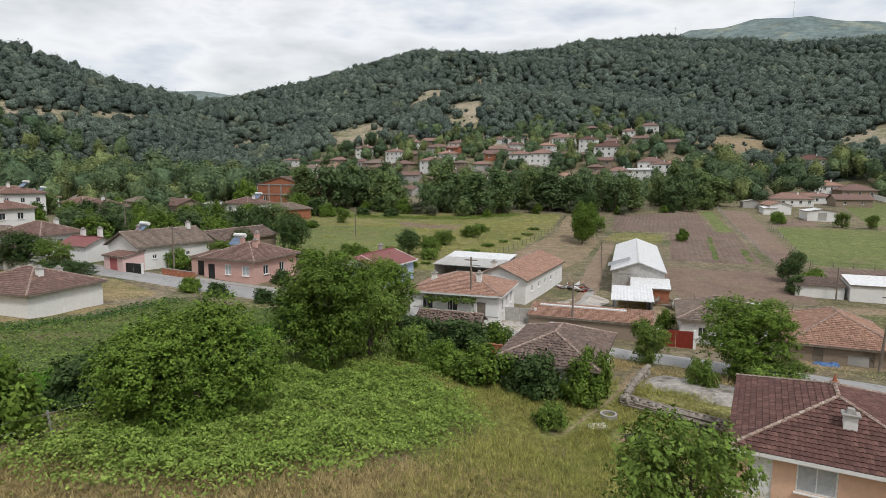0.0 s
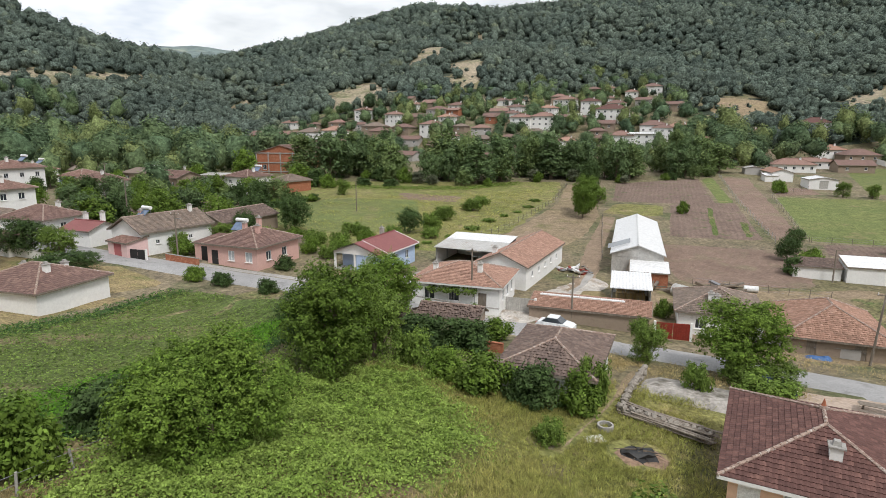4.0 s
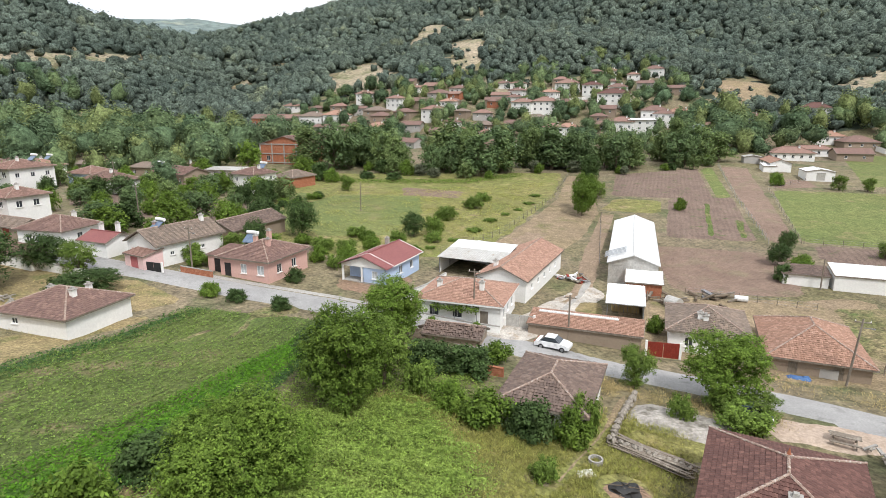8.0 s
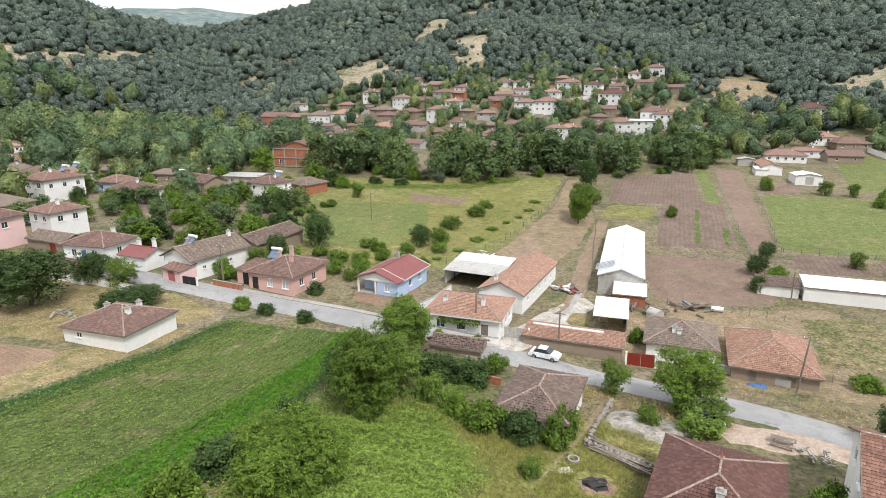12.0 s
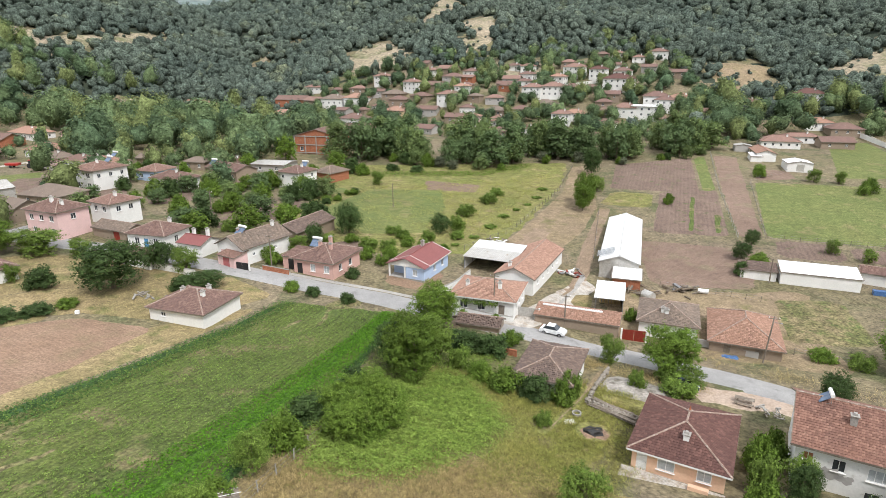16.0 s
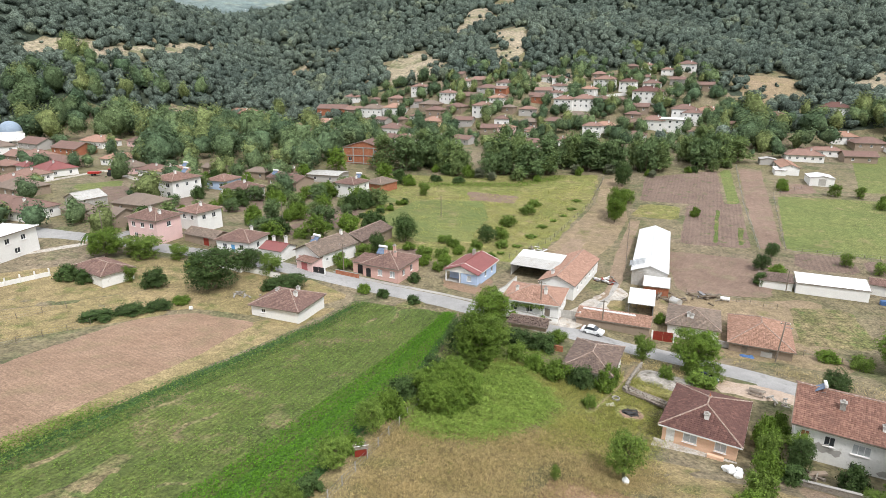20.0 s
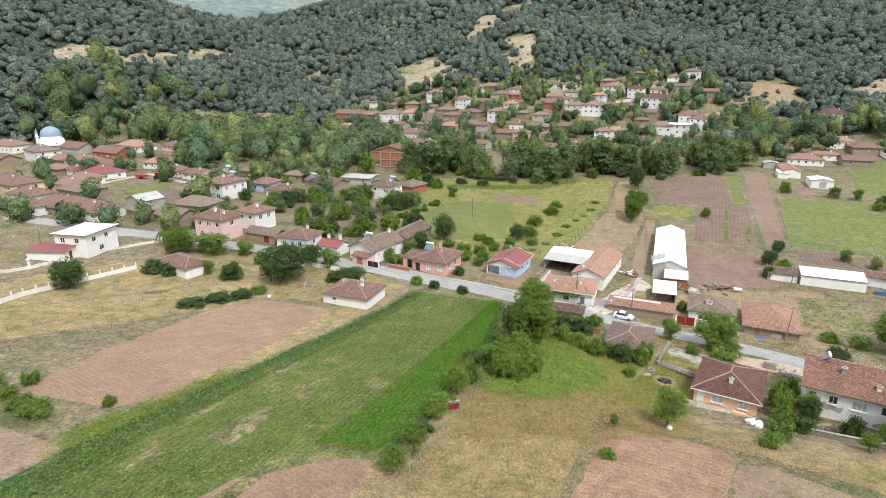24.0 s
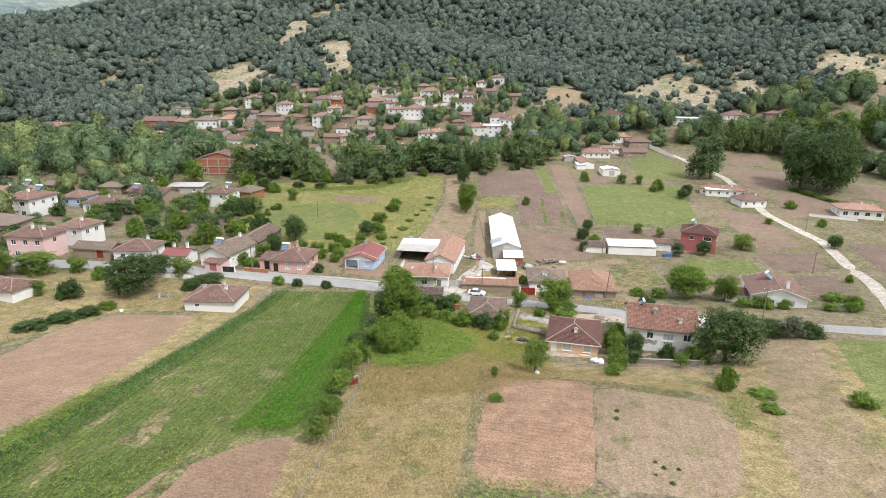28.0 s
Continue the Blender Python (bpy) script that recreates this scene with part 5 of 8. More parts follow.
# one grown tree of each kind, standing in its own place
FIRST = {
    "big": ("broad bright green tree standing in tall weeds", 8.8, 10.0, "leaf", 52000, 0.088, 3, "bush", "tree", 0.10, (-12.4, 28.6, 8.0, 9.6)),
    "walnut": ("broad walnut tree with a dense green crown", 9.0, 9.0, "leaf", 26000, 0.112, 5, "round", "tree", 0.14, (-8.4, 42.5, 9.0, 8.8)),
    "dark": ("dense dark green broad-leaved tree", 9.0, 9.0, "leaf_dark", 13000, 0.145, 8, "round", "tree", 0.14, (39.4, 13.4, 9.6, 12.5)),
    "light": ("light green leafy garden tree", 8.0, 7.0, "leaf_light", 11000, 0.115, 11, "bush", "tree", 0.12, (18.4, 50.8, 5.2, 4.4)),
    "fruit": ("small fruit tree with an open crown", 4.2, 4.0, "leaf_light", 10000, 0.062, 19, "round", "tree", 0.26, (6.5, 15.3, 6.0, 5.2)),
    "silver": ("silver-green willow with soft foliage", 6.0, 5.0, "leaf_silver", 3000, 0.20, 21, "round", "tree", 0.12, (-16, 196, 9, 7)),
    "bush": ("rounded green leafy garden bush", 2.2, 3.0, "leaf", 4400, 0.092, 23, "bush", "bush", 0.1, (-31.5, 72.6, 2.0, 3.2)),
    "bush_dark": ("dark green dense rounded shrub", 2.2, 3.0, "leaf_dark", 4400, 0.092, 25, "bush", "bush", 0.1, (-27.4, 70.6, 2.0, 2.9)),
    "bush_light": ("light green fresh leafy shrub", 2.2, 3.0, "leaf_light", 4400, 0.092, 27, "bush", "bush", 0.1, (6.5, 33.5, 2.0, 2.2)),
    "far_tall": ("tall dark green poplar in the stream-side belt", 14.0, 8.5, "leaf_belt_dark", 3000, 0.36, 14, "tall", "tree", 0.08, (-20, 203, 15, 8)),
    "far_pale": ("tall light green poplar in the stream-side belt", 14.0, 8.5, "leaf_belt", 3000, 0.36, 15, "tall", "tree", 0.08, (84, 216, 16, 9)),
    "far_dark": ("dense dark green tree among the village trees", 9.0, 9.0, "leaf_belt_dark", 2600, 0.32, 33, "round", "tree", 0.08, (60, 206, 12, 11)),
    "far_leaf": ("mid green broad tree among the village houses", 9.0, 9.0, "leaf_belt", 2600, 0.32, 35, "round", "tree", 0.08, (40, 203, 11, 11)),
    "far_light": ("light green tree among the village houses", 8.0, 8.0, "leaf", 2400, 0.30, 37, "round", "tree", 0.1, (-64, 190, 9, 8)),
    "far_spire": ("narrow columnar poplar over the village", 14.0, 4.6, "leaf_dark", 1300, 0.45, 16, "spire", "tree", 0.06, (2, 207, 16, 5)),
}
for key, (label, h, w, leaf, count, size, seed, shape, cat, bare, first) in FIRST.items():
    kind_of_tree(key, label, h, w, leaf, count, size, seed, shape, cat, bare, first)


def plant_at(kind, x, y, height, width, label="", dz=0.0):
    proto, h0, w0 = TREES[kind]
    sx, sz = width / w0, height / h0
    yaw = (x * 37.7 + y * 91.3) % 360
    ob = copy_thing(proto, pose(0, 0, 0))
    ob.matrix_basis = pose(x, y, float(ground_z(x, y)) + dz, 0, 0, yaw) @ Matrix.Diagonal((sx, sx, sz, 1))
    return tagged(ob, label)


rng = np.random.RandomState(41)
# trees and shrubs this side of the road
plant_at("walnut", -6.4, 60, 7.6, 8.6)
plant_at("dark", -10.5, 46, 7.0, 7.0)
plant_at("light", -6, 47.5, 8.5, 6.5)
plant_at("bush_dark", -2, 53, 3.4, 6)
plant_at("bush_dark", 2, 51.5, 3.6, 5.5)
plant_at("bush", 5.2, 55.5, 2.6, 3.6)
plant_at("walnut", 25.4, 47.4, 7.0, 8.6)
plant_at("bush", 3, 40.5, 3.4, 4.8)
plant_at("bush_dark", 6.3, 39.3, 3.6, 4.2)
plant_at("bush", 9.6, 39.2, 3.4, 3.8)
plant_at("bush_light", 10.6, 39.8, 4.4, 2.6)
plant_at("bush", 0, 43.5, 3.0, 3.4)
plant_at("bush_light", -2.6, 46.2, 3.8, 3.2)
plant_at("bush_light", 19.6, 43.2, 2.8, 2.4)
plant_at("dark", 27.6, 20.9, 4.6, 3.6)
plant_at("light", 28.7, 23.5, 5.0, 3.4)
plant_at("bush_dark", 25.8, 18.5, 2.6, 3.4)
plant_at("bush_dark", 31.6, 17.7, 3.4, 3.4)
plant_at("bush_light", 35, 14.6, 3.6, 4.6)
plant_at("fruit", 29.8, 12, 2.6, 3.0)
plant_at("bush", 30.2, 2.2, 4.0, 3.4)
plant_at("bush_light", 33.5, -1, 0.9, 4.0)
plant_at("bush_light", 31, -5, 1.2, 3.0)
plant_at("dark", 42.8, 40.4, 5.0, 5.0)
plant_at("light", 26.8, 44.6, 3.0, 4.2)
plant_at("bush_light", 24.4, 45.6, 2.4, 3.6)
plant_at("fruit", -1, 12.8, 2.2, 1.3)
plant_at("bush", -3.4, 5.6, 1.2, 2.2)
plant_at("bush", -19.6, 24.5, 4.2, 4.4)
plant_at("fruit", -20.8, 19.6, 4.6, 4.2)
plant_at("bush_dark", -18.6, 30, 3.6, 4.6)
plant_at("fruit", -23.2, 12, 3.8, 4.4)
plant_at("fruit", -25.2, 3.4, 4.0, 3.6)
plant_at("fruit", -26.8, -1, 3.6, 3.4)
plant_at("bush", -22.4, 15.6, 2.2, 3.4)
plant_at("bush_dark", -24.6, 8, 2.0, 3.0)
plant_at("light", -16.4, 33, 3.8, 5.0)
plant_at("bush_dark", -15, 37.5, 3.6, 5.0)
plant_at("bush_dark", -21.2, 68.4, 2.0, 3.0)
plant_at("dark", -61, 69.6, 8.6, 13.0)
plant_at("light", -83, 84.2, 6.6, 10.4)
plant_at("walnut", -91.2, 83, 6.4, 9.4)
plant_at("dark", -102, 57.4, 6.4, 8.4)
plant_at("dark", -46.2, 71.2, 3.4, 7.6)
plant_at("bush_dark", -49.5, 70.6, 3.0, 5.0)
plant_at("light", -52.6, 78.8, 6.0, 6.0)
plant_at("dark", -57.8, 79.6, 5.6, 6.8)
plant_at("bush_dark", -72.4, 68.4, 4.2, 5.4)
plant_at("bush_dark", -90.6, 69, 3.4, 5.4)
plant_at("light", -78.4, 70.2, 4.2, 3.6)
plant_at("bush_dark", -86.4, 67.8, 3.2, 4.0)
plant_at("light", -75.2, 84.4, 4.4, 5.4)
plant_at("bush", -69.5, 79.6, 3.2, 4.0)
plant_at("bush_dark", -73.5, 51.5, 1.8, 6.4)
plant_at("bush_dark", -70, 55.5, 2.0, 6.0)
plant_at("bush_dark", -66.8, 58.5, 1.8, 5.4)
plant_at("bush", -64, 62, 1.4, 4.0)
for x, y, h, w in ((-80.5, 11.6, 2.2, 3.8), (-77.4, 9.6, 1.6, 3.4), (-73.2, 7.0, 2.0, 3.6), (-70.2, 5.6, 2.3, 3.8)):
    plant_at("bush_light", x, y, h, w)
plant_at("bush", -63.4, 9.2, 1.6, 1.8)
plant_at("bush_light", -76.8, 13.6, 2.2, 2.6)
plant_at("dark", 56.5, 21.3, 3.2, 6.0)
plant_at("silver", 58.6, 19, 4.2, 4.4)
plant_at("bush_dark", 61.6, 18, 3.2, 5.0)
plant_at("dark", 47.5, 24.2, 4.0, 5.0)
plant_at("bush_light", 44.4, -6.5, 2.3, 3.6)
for bx, by, bh in ((7.0, -14.7, 0.4), (8.6, -13.8, 0.5), (8.4, -12.6, 0.45), (7.8, -16.5, 0.55), (10.0, -14.4, 0.45), (9.4, -3.0, 0.6), (10.6, -1.2, 0.6)):
    plant_at("bush", bx, by, bh, bh * 1.3)
plant_at("bush", 17.7, 11.2, 2.2, 2.8)
plant_at("bush_light", 20.3, 14.6, 3.2, 3.4)
plant_at("bush", 23, 19, 4.0, 3.6)
plant_at("bush_light", 25.1, 22.8, 4.6, 3.2)
plant_at("bush", 26.4, 26.4, 4.8, 3.4)
plant_at("bush", 29.1, 28.9, 4.2, 3.4)
plant_at("bush_light", 24.3, 41.8, 2.6, 4.6)
# round the farms across the road; a hedge between the garden plot and the mown field
for i in range(17):
    plant_at(("bush", "bush_dark", "bush_light")[i % 3], -50 + 19 * i / 16 + 0.9 * math.sin(i * 2.7), 109 + 35 * i / 16 + 1.2 * math.sin(i * 1.9), 1.7 + 0.7 * math.sin(i * 3.1) ** 2, 2.6 + 0.8 * math.sin(i * 1.3))
for i in range(0, 22, 3):
    plant_at("bush_light", -3 + 25 * i / 21 + 2.4 * math.sin(i * 2.2), 101 + 52 * i / 21 + 1.5 * math.sin(i * 3.7), 0.55 + 0.4 * math.sin(i * 1.9) ** 2, 2.2 + 1.4 * math.sin(i * 2.9) ** 2)
plant_at("bush", -63.7, 140.1, 3.0, 4.6)
plant_at("bush_dark", -56.6, 141.4, 3.2, 4.6)
plant_at("bush_light", -53.3, 103.9, 3.0, 4.2)
plant_at("light", -26.3, 154.9, 5.4, 5.0)
plant_at("bush_light", -30.5, 97.5, 2.6, 4.0)
plant_at("bush", -25.5, 99.5, 2.2, 3.6)
plant_at("bush_light", -21.5, 96.5, 2.8, 4.2)
plant_at("bush", -16.4, 91.0, 3.2, 3.6)
plant_at("bush_light", -17.6, 87.2, 2.6, 3.0)
plant_at("bush", -14.6, 104.5, 2.2, 3.8)
plant_at("bush_light", -9.8, 99.0, 2.0, 3.0)
plant_at("bush", -5.6, 97.6, 1.6, 2.8)
plant_at("bush_light", -2.4, 105.6, 2.4, 3.6)
plant_at("bush_light", 0.1, 124.7, 3.6, 5.0)
plant_at("bush_light", 6.7, 137.4, 3.4, 5.2)
plant_at("bush_dark", -24.0, 176.0, 2.6, 5.4)
plant_at("bush_dark", -15.5, 174.0, 2.8, 5.6)
plant_at("bush", -33.0, 168.0, 4.4, 5.0)
plant_at("bush", 3.2, 63.2, 1.8, 2.0)
plant_at("bush", -2, 65, 1.6, 1.8)
plant_at("bush_dark", -22.2, 80, 2.2, 3.2)
plant_at("bush", -38, 85, 2.6, 4.0)
plant_at("light", -35.2, 92.6, 4.6, 4.6)
plant_at("dark", -32.6, 95.6, 5.4, 5.0)
plant_at("dark", -27, 105.4, 7.6, 7.6)
plant_at("light", -40.2, 87.6, 3.6, 4.2)
plant_at("bush", -20.6, 90.5, 3.0, 3.4)
plant_at("bush_light", -17, 95.4, 3.0, 3.8)
plant_at("bush", -13, 99, 2.6, 3.4)
plant_at("bush_light", -9, 103, 3.0, 3.2)
plant_at("dark", -6.4, 109, 5.0, 5.4)
plant_at("bush_light", -2.6, 112, 4.2, 4.0)
plant_at("bush_light", 9.2, 146.3, 2.6, 4.4)
plant_at("bush_light", -17, 107, 2.4, 4)
plant_at("walnut", 33.4, 138.5, 9.4, 7.4)
plant_at("walnut", 31.6, 133, 8.0, 6.0)
plant_at("light", 36, 145.6, 7.0, 5.6)
plant_at("light", 40.2, 154, 6.0, 5.4)
plant_at("dark", 43.5, 176, 9.0, 7.4)
plant_at("bush", 57.6, 141, 3.4, 3.4)
plant_at("bush_dark", 54.4, 89.6, 3.6, 3.4)
plant_at("dark", 58.4, 98.4, 4.2, 4.6)
plant_at("bush", 60.2, 94.6, 3.4, 4.6)
plant_at("dark", 65, 107.6, 4.0, 4.0)
plant_at("light", 79.6, 101.6, 4.4, 3.6)
plant_at("light", 84.4, 96.4, 4.0, 3.6)
plant_at("bush_light", 69, 90.2, 1.8, 4.6)
plant_at("bush_light", 73, 88.8, 1.6, 4.0)
plant_at("silver", 78.6, 79.6, 4.0, 3.8)
plant_at("dark", 86.4, 78.4, 4.6, 4.6)
plant_at("light", 101.6, 80.6, 6.0, 7.2)
plant_at("walnut", 60, 50, 7.6, 11.6)
plant_at("walnut", 66, 45, 5.8, 7.0)
plant_at("bush", 70, 38, 3.0, 4.6)
plant_at("bush", 73.4, 35.4, 2.2, 3.0)
plant_at("bush_light", 66.8, 39.8, 2.4, 4.0)
plant_at("bush_light", 88, 36.5, 2.2, 5.4)
plant_at("bush", 86.6, 30.8, 3.2, 4.4)
plant_at("bush", 97, 22.5, 2.4, 4.0)
plant_at("bush_light", 80.6, 31, 2.0, 3.4)
plant_at("bush", 83.6, 29, 2.4, 3.0)
plant_at("bush", 49.8, 54.6, 2.2, 4.0)
plant_at("bush_light", 53.6, 51.4, 2.6, 3.8)
plant_at("bush", 25.8, 66.5, 2.6, 2.4)
plant_at("dark", 130, 75, 4.4, 5.4)
plant_at("bush", 105.5, 48.4, 2.2, 2.2)
plant_at("bush", 155, 118, 3.6, 5.0)
plant_at("bush", 147.5, 96, 3.0, 3.4)
plant_at("light", 131, 102, 3.0, 3.2)
plant_at("dark", 127, 141.5, 5.0, 6.0)
plant_at("dark", 122.6, 138, 4.2, 5.4)
plant_at("bush", 121, 152.6, 5.0, 5.8)
plant_at("bush_light", 118, 150, 3.4, 4.0)
plant_at("light", 112, 165.4, 5.6, 5.0)
plant_at("light", 119, 163.6, 5.0, 4.4)
plant_at("bush", 98, 172.6, 3.8, 4.4)
plant_at("light", 100, 176.5, 4.2, 4.6)
plant_at("far_tall", 152, 167, 18, 13)
plant_at("far_tall", 160, 169, 19, 12)
plant_at("dark", 183, 142, 23, 19)
plant_at("dark", 190, 148, 25, 20)
plant_at("dark", 196, 138, 25, 20)
plant_at("dark", 206, 144, 24, 19)
plant_at("dark", 190, 133, 22, 18)
# tall row of trees behind the eastern fields, and the light grove behind it
for i in range(17):
    plant_at(("far_dark", "far_tall", "far_leaf")[i % 3], 206 + 2.0 * i, 228 - 1.5 * i + 2.2 * math.sin(i * 2.1), 15 + 3 * math.sin(i * 1.7), 10 + 2 * math.sin(i * 2.9))
for i in range(14):
    plant_at(("far_leaf", "far_light", "far_pale")[i % 3], 244 + 3.6 * i, 217 - 1.6 * i + 7 * math.sin(i * 2.3), 14 + 3 * math.sin(i * 1.3), 12 + 2 * math.sin(i * 2.9))
for i in range(9):
    plant_at(("bush", "bush_dark")[i % 2], 180 + 0.4 * math.sin(i * 3.0), 141 - 3.4 * i, 1.8 + 0.5 * math.sin(i), 4.6)
# orchards and gardens between the houses in the west


def clear(x, y, gap):
    return all(math.hypot(x - hx, y - hy) > hr + gap for hx, hy, hr in HOMES)


def scatter(count, xs, ys, kinds, h0, h1, slim0, slim1, gap=1.0, line=None):
    for _ in range(count):
        x = rng.uniform(*xs)
        y = rng.uniform(*ys) + (float(np.interp(x, *line)) if line else 0)
        k, h, q = kinds[rng.randint(len(kinds))], rng.uniform(h0, h1), rng.uniform(slim0, slim1)
        if clear(x, y, gap + h * q * 0.2):
            plant_at(k, x, y, h, h * q)



# ---- the village on the slope and round the west side ----
def cottage(x, y, yaw, w, d, storeys, wall, cover):
    """A village house seen from afar."""
    h = (2.5 if storeys <= 1.2 else 3.4 if storeys < 2 else 4.9) + 0.1
    w, d = w * 1.1, d * 1.1
    tiled = cover.startswith("roof")
    plain = wall in ("mud", "brick", "grey_wall")
    wins = []
    for lev in range(2 if storeys >= 2 else 1):
        n = max(1, int(w / (4.2 if plain else 2.8)))
        wins += [("f", w * (i + 0.5) / n, 0.8 + 2.4 * lev, 1.0, 1.05) for i in range(n)]
        wins += [("r", d * (i + 0.5) / 2, 0.8 + 2.4 * lev, 1.0, 1.05) for i in range(2)] if not plain else []
    wall_word = {"white": "white", "mud": "mud-brick", "brick": "red brick", "grey_wall": "grey", "cream": "cream yellow", "pink_pale": "pale pink", "rose": "dusty rose", "cyan": "blue and white"}[wall]
    roof_word = {"roof_terra": "terracotta", "roof_brown": "brown", "roof_grey": "grey", "roof_salmon": "salmon", "roof_red": "red", "roof_orange": "orange", "roof_maroon": "maroon", "sheet_white": "white sheet", "sheet_grey": "grey sheet"}[cover]
    kind = "shed" if plain and storeys == 1 else "house"
    size = "two-storey " if storeys >= 2 else ""
    t = house("village_" + kind, f"{size}{wall_word} {kind} with a {roof_word} roof", x, y, yaw, w, d, h, "hip" if tiled and not (plain and int(x) % 2) else "gable", 0.24 * min(w, d) if tiled else 0.5, 0.4, wall, cover, wins, chimneys=[(w * 0.18, -d * 0.12, 0.9)] if not plain else [], tile=False, category=kind, ridge=not plain, sunk=2.5, axis="x")
    return t


cottage(-44.5, 342.5, -25, 8.6, 6.5, 2, "white", "roof_terra")
cottage(-25.9, 323.3, -35, 8.2, 6.1, 2, "white", "roof_terra")
cottage(-13.1, 318.0, -22, 9.7, 7.2, 1, "mud", "roof_brown")
cottage(-21.1, 357.2, -25, 8.3, 6.3, 1, "mud", "roof_brown")
cottage(-5.6, 341.9, -25, 10.3, 7.7, 1, "mud", "roof_terra")
cottage(-2.8, 326.9, -27, 9.9, 7.4, 1, "grey_wall", "roof_brown")
cottage(5.8, 323.8, -31, 6.6, 5.0, 1, "brick", "roof_terra")
cottage(4.2, 311.1, -20, 6.3, 5.0, 1, "mud", "roof_brown")
cottage(25.2, 310.3, -28, 7.4, 5.6, 1, "mud", "roof_brown")
cottage(-5.3, 295.2, -29, 9.6, 7.2, 2, "white", "roof_terra")
cottage(1.8, 302.2, -20, 7.2, 5.4, 2, "white", "roof_salmon")
cottage(-36.1, 319.1, -22, 10.8, 8.1, 1, "mud", "roof_grey")
cottage(-20.2, 307.8, -33, 9.4, 7.0, 1, "mud", "roof_brown")
cottage(-43.2, 307.0, -23, 6.3, 5.0, 1, "white", "roof_brown")
cottage(-32.3, 295.6, -31, 11.1, 8.3, 1, "cream", "roof_salmon")
cottage(-71.4, 327.6, -16, 12.3, 9.0, 1.5, "white", "roof_grey")
cottage(-57.5, 322.6, -14, 12.0, 9.0, 1.5, "white", "roof_salmon")
cottage(-88.8, 357.0, -23, 9.7, 7.3, 1, "white", "roof_terra")
cottage(-101.1, 349.3, -14, 18.0, 9.0, 1.5, "brick", "roof_brown")
cottage(-83.9, 333.4, -34, 10.3, 7.7, 1, "mud", "roof_terra")
cottage(-100.1, 325.0, -23, 14.7, 9.0, 1.5, "white", "roof_salmon")
cottage(-76.2, 275.4, -34, 10.6, 8.0, 2, "white", "roof_terra")
cottage(-54.0, 289.4, -25, 13.0, 9.0, 1.5, "white", "roof_brown")
cottage(-65.9, 299.4, -33, 7.3, 5.4, 1, "grey_wall", "roof_brown")
cottage(5.6, 262.5, -33, 6.9, 5.1, 2, "pink_pale", "roof_salmon")
cottage(18.6, 266.0, -20, 5.6, 5.0, 1, "white", "roof_terra")
cottage(8.5, 295.3, -30, 6.1, 5.0, 1, "mud", "roof_grey")
cottage(-52.2, 306.5, -33, 5.3, 5.0, 1, "mud", "roof_brown")
cottage(64.7, 320.1, -30, 10.5, 7.8, 2, "white", "roof_terra")
cottage(76.0, 313.3, -27, 8.2, 6.1, 2, "white", "roof_red")
cottage(82.9, 296.7, -24, 13.6, 9.0, 2, "white", "roof_red")
cottage(53.2, 307.1, -31, 7.4, 5.6, 2, "white", "roof_salmon")
cottage(48.9, 293.8, -19, 10.7, 8.0, 2, "white", "roof_terra")
cottage(38.4, 295.6, -23, 9.2, 6.9, 2, "white", "roof_terra")
cottage(26.8, 307.6, -23, 8.4, 6.3, 1, "brick", "roof_brown")
cottage(36.1, 312.8, -26, 6.4, 5.0, 1, "white", "roof_brown")
cottage(58.9, 296.3, -15, 8.2, 6.2, 1, "mud", "roof_brown")
cottage(30.5, 275.8, -21, 9.1, 6.8, 1, "mud", "roof_brown")
cottage(42.5, 279.1, -32, 12.1, 9.0, 1, "mud", "roof_grey")
cottage(47.4, 260.0, -18, 7.8, 5.9, 2, "white", "roof_terra")
cottage(54.5, 265.3, -11, 8.9, 6.7, 1, "white", "roof_salmon")
cottage(37.6, 245.4, -23, 9.1, 6.9, 1.5, "white", "roof_brown")
cottage(41.0, 235.8, -13, 8.5, 6.3, 1, "white", "roof_terra")
cottage(45.1, 229.3, -27, 5.8, 5.0, 1, "brick", "roof_orange")
cottage(70.2, 267.2, -21, 7.6, 5.7, 1, "mud", "roof_brown")
cottage(79.0, 267.4, -25, 10.1, 7.6, 1.5, "white", "roof_terra")
cottage(88.1, 264.1, -25, 11.5, 8.6, 2, "white", "sheet_white")
cottage(96.6, 277.6, -16, 11.0, 8.3, 1.5, "white", "roof_brown")
cottage(98.3, 270.2, -22, 7.9, 5.9, 2, "white", "roof_brown")
cottage(107.9, 276.3, -11, 11.1, 8.3, 1, "white", "roof_salmon")
cottage(70.8, 276.5, -22, 6.9, 5.2, 1, "mud", "roof_brown")
cottage(96.0, 255.0, -34, 6.6, 5.0, 1, "mud", "roof_terra")
cottage(18.9, 261.8, -26, 6.4, 5.0, 1, "white", "roof_terra")
cottage(30.7, 248.4, -14, 5.3, 5.0, 1, "white", "roof_terra")
cottage(117.5, 309.0, -25, 7.8, 5.9, 1, "mud", "roof_brown")
cottage(139.2, 273.0, -35, 10.0, 7.5, 1, "white", "roof_terra")
cottage(168.9, 275.0, -30, 11.9, 8.9, 2, "white", "roof_red")
cottage(143.0, 231.0, -12, 12.0, 5.0, 1, "white", "roof_terra")
cottage(151.0, 220.0, -12, 11.0, 7.0, 1, "mud", "roof_brown")
cottage(166.5, 240.5, -10, 11.8, 8.9, 1, "mud", "roof_brown")
cottage(160.2, 249.8, -11, 10.3, 7.7, 1, "white", "roof_orange")
cottage(129.5, 222.0, -15, 13.0, 8.0, 1, "white", "roof_terra")
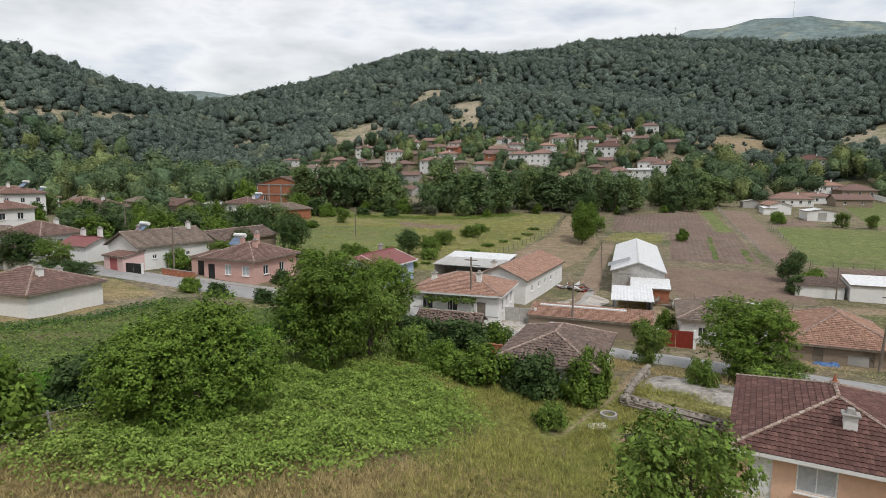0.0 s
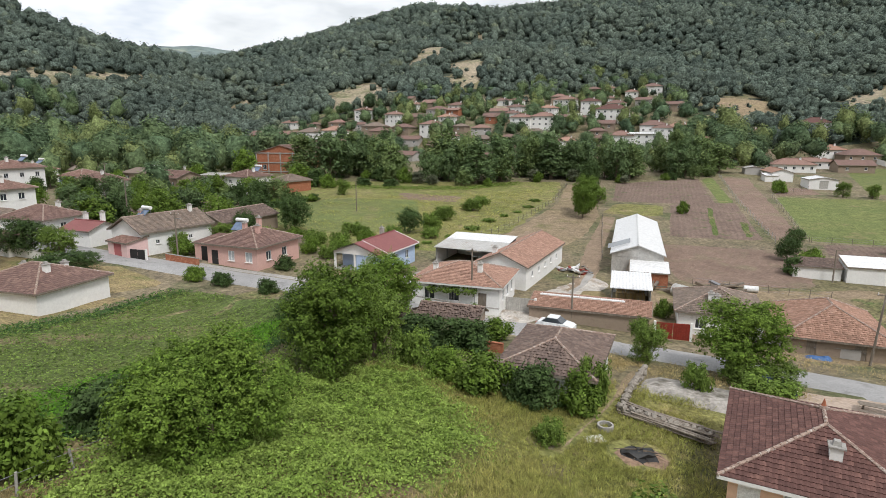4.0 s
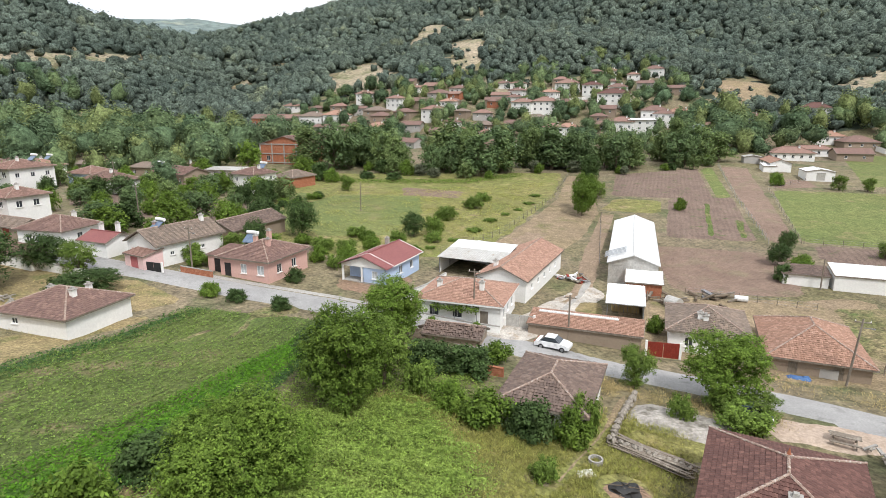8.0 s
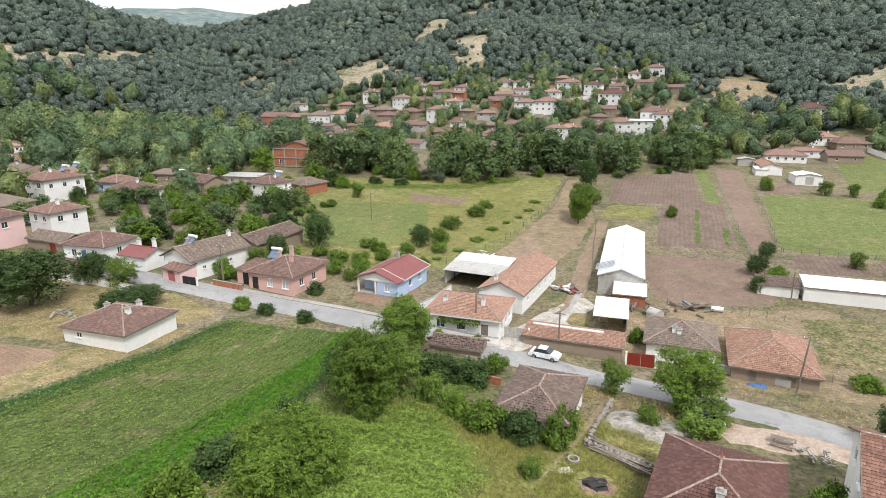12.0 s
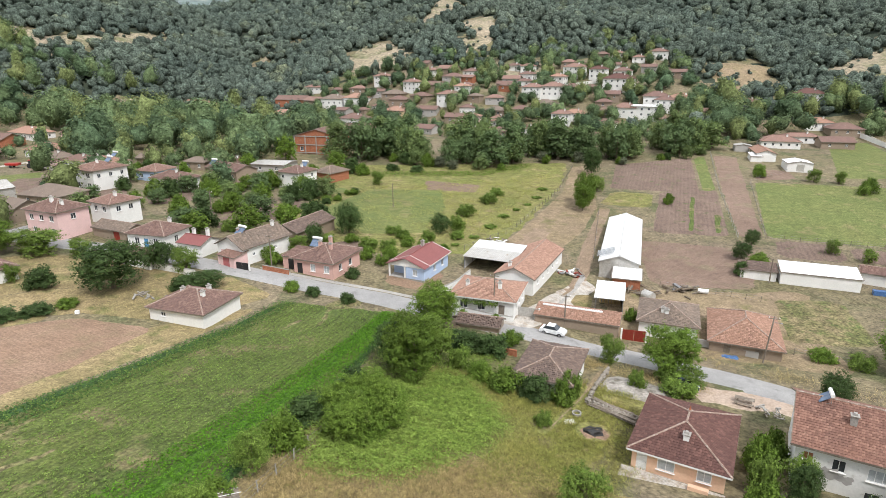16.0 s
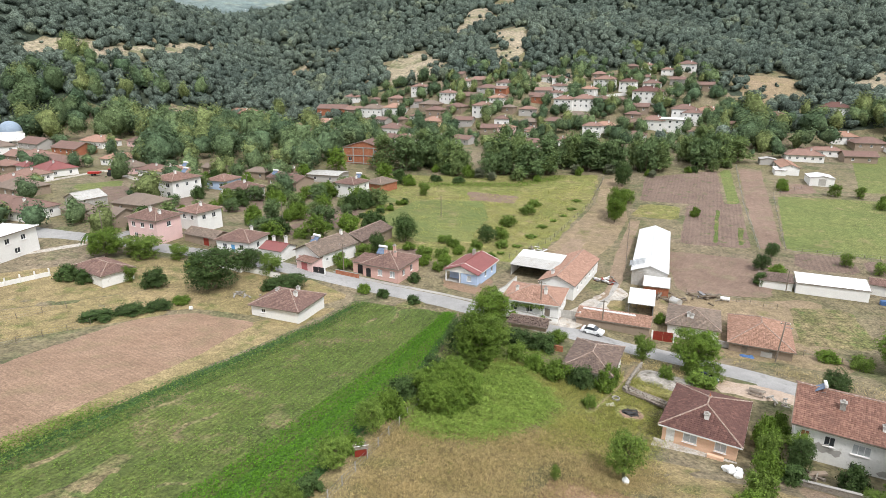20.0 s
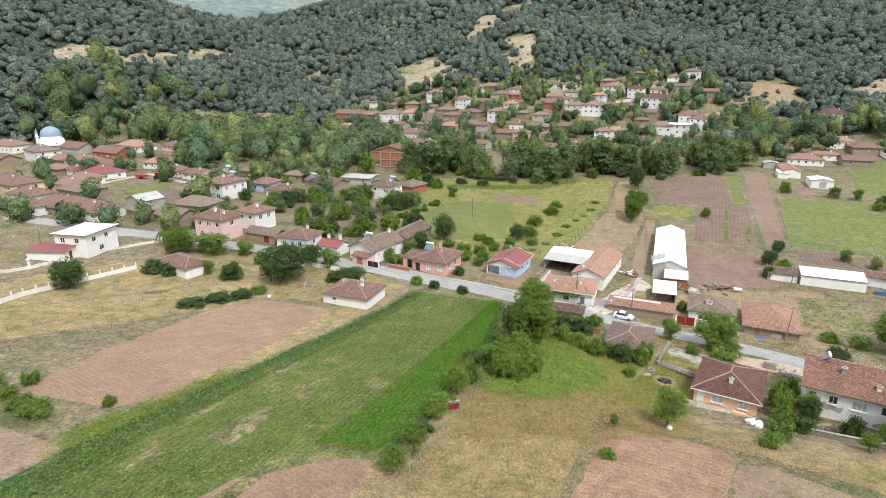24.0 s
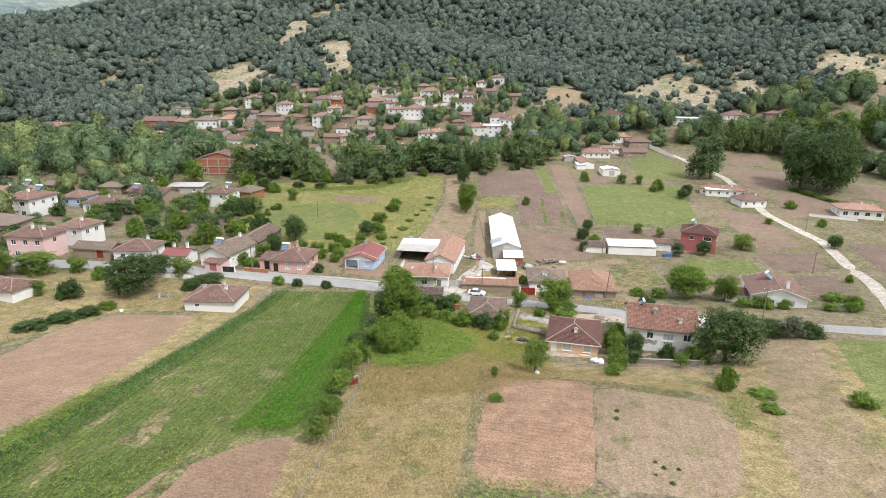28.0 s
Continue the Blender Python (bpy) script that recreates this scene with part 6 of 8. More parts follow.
house("white_shed", "white farm shed under a low white sheet roof", 116.0, 183.0, -16, 7.8, 8.6, 2.8, "gable", 0.7, 0.2, "white", "sheet_white", doors=[("f", 4, 0.0, 2.4, 2.4, "sheet_grey")], tile=False, axis="y", category="shed", sunk=1.5)
house("long_shed", "long farm shed under an orange tile roof", 113.6, 203.0, -16, 6.4, 17.0, 2.4, "gable", 1.2, 0.3, "white_old", "roof_orange", doors=[("l", 5, 0.0, 2.2, 2.0, "wood")], tile=False, axis="y", category="shed", sunk=1.5)
house("lean_to", "white sheet-roofed lean-to beside the long shed", 108.4, 197.4, -16, 3.8, 6.4, 1.9, "shed", 0.5, 0.15, "white_old", "sheet_white", tile=False, category="shed", sunk=1.5)
house("lean_to", "grey sheet-roofed open end of the long shed", 111.4, 214.2, -16, 6.2, 5.2, 2.2, "gable", 0.6, 0.15, "grey_wall", "sheet_grey", tile=False, axis="y", category="shed", sunk=1.5)
cottage(212.4, 259.7, -32, 16.0, 9.0, 1, "white", "sheet_white")
cottage(223.5, 255.9, -28, 8.6, 6.4, 1, "mud", "roof_brown")
cottage(240.8, 253.1, -22, 12.6, 9.0, 1, "white", "roof_brown")
cottage(229.6, 242.4, -27, 13.1, 9.0, 1.5, "cyan", "roof_terra")
cottage(143.9, 141.2, -35, 15.5, 5.5, 1, "white", "roof_terra")
cottage(143.1, 125.7, -10, 9.0, 6.8, 1, "white", "roof_brown")
cottage(141.6, 142.0, -25, 8.8, 6.6, 1, "white", "sheet_white")
cottage(267.4, 238.7, -23, 11.9, 8.9, 1, "white", "roof_brown")
cottage(260.0, 243.9, -28, 7.9, 5.9, 1, "mud", "roof_brown")
cottage(-170.4, 132.3, -29, 15.9, 9.0, 2, "cream", "roof_brown")
cottage(-147.1, 107.7, -26, 9.4, 7.0, 1, "white", "roof_brown")
cottage(-138.0, 111.2, -14, 19.0, 9.0, 1, "mud", "roof_brown")
cottage(-128.7, 108.6, -17, 11.8, 8.9, 1, "white", "roof_brown")
cottage(-148.9, 134.2, -26, 11.7, 8.8, 1, "mud", "roof_grey")
cottage(-162.6, 168.9, -36, 12.0, 9.0, 1, "white", "roof_maroon")
cottage(-174.0, 185.0, -15, 16.3, 9.0, 1, "mud", "roof_brown")
cottage(-185.6, 191.9, -29, 13.4, 9.0, 1.5, "white", "roof_terra")
cottage(-197.0, 197.3, -21, 10.2, 7.6, 1, "mud", "roof_terra")
cottage(-214.0, 205.6, -35, 13.7, 9.0, 2, "white", "roof_grey")
cottage(-246.9, 228.2, -19, 16.3, 9.0, 1.5, "white", "roof_terra")
cottage(-211.5, 227.2, -26, 14.3, 9.0, 1, "grey_wall", "roof_brown")
cottage(-187.2, 216.0, -23, 15.3, 9.0, 1, "brick", "roof_brown")
cottage(-186.0, 233.5, -25, 15.0, 9.0, 1, "white", "roof_salmon")
cottage(-166.2, 233.6, -27, 9.7, 7.3, 1, "pink_pale", "roof_brown")
cottage(-178.0, 291.2, -22, 10.3, 7.7, 1, "white", "roof_terra")
cottage(-152.4, 193.4, -11, 11.0, 8.3, 1, "white", "roof_salmon")
cottage(-225.4, 196.4, -33, 11.7, 8.8, 1, "mud", "roof_brown")
cottage(-103.4, 107.2, -28, 9.4, 7.1, 1, "mud", "roof_grey")
cottage(-114.9, 110.6, -35, 7.5, 5.7, 1, "mud", "roof_grey")
cottage(-104.4, 122.1, -17, 11.3, 8.4, 1, "mud", "roof_grey")
cottage(-186.2, 175.7, -19, 8.6, 6.4, 1, "mud", "roof_terra")
cottage(-176.4, 173.3, -30, 6.7, 5.0, 1, "white", "roof_maroon")
cottage(-154.4, 331.5, -25, 22.4, 9.0, 1.5, "rose", "roof_orange")
cottage(-126.4, 272.7, -19, 10.2, 7.7, 1, "white", "roof_brown")
cottage(-158.2, 269.4, -19, 10.4, 7.8, 1, "white", "roof_terra")
cottage(-91.7, 270.6, -32, 11.3, 8.5, 1, "mud", "roof_terra")
cottage(-63.0, 172.8, -13, 10.9, 8.2, 1, "grey_wall", "sheet_grey")

# trees and shrubs between the houses
scatter(120, (-112, -34), (98, 178), ("bush", "far_dark", "far_light", "bush_dark", "far_leaf"), 2.4, 6.2, 0.9, 1.35)
# the dark belt of trees along the stream, behind the fields
BELT = ([-58, -42, -28, -11, 3.5, 18, 30, 57, 79, 104], [184, 187, 196, 186, 180, 186, 198, 196, 203, 215])
# smaller houses filling the gaps of the village
for i in range(260):
    vx, vy = rng.uniform(-88, 118), rng.uniform(228, 346)
    if i < 260 and clear(vx, vy, 5.2) and vy > 236 - 0.15 * vx:
        vw = rng.uniform(6.0, 9.5)
        cottage(vx, vy, rng.uniform(-36, -10), vw, vw * 0.75, (1, 1, 1.5, 1)[i % 4], ("white", "mud", "white", "grey_wall", "mud", "white")[i % 6], ("roof_brown", "roof_terra", "roof_brown", "roof_grey", "roof_terra")[i % 5])
HOMES += [(-140, 152, 10), (-124, 138, 10), (-98.5, 132, 8), (-84, 134, 9), (-56, 115, 8), (-50, 125, 8), (-151, 172, 7), (-105, 94, 4), (-95, 100, 4), (-93, 110, 4)]
for i in range(110):
    vx, vy = rng.uniform(-165, -56), rng.uniform(99, 180)
    if clear(vx, vy, 6.4) and vy > 96 - 0.25 * (vx + 100):
        vw = rng.uniform(6.5, 11.0)
        cottage(vx, vy, rng.uniform(-34, -14), vw, vw * 0.7, (1, 1, 1.5, 1)[i % 4], ("white", "mud", "white", "pink_pale", "grey_wall", "white")[i % 6], ("roof_brown", "roof_grey", "roof_brown", "roof_terra")[i % 4])
HOMES += [(-54, 200, 13), (-52, 189, 13), (-49, 178, 9), (33, 205, 10), (38, 214, 8), (-30, 214, 8)]
scatter(64, (-58, 104), (0, 15), ("far_dark", "far_leaf", "far_tall", "far_dark", "far_leaf", "far_leaf", "far_pale"), 8.0, 15.0, 0.75, 1.15, -9, BELT)
scatter(24, (-54, 102), (-7, -1), ("bush", "bush_dark", "silver", "far_leaf"), 2.6, 5.5, 0.9, 1.3, 0, BELT)
# trees farther off, too many to count, as one
FAR = []


def far_scatter(count, xs, ys, h0, h1, slim0, slim1, gap=0.2):
    for _ in range(count):
        x, y = rng.uniform(*xs), rng.uniform(*ys)
        h, q = rng.uniform(h0, h1), rng.uniform(slim0, slim1)
        if clear(x, y, gap + h * q * 0.15):
            FAR.append((x, y, h, h * q))


far_scatter(130, (-200, -70), (95, 235), 3.0, 7.5, 0.8, 1.2, -0.5)
far_scatter(420, (-92, 128), (226, 345), 2.4, 6.4, 0.8, 1.3, -1.2)
far_scatter(110, (-92, 128), (335, 372), 4, 7, 0.8, 1.2)
far_scatter(95, (-150, -58), (178, 290), 9, 15, 0.65, 0.95)
far_scatter(110, (-270, -130), (240, 345), 9, 16, 0.65, 0.9)
far_scatter(70, (104, 205), (236, 275), 6, 12, 0.7, 1.1)
far_scatter(60, (205, 330), (226, 262), 8, 14, 0.7, 1.0)
far_scatter(60, (232, 330), (140, 205), 7, 14, 0.8, 1.1)
far_scatter(130, (-92, 128), (240, 345), 5.0, 8.0, 0.7, 1.0, -0.6)


# ---- yards, sheds and small things ----
def gz(x, y):
    return float(ground_z(x, y))


def utility_pole(x, y, h, lean=0.0, lamp=False, arms=1):
    t = thing("utility_pole", "weathered wooden utility pole with a crossarm", "pole", x, y, -20, group="utility poles")
    part("post", Geo().tube((0, 0, -0.5), (lean, 0, h), 0.13, 0.09, 8), "wood", t)
    for i in range(arms):
        arm = part("crossarm", Geo().box((lean, 0, h - 0.35 - 0.5 * i), (1.5, 0.09, 0.11)), "wood", t)
        for k in (-0.65, 0.0, 0.65):
            part("insulator", Geo().tube((lean + k, 0, h - 0.30 - 0.5 * i), (lean + k, 0, h - 0.12 - 0.5 * i), 0.05, 0.035, 6), "trim", arm)
    if lamp:
        part("street_lamp", Geo().box((lean + 0.5, -0.1, h - 0.9), (0.8, 0.06, 0.06)).box((lean + 0.95, -0.1, h - 0.93), (0.35, 0.18, 0.1)), "steel", t)
    return t


utility_pole(14.2, 63.2, 5.6)
utility_pole(3.2, 66.4, 7.2, lamp=True)
utility_pole(40.8, 53.4, 7.4, 0.5, lamp=True)
utility_pole(-19.3, 129.6, 6.6, arms=0)
utility_pole(-81.1, 142.0, 7.5)
utility_pole(-37.6, 81.6, 7.0, lamp=True)
utility_pole(-97.5, 92.5, 7.6, lamp=True)
utility_pole(-60.5, 112, 7.0)
utility_pole(-118, 96.5, 7.6)
utility_pole(-121, 76, 6.4)
utility_pole(104.5, 58, 6.0, arms=0)
utility_pole(58.2, 85.8, 5.0, arms=0)
utility_pole(63.0, 30.5, 6.8)
utility_pole(137, 92.5, 5.4, arms=0)


def post_mesh(h, r, mat, square=False):
    g = Geo().box((0, 0, h / 2 - 0.15), (2 * r, 2 * r, h + 0.3), taper=0.9) if square else Geo().tube((0, 0, -0.3), (0, 0, h), r, r * 0.85, 6)
    return g.mesh("post", mat)


def fence(name, label, line, gap, h, mat, r=0.06, wires=3, square=False, jitter=0.05, mesh_mat="steel", panel=None):
    """A fence of single posts with wires, or panels, between them."""
    total = np.hypot(*np.diff(np.array(line, float), axis=0).T).sum()
    p = along(line, max(2, int(total / gap) + 1))
    x0, y0 = p[0]
    t = thing(name, label, "fence", x0, y0, 0)
    z0 = gz(x0, y0)
    me = post_mesh(h, r, mat, square)
    rnd = np.random.RandomState(int(abs(x0 * 13 + y0 * 7)))
    tops = []
    for x, y in p:
        ob = part("post", me, mat, t)
        ob.matrix_basis = pose(x - x0, y - y0, gz(x, y) - z0, rnd.normal(0, 60 * jitter), rnd.normal(0, 60 * jitter), rnd.uniform(0, 12))
        tops.append(Vector((x - x0, y - y0, gz(x, y) - z0)))
    for k in range(wires):
        g = Geo()
        hh = h * (0.92 - 0.36 * k)
        for a, b in zip(tops, tops[1:]):
            g.tube(a + Vector((0, 0, hh)), b + Vector((0, 0, hh)), 0.012, n=3)
        part("wire", g, mesh_mat, t)
    if panel:
        for a, b in zip(tops, tops[1:]):
            u = (b - a).normalized() * r
            g = Geo()
            n = Vector((u.y, -u.x, 0)).normalized() * 0.03
            q = [a + u, b - u]
            for s in (1, -1):
                w = [q[0] + n * s + Vector((0, 0, -0.1)), q[1] + n * s + Vector((0, 0, -0.1)), q[1] + n * s + Vector((0, 0, panel)), q[0] + n * s + Vector((0, 0, panel))]
                g.face(w if s == 1 else w[::-1])
            g.face([q[0] + n + Vector((0, 0, panel)), q[1] + n + Vector((0, 0, panel)), q[1] - n + Vector((0, 0, panel)), q[0] - n + Vector((0, 0, panel))])
            part("panel", g, mat, t)
    return t


fence("field_fence", "wire fence on weathered wooden posts between fields", [(39, 186), (28, 152), (10, 112), (-1, 98)], 3.2, 1.3, "wood")
fence("field_fence", "wire fence on pale concrete posts along the strips", [(64, 112), (78, 156), (96, 207)], 3.4, 1.4, "concrete", 0.07)
fence("field_fence", "wire fence on wooden posts beside the pasture", [(70.5, 112), (92, 166), (113, 180)], 4.0, 1.3, "wood")
fence("field_fence", "wire fence on wooden posts at the pasture's near edge", [(71, 112), (104, 103)], 3.4, 1.2, "wood")
fence("field_fence", "wire fence beside the barn lane", [(26, 95), (36, 133)], 3.0, 1.2, "wood")
fence("hedge_fence", "old wire fence with pale concrete posts in the hedge", [(-15.6, 30), (-19.2, 18.5), (-22.8, 6), (-27, -6), (-35, -26)], 2.6, 1.3, "concrete", 0.07)
fence("pasture_fence", "wire fence on thin wooden posts in dry grass", [(-96, 28), (-90, 41.5), (-82, 56)], 3.6, 1.2, "wood", 0.05)
fence("pasture_fence", "wire fence on thin wooden posts in dry grass", [(-90, 21), (-78.5, 39), (-73, 49)], 3.6, 1.2, "wood", 0.05)
fence("concrete_fence", "white concrete panel fence with square posts", [(-108, 38), (-106.4, 51), (-103.4, 58.4), (-95, 70)], 2.4, 1.7, "trim", 0.12, 0, True, 0.0, panel=1.0)
fence("garden_fence", "plain wooden stake fence around the dug plot", [(36, 83), (44, 80.6), (52, 76.5)], 2.4, 1.2, "wood")
fence("track_fence", "steel mesh fence along the farm track", [(142, 84), (130, 64), (117, 46)], 3.0, 1.3, "steel", 0.05)
fence("paddock_fence", "wooden rail fence behind the tiled barn", [(47, 56.5), (54, 52)], 2.2, 1.2, "wood", 0.06, 2)


def wall_run(name, label, line, h, thick, mat, cap="concrete"):
    """A garden wall with a coping."""
    x0, y0 = line[0]
    t = thing(name, label, "wall", x0, y0, 0)
    z0 = gz(x0, y0)
    for (ax, ay), (bx, by) in zip(line, line[1:]):
        a, b = Vector((ax - x0, ay - y0, gz(ax, ay) - z0)), Vector((bx - x0, by - y0, gz(bx, by) - z0))
        u = Vector((b.x - a.x, b.y - a.y, 0)).normalized()
        n = Vector((u.y, -u.x, 0)) * thick / 2
        for nm, lo, hi, k, mt in (("wall", -0.4, h, 1.0, mat), ("coping", h, h + 0.07, 1.3, cap)):
            q = [a + n * k, b + n * k, b - n * k, a - n * k]
            L_, H_ = Vector((0, 0, lo)), Vector((0, 0, hi))
            g = Geo().face([p + H_ for p in q])
            for i in range(4):
                c, d = q[i], q[(i + 1) % 4]
                g.face([c + L_, d + L_, d + H_, c + H_])
            part(nm, g, mt, t)
    return t


wall_run("yard_wall", "white plastered yard wall beside the blue house", [(-6.2, 72.6), (-2.8, 77.6), (-0.2, 83.4)], 1.4, 0.22, "white")
wall_run("front_wall", "low white wall before the farmhouse", [(-3.4, 67.4), (2.0, 65.2), (6.2, 64.0)], 0.9, 0.2, "white")
wall_run("front_wall", "low brick wall before the pink house", [(-39.4, 81.8), (-34, 79.9)], 0.9, 0.2, "brick")
wall_run("roadside_wall", "white roadside wall below the shed", [(-68, 82.4), (-58, 79.2), (-50, 76.6)], 1.2, 0.22, "white")
wall_run("yard_wall", "grey concrete yard wall beside the road", [(32.5, 59.4), (36.2, 57.8)], 1.1, 0.25, "grey_wall")
wall_run("yard_wall", "low grey wall under the tiled barn", [(36.0, 57.4), (41.0, 55.0)], 1.0, 0.3, "grey_wall")
wall_run("villa_wall", "long white wall before the villa", [(154, 108), (166, 99)], 1.0, 0.25, "white")
wall_run("track_wall", "white wall along the farm track", [(170.6, 242), (171, 213)], 1.5, 0.3, "white")
wall_run("hill_wall", "white retaining wall among the hillside houses", [(55, 303), (75, 306), (92, 296)], 1.8, 0.4, "white")
wall_run("garden_wall", "stone garden wall behind the white house", [(25.6, 18.4), (34.6, 12.4)], 0.7, 0.3, "stone")


def sheet_gate(x, y, yaw, w, h, mat, label):
    t = thing("gate", label, "gate", x, y, yaw)
    for s in (-1, 1):
        g = Geo().box((s * w / 4, 0, h / 2), (w / 2 - 0.06, 0.04, h))
        for i in range(6):
            g.box((s * w / 4 + (i - 2.5) * w / 14, -0.035, h / 2), (0.05, 0.03, h * 0.94))
        part("leaf", g, mat, t)
        part("gate_post", Geo().box((s * (w / 2 + 0.12), 0, h / 2), (0.24, 0.24, h + 0.25)), "white_old", t)
    part("hinge_rail", Geo().box((0, 0.04, h * 0.8), (w, 0.04, 0.06)).box((0, 0.04, h * 0.2), (w, 0.04, 0.06)), "steel", t)
    return t


sheet_gate(24.1, 59.4, -14, 3.4, 1.8, "sheet_rust", "rust-red sheet steel double gate")
sheet_gate(8.8, 66.2, -18, 3.4, 1.7, "sheet_grey", "grey corrugated steel yard gate")
sheet_gate(-43.0, 81.0, -20, 3.0, 1.5, "black_iron", "black iron yard gate")


def open_shed(name, label, x, y, yaw, w, d, h, rise, sides, cover="sheet_grey", wall="sheet_white"):
    """A shed on steel posts, walled on the given sides, with a corrugated lean-to roof."""
    t = thing(name, label, "shed", x, y, yaw)
    for sx in (-1, 1):
        for sy in (-1, 0, 1):
            part("post", Geo().box((sx * (w / 2 - 0.06), sy * (d / 2 - 0.06), (h + rise * (sy + 1) / 2) / 2 - 0.1), (0.1, 0.1, h + rise * (sy + 1) / 2 + 0.2)), "steel", t)
    g = Geo()
    n = int(w / 0.18)
    for i in range(n):
        x0, x1 = -w / 2 - 0.2 + (w + 0.4) * i / n, -w / 2 - 0.2 + (w + 0.4) * (i + 1) / n
        z0, z1 = (0.0, 0.05) if i % 2 else (0.05, 0.0)
        g.face([(x0, -d / 2 - 0.25, h + z0), (x1, -d / 2 - 0.25, h + z1), (x1, d / 2 + 0.2, h + rise + z1), (x0, d / 2 + 0.2, h + rise + z0)])
    g.face([(-w / 2 - 0.2, d / 2 + 0.2, h + rise - 0.05), (w / 2 + 0.2, d / 2 + 0.2, h + rise - 0.05), (w / 2 + 0.2, -d / 2 - 0.25, h - 0.05), (-w / 2 - 0.2, -d / 2 - 0.25, h - 0.05)])
    part("roof", g, cover, t)
    for sd in sides:
        if sd in "lr":
            k = w / 2 if sd == "r" else -w / 2
            q = Geo()
            m = int(d / 0.22)
            for i in range(m):
                y0, y1 = -d / 2 + d * i / m, -d / 2 + d * (i + 1) / m
                o0, o1 = (0.0, 0.04) if i % 2 else (0.04, 0.0)
                q.face([(k + o0, y0, -0.2), (k + o1, y1, -0.2), (k + o1, y1, h + rise * (y1 / d + 0.5)), (k + o0, y0, h + rise * (y0 / d + 0.5))])
            part("side_wall", q, wall, t)
        else:
            k = d / 2 if sd == "b" else -d / 2
            part("back_wall", Geo().box((0, k, (h + rise) / 2 - 0.1), (w, 0.05, h + rise + 0.1)), wall, t)
    return t


open_shed("hay_shed", "open hay shed with a corrugated white sheet roof", 23.9, 73.2, -17, 4.6, 7.0, 2.5, 0.5, "rb", "sheet_white")
open_shed("garage_shed", "open-fronted machine shed with a grey and white metal roof", 5.0, 89.4, -24, 10.0, 8.4, 2.9, 0.9, "lb", "sheet_grey", "white")
# the white upper half of the machine shed's roof
tt = thing("roof_sheet", "white metal sheet laid over the machine shed", "roof sheet", 5.0, 89.4, -24)
part("sheet", Geo().face([(-5.2, 0.6, 3.46), (5.2, 0.6, 3.46), (5.2, 4.5, 3.90), (-5.2, 4.5, 3.90)]).face([(-5.2, 4.5, 3.87), (5.2, 4.5, 3.87), (5.2, 0.6, 3.43), (-5.2, 0.6, 3.43)]), "sheet_white", tt)
tt = thing("roof_sheet", "white metal sheet along the shed's back roof edge", "roof sheet", 16.6, 64.8, -20)
part("sheet", Geo().box((-1.0, 0.9, 2.32), (9.6, 1.0, 0.08)).box((-1.0, 0.42, 2.24), (9.6, 0.06, 0.12)), "sheet_white", tt)
# bales in the hay shed
for i in range(9):
    hx, hy, hzz = (i % 3 - 1) * 1.2, 1.8 - (i // 6) * 1.0, 0.45 + 0.85 * (i // 3 % 2)
    v = pose(23.9, 73.2, 0, 0, 0, -17) @ Vector((hx, hy, 0))
    b = thing("straw_bale", "pale dry straw bale in the shed", "bale", v.x, v.y, -17 + i * 2, gz(23.9, 73.2) + hzz - 0.4, "straw bales")
    part("bale", Geo().box((0, 0, 0.4), (1.1, 0.9, 0.8), taper=0.96), "straw", b)
    part("twine", Geo().box((-0.25, 0, 0.4), (0.03, 0.92, 0.82)).box((0.25, 0, 0.4), (0.03, 0.92, 0.82)), "tarp", b)
# straw on the yard, louvred strips on the barn roof
patch("straw_litter", [(15.5, 72.5), (18.5, 78.5)], [(20.4, 70.4), (22.6, 76.6)], "dry_meadow", 0.13, "trodden straw on the yard", "ground", 1.2, 0.4)
tt = thing("roof_vents", "row of dark louvred strips on the barn roof", "vent", 33.6, 102.8, -17.5)
for i in range(5):
    part("louvre", Geo().box((-2.3, -15.6 + i * 0.8, 3.98), (3.4, 0.22, 0.10), tilt=-18.5), "shade_grey", tt)


def ico(level):
    bm = bmesh.new()
    bmesh.ops.create_icosphere(bm, subdivisions=level, radius=1.0)
    v = np.array([q.co[:] for q in bm.verts])
    f = np.array([[q.index for q in p.verts] for p in bm.faces])
    bm.free()
    return v, f


def stones(parent, mat, line, h, size, seed, rows=2):
    """A dry wall of single rough stones."""
    rnd = np.random.RandomState(seed)
    pts = along(line, int(np.hypot(*np.diff(np.array(line, float), axis=0).T).sum() / size) + 1)
    kinds = []
    for k in range(5):
        v, f = ico(1)
        v = v * rnd.uniform(0.8, 1.2, v.shape) * np.array([0.62, 0.42, 0.5]) * size
        me = bpy.data.meshes.new("stone")
        me.from_pydata(v.tolist(), [], f.tolist())
        me.materials.append(M[mat])
        kinds.append(me)
    ox, oy, oz = parent.matrix_basis.translation
    for r_ in range(rows):
        for i, (x, y) in enumerate(pts):
            ob = part("stone", kinds[rnd.randint(5)], mat, parent)
            ob.matrix_basis = pose(x - ox + rnd.normal(0, 0.06), y - oy + rnd.normal(0, 0.06), gz(x, y) - oz + size * 0.25 + r_ * h / rows, rnd.uniform(-15, 15), rnd.uniform(-15, 15), rnd.uniform(0, 360))


# the bare foundation beside the derelict house
patch("foundation_slab", [(17.3, 47.2), (14.6, 42.2)], [(24.6, 43.0), (21.6, 38.8)], "slab", 0.42, "cracked concrete floor of a vanished house", "slab", 1.0, 0.12)
patch("foundation_earth", [(14.6, 42.2), (12.8, 39.2)], [(21.6, 39.4), (18.2, 36.2)], "meadow", 0.30, "weeds growing inside the old foundation", "ground", 1.0, 0.15)
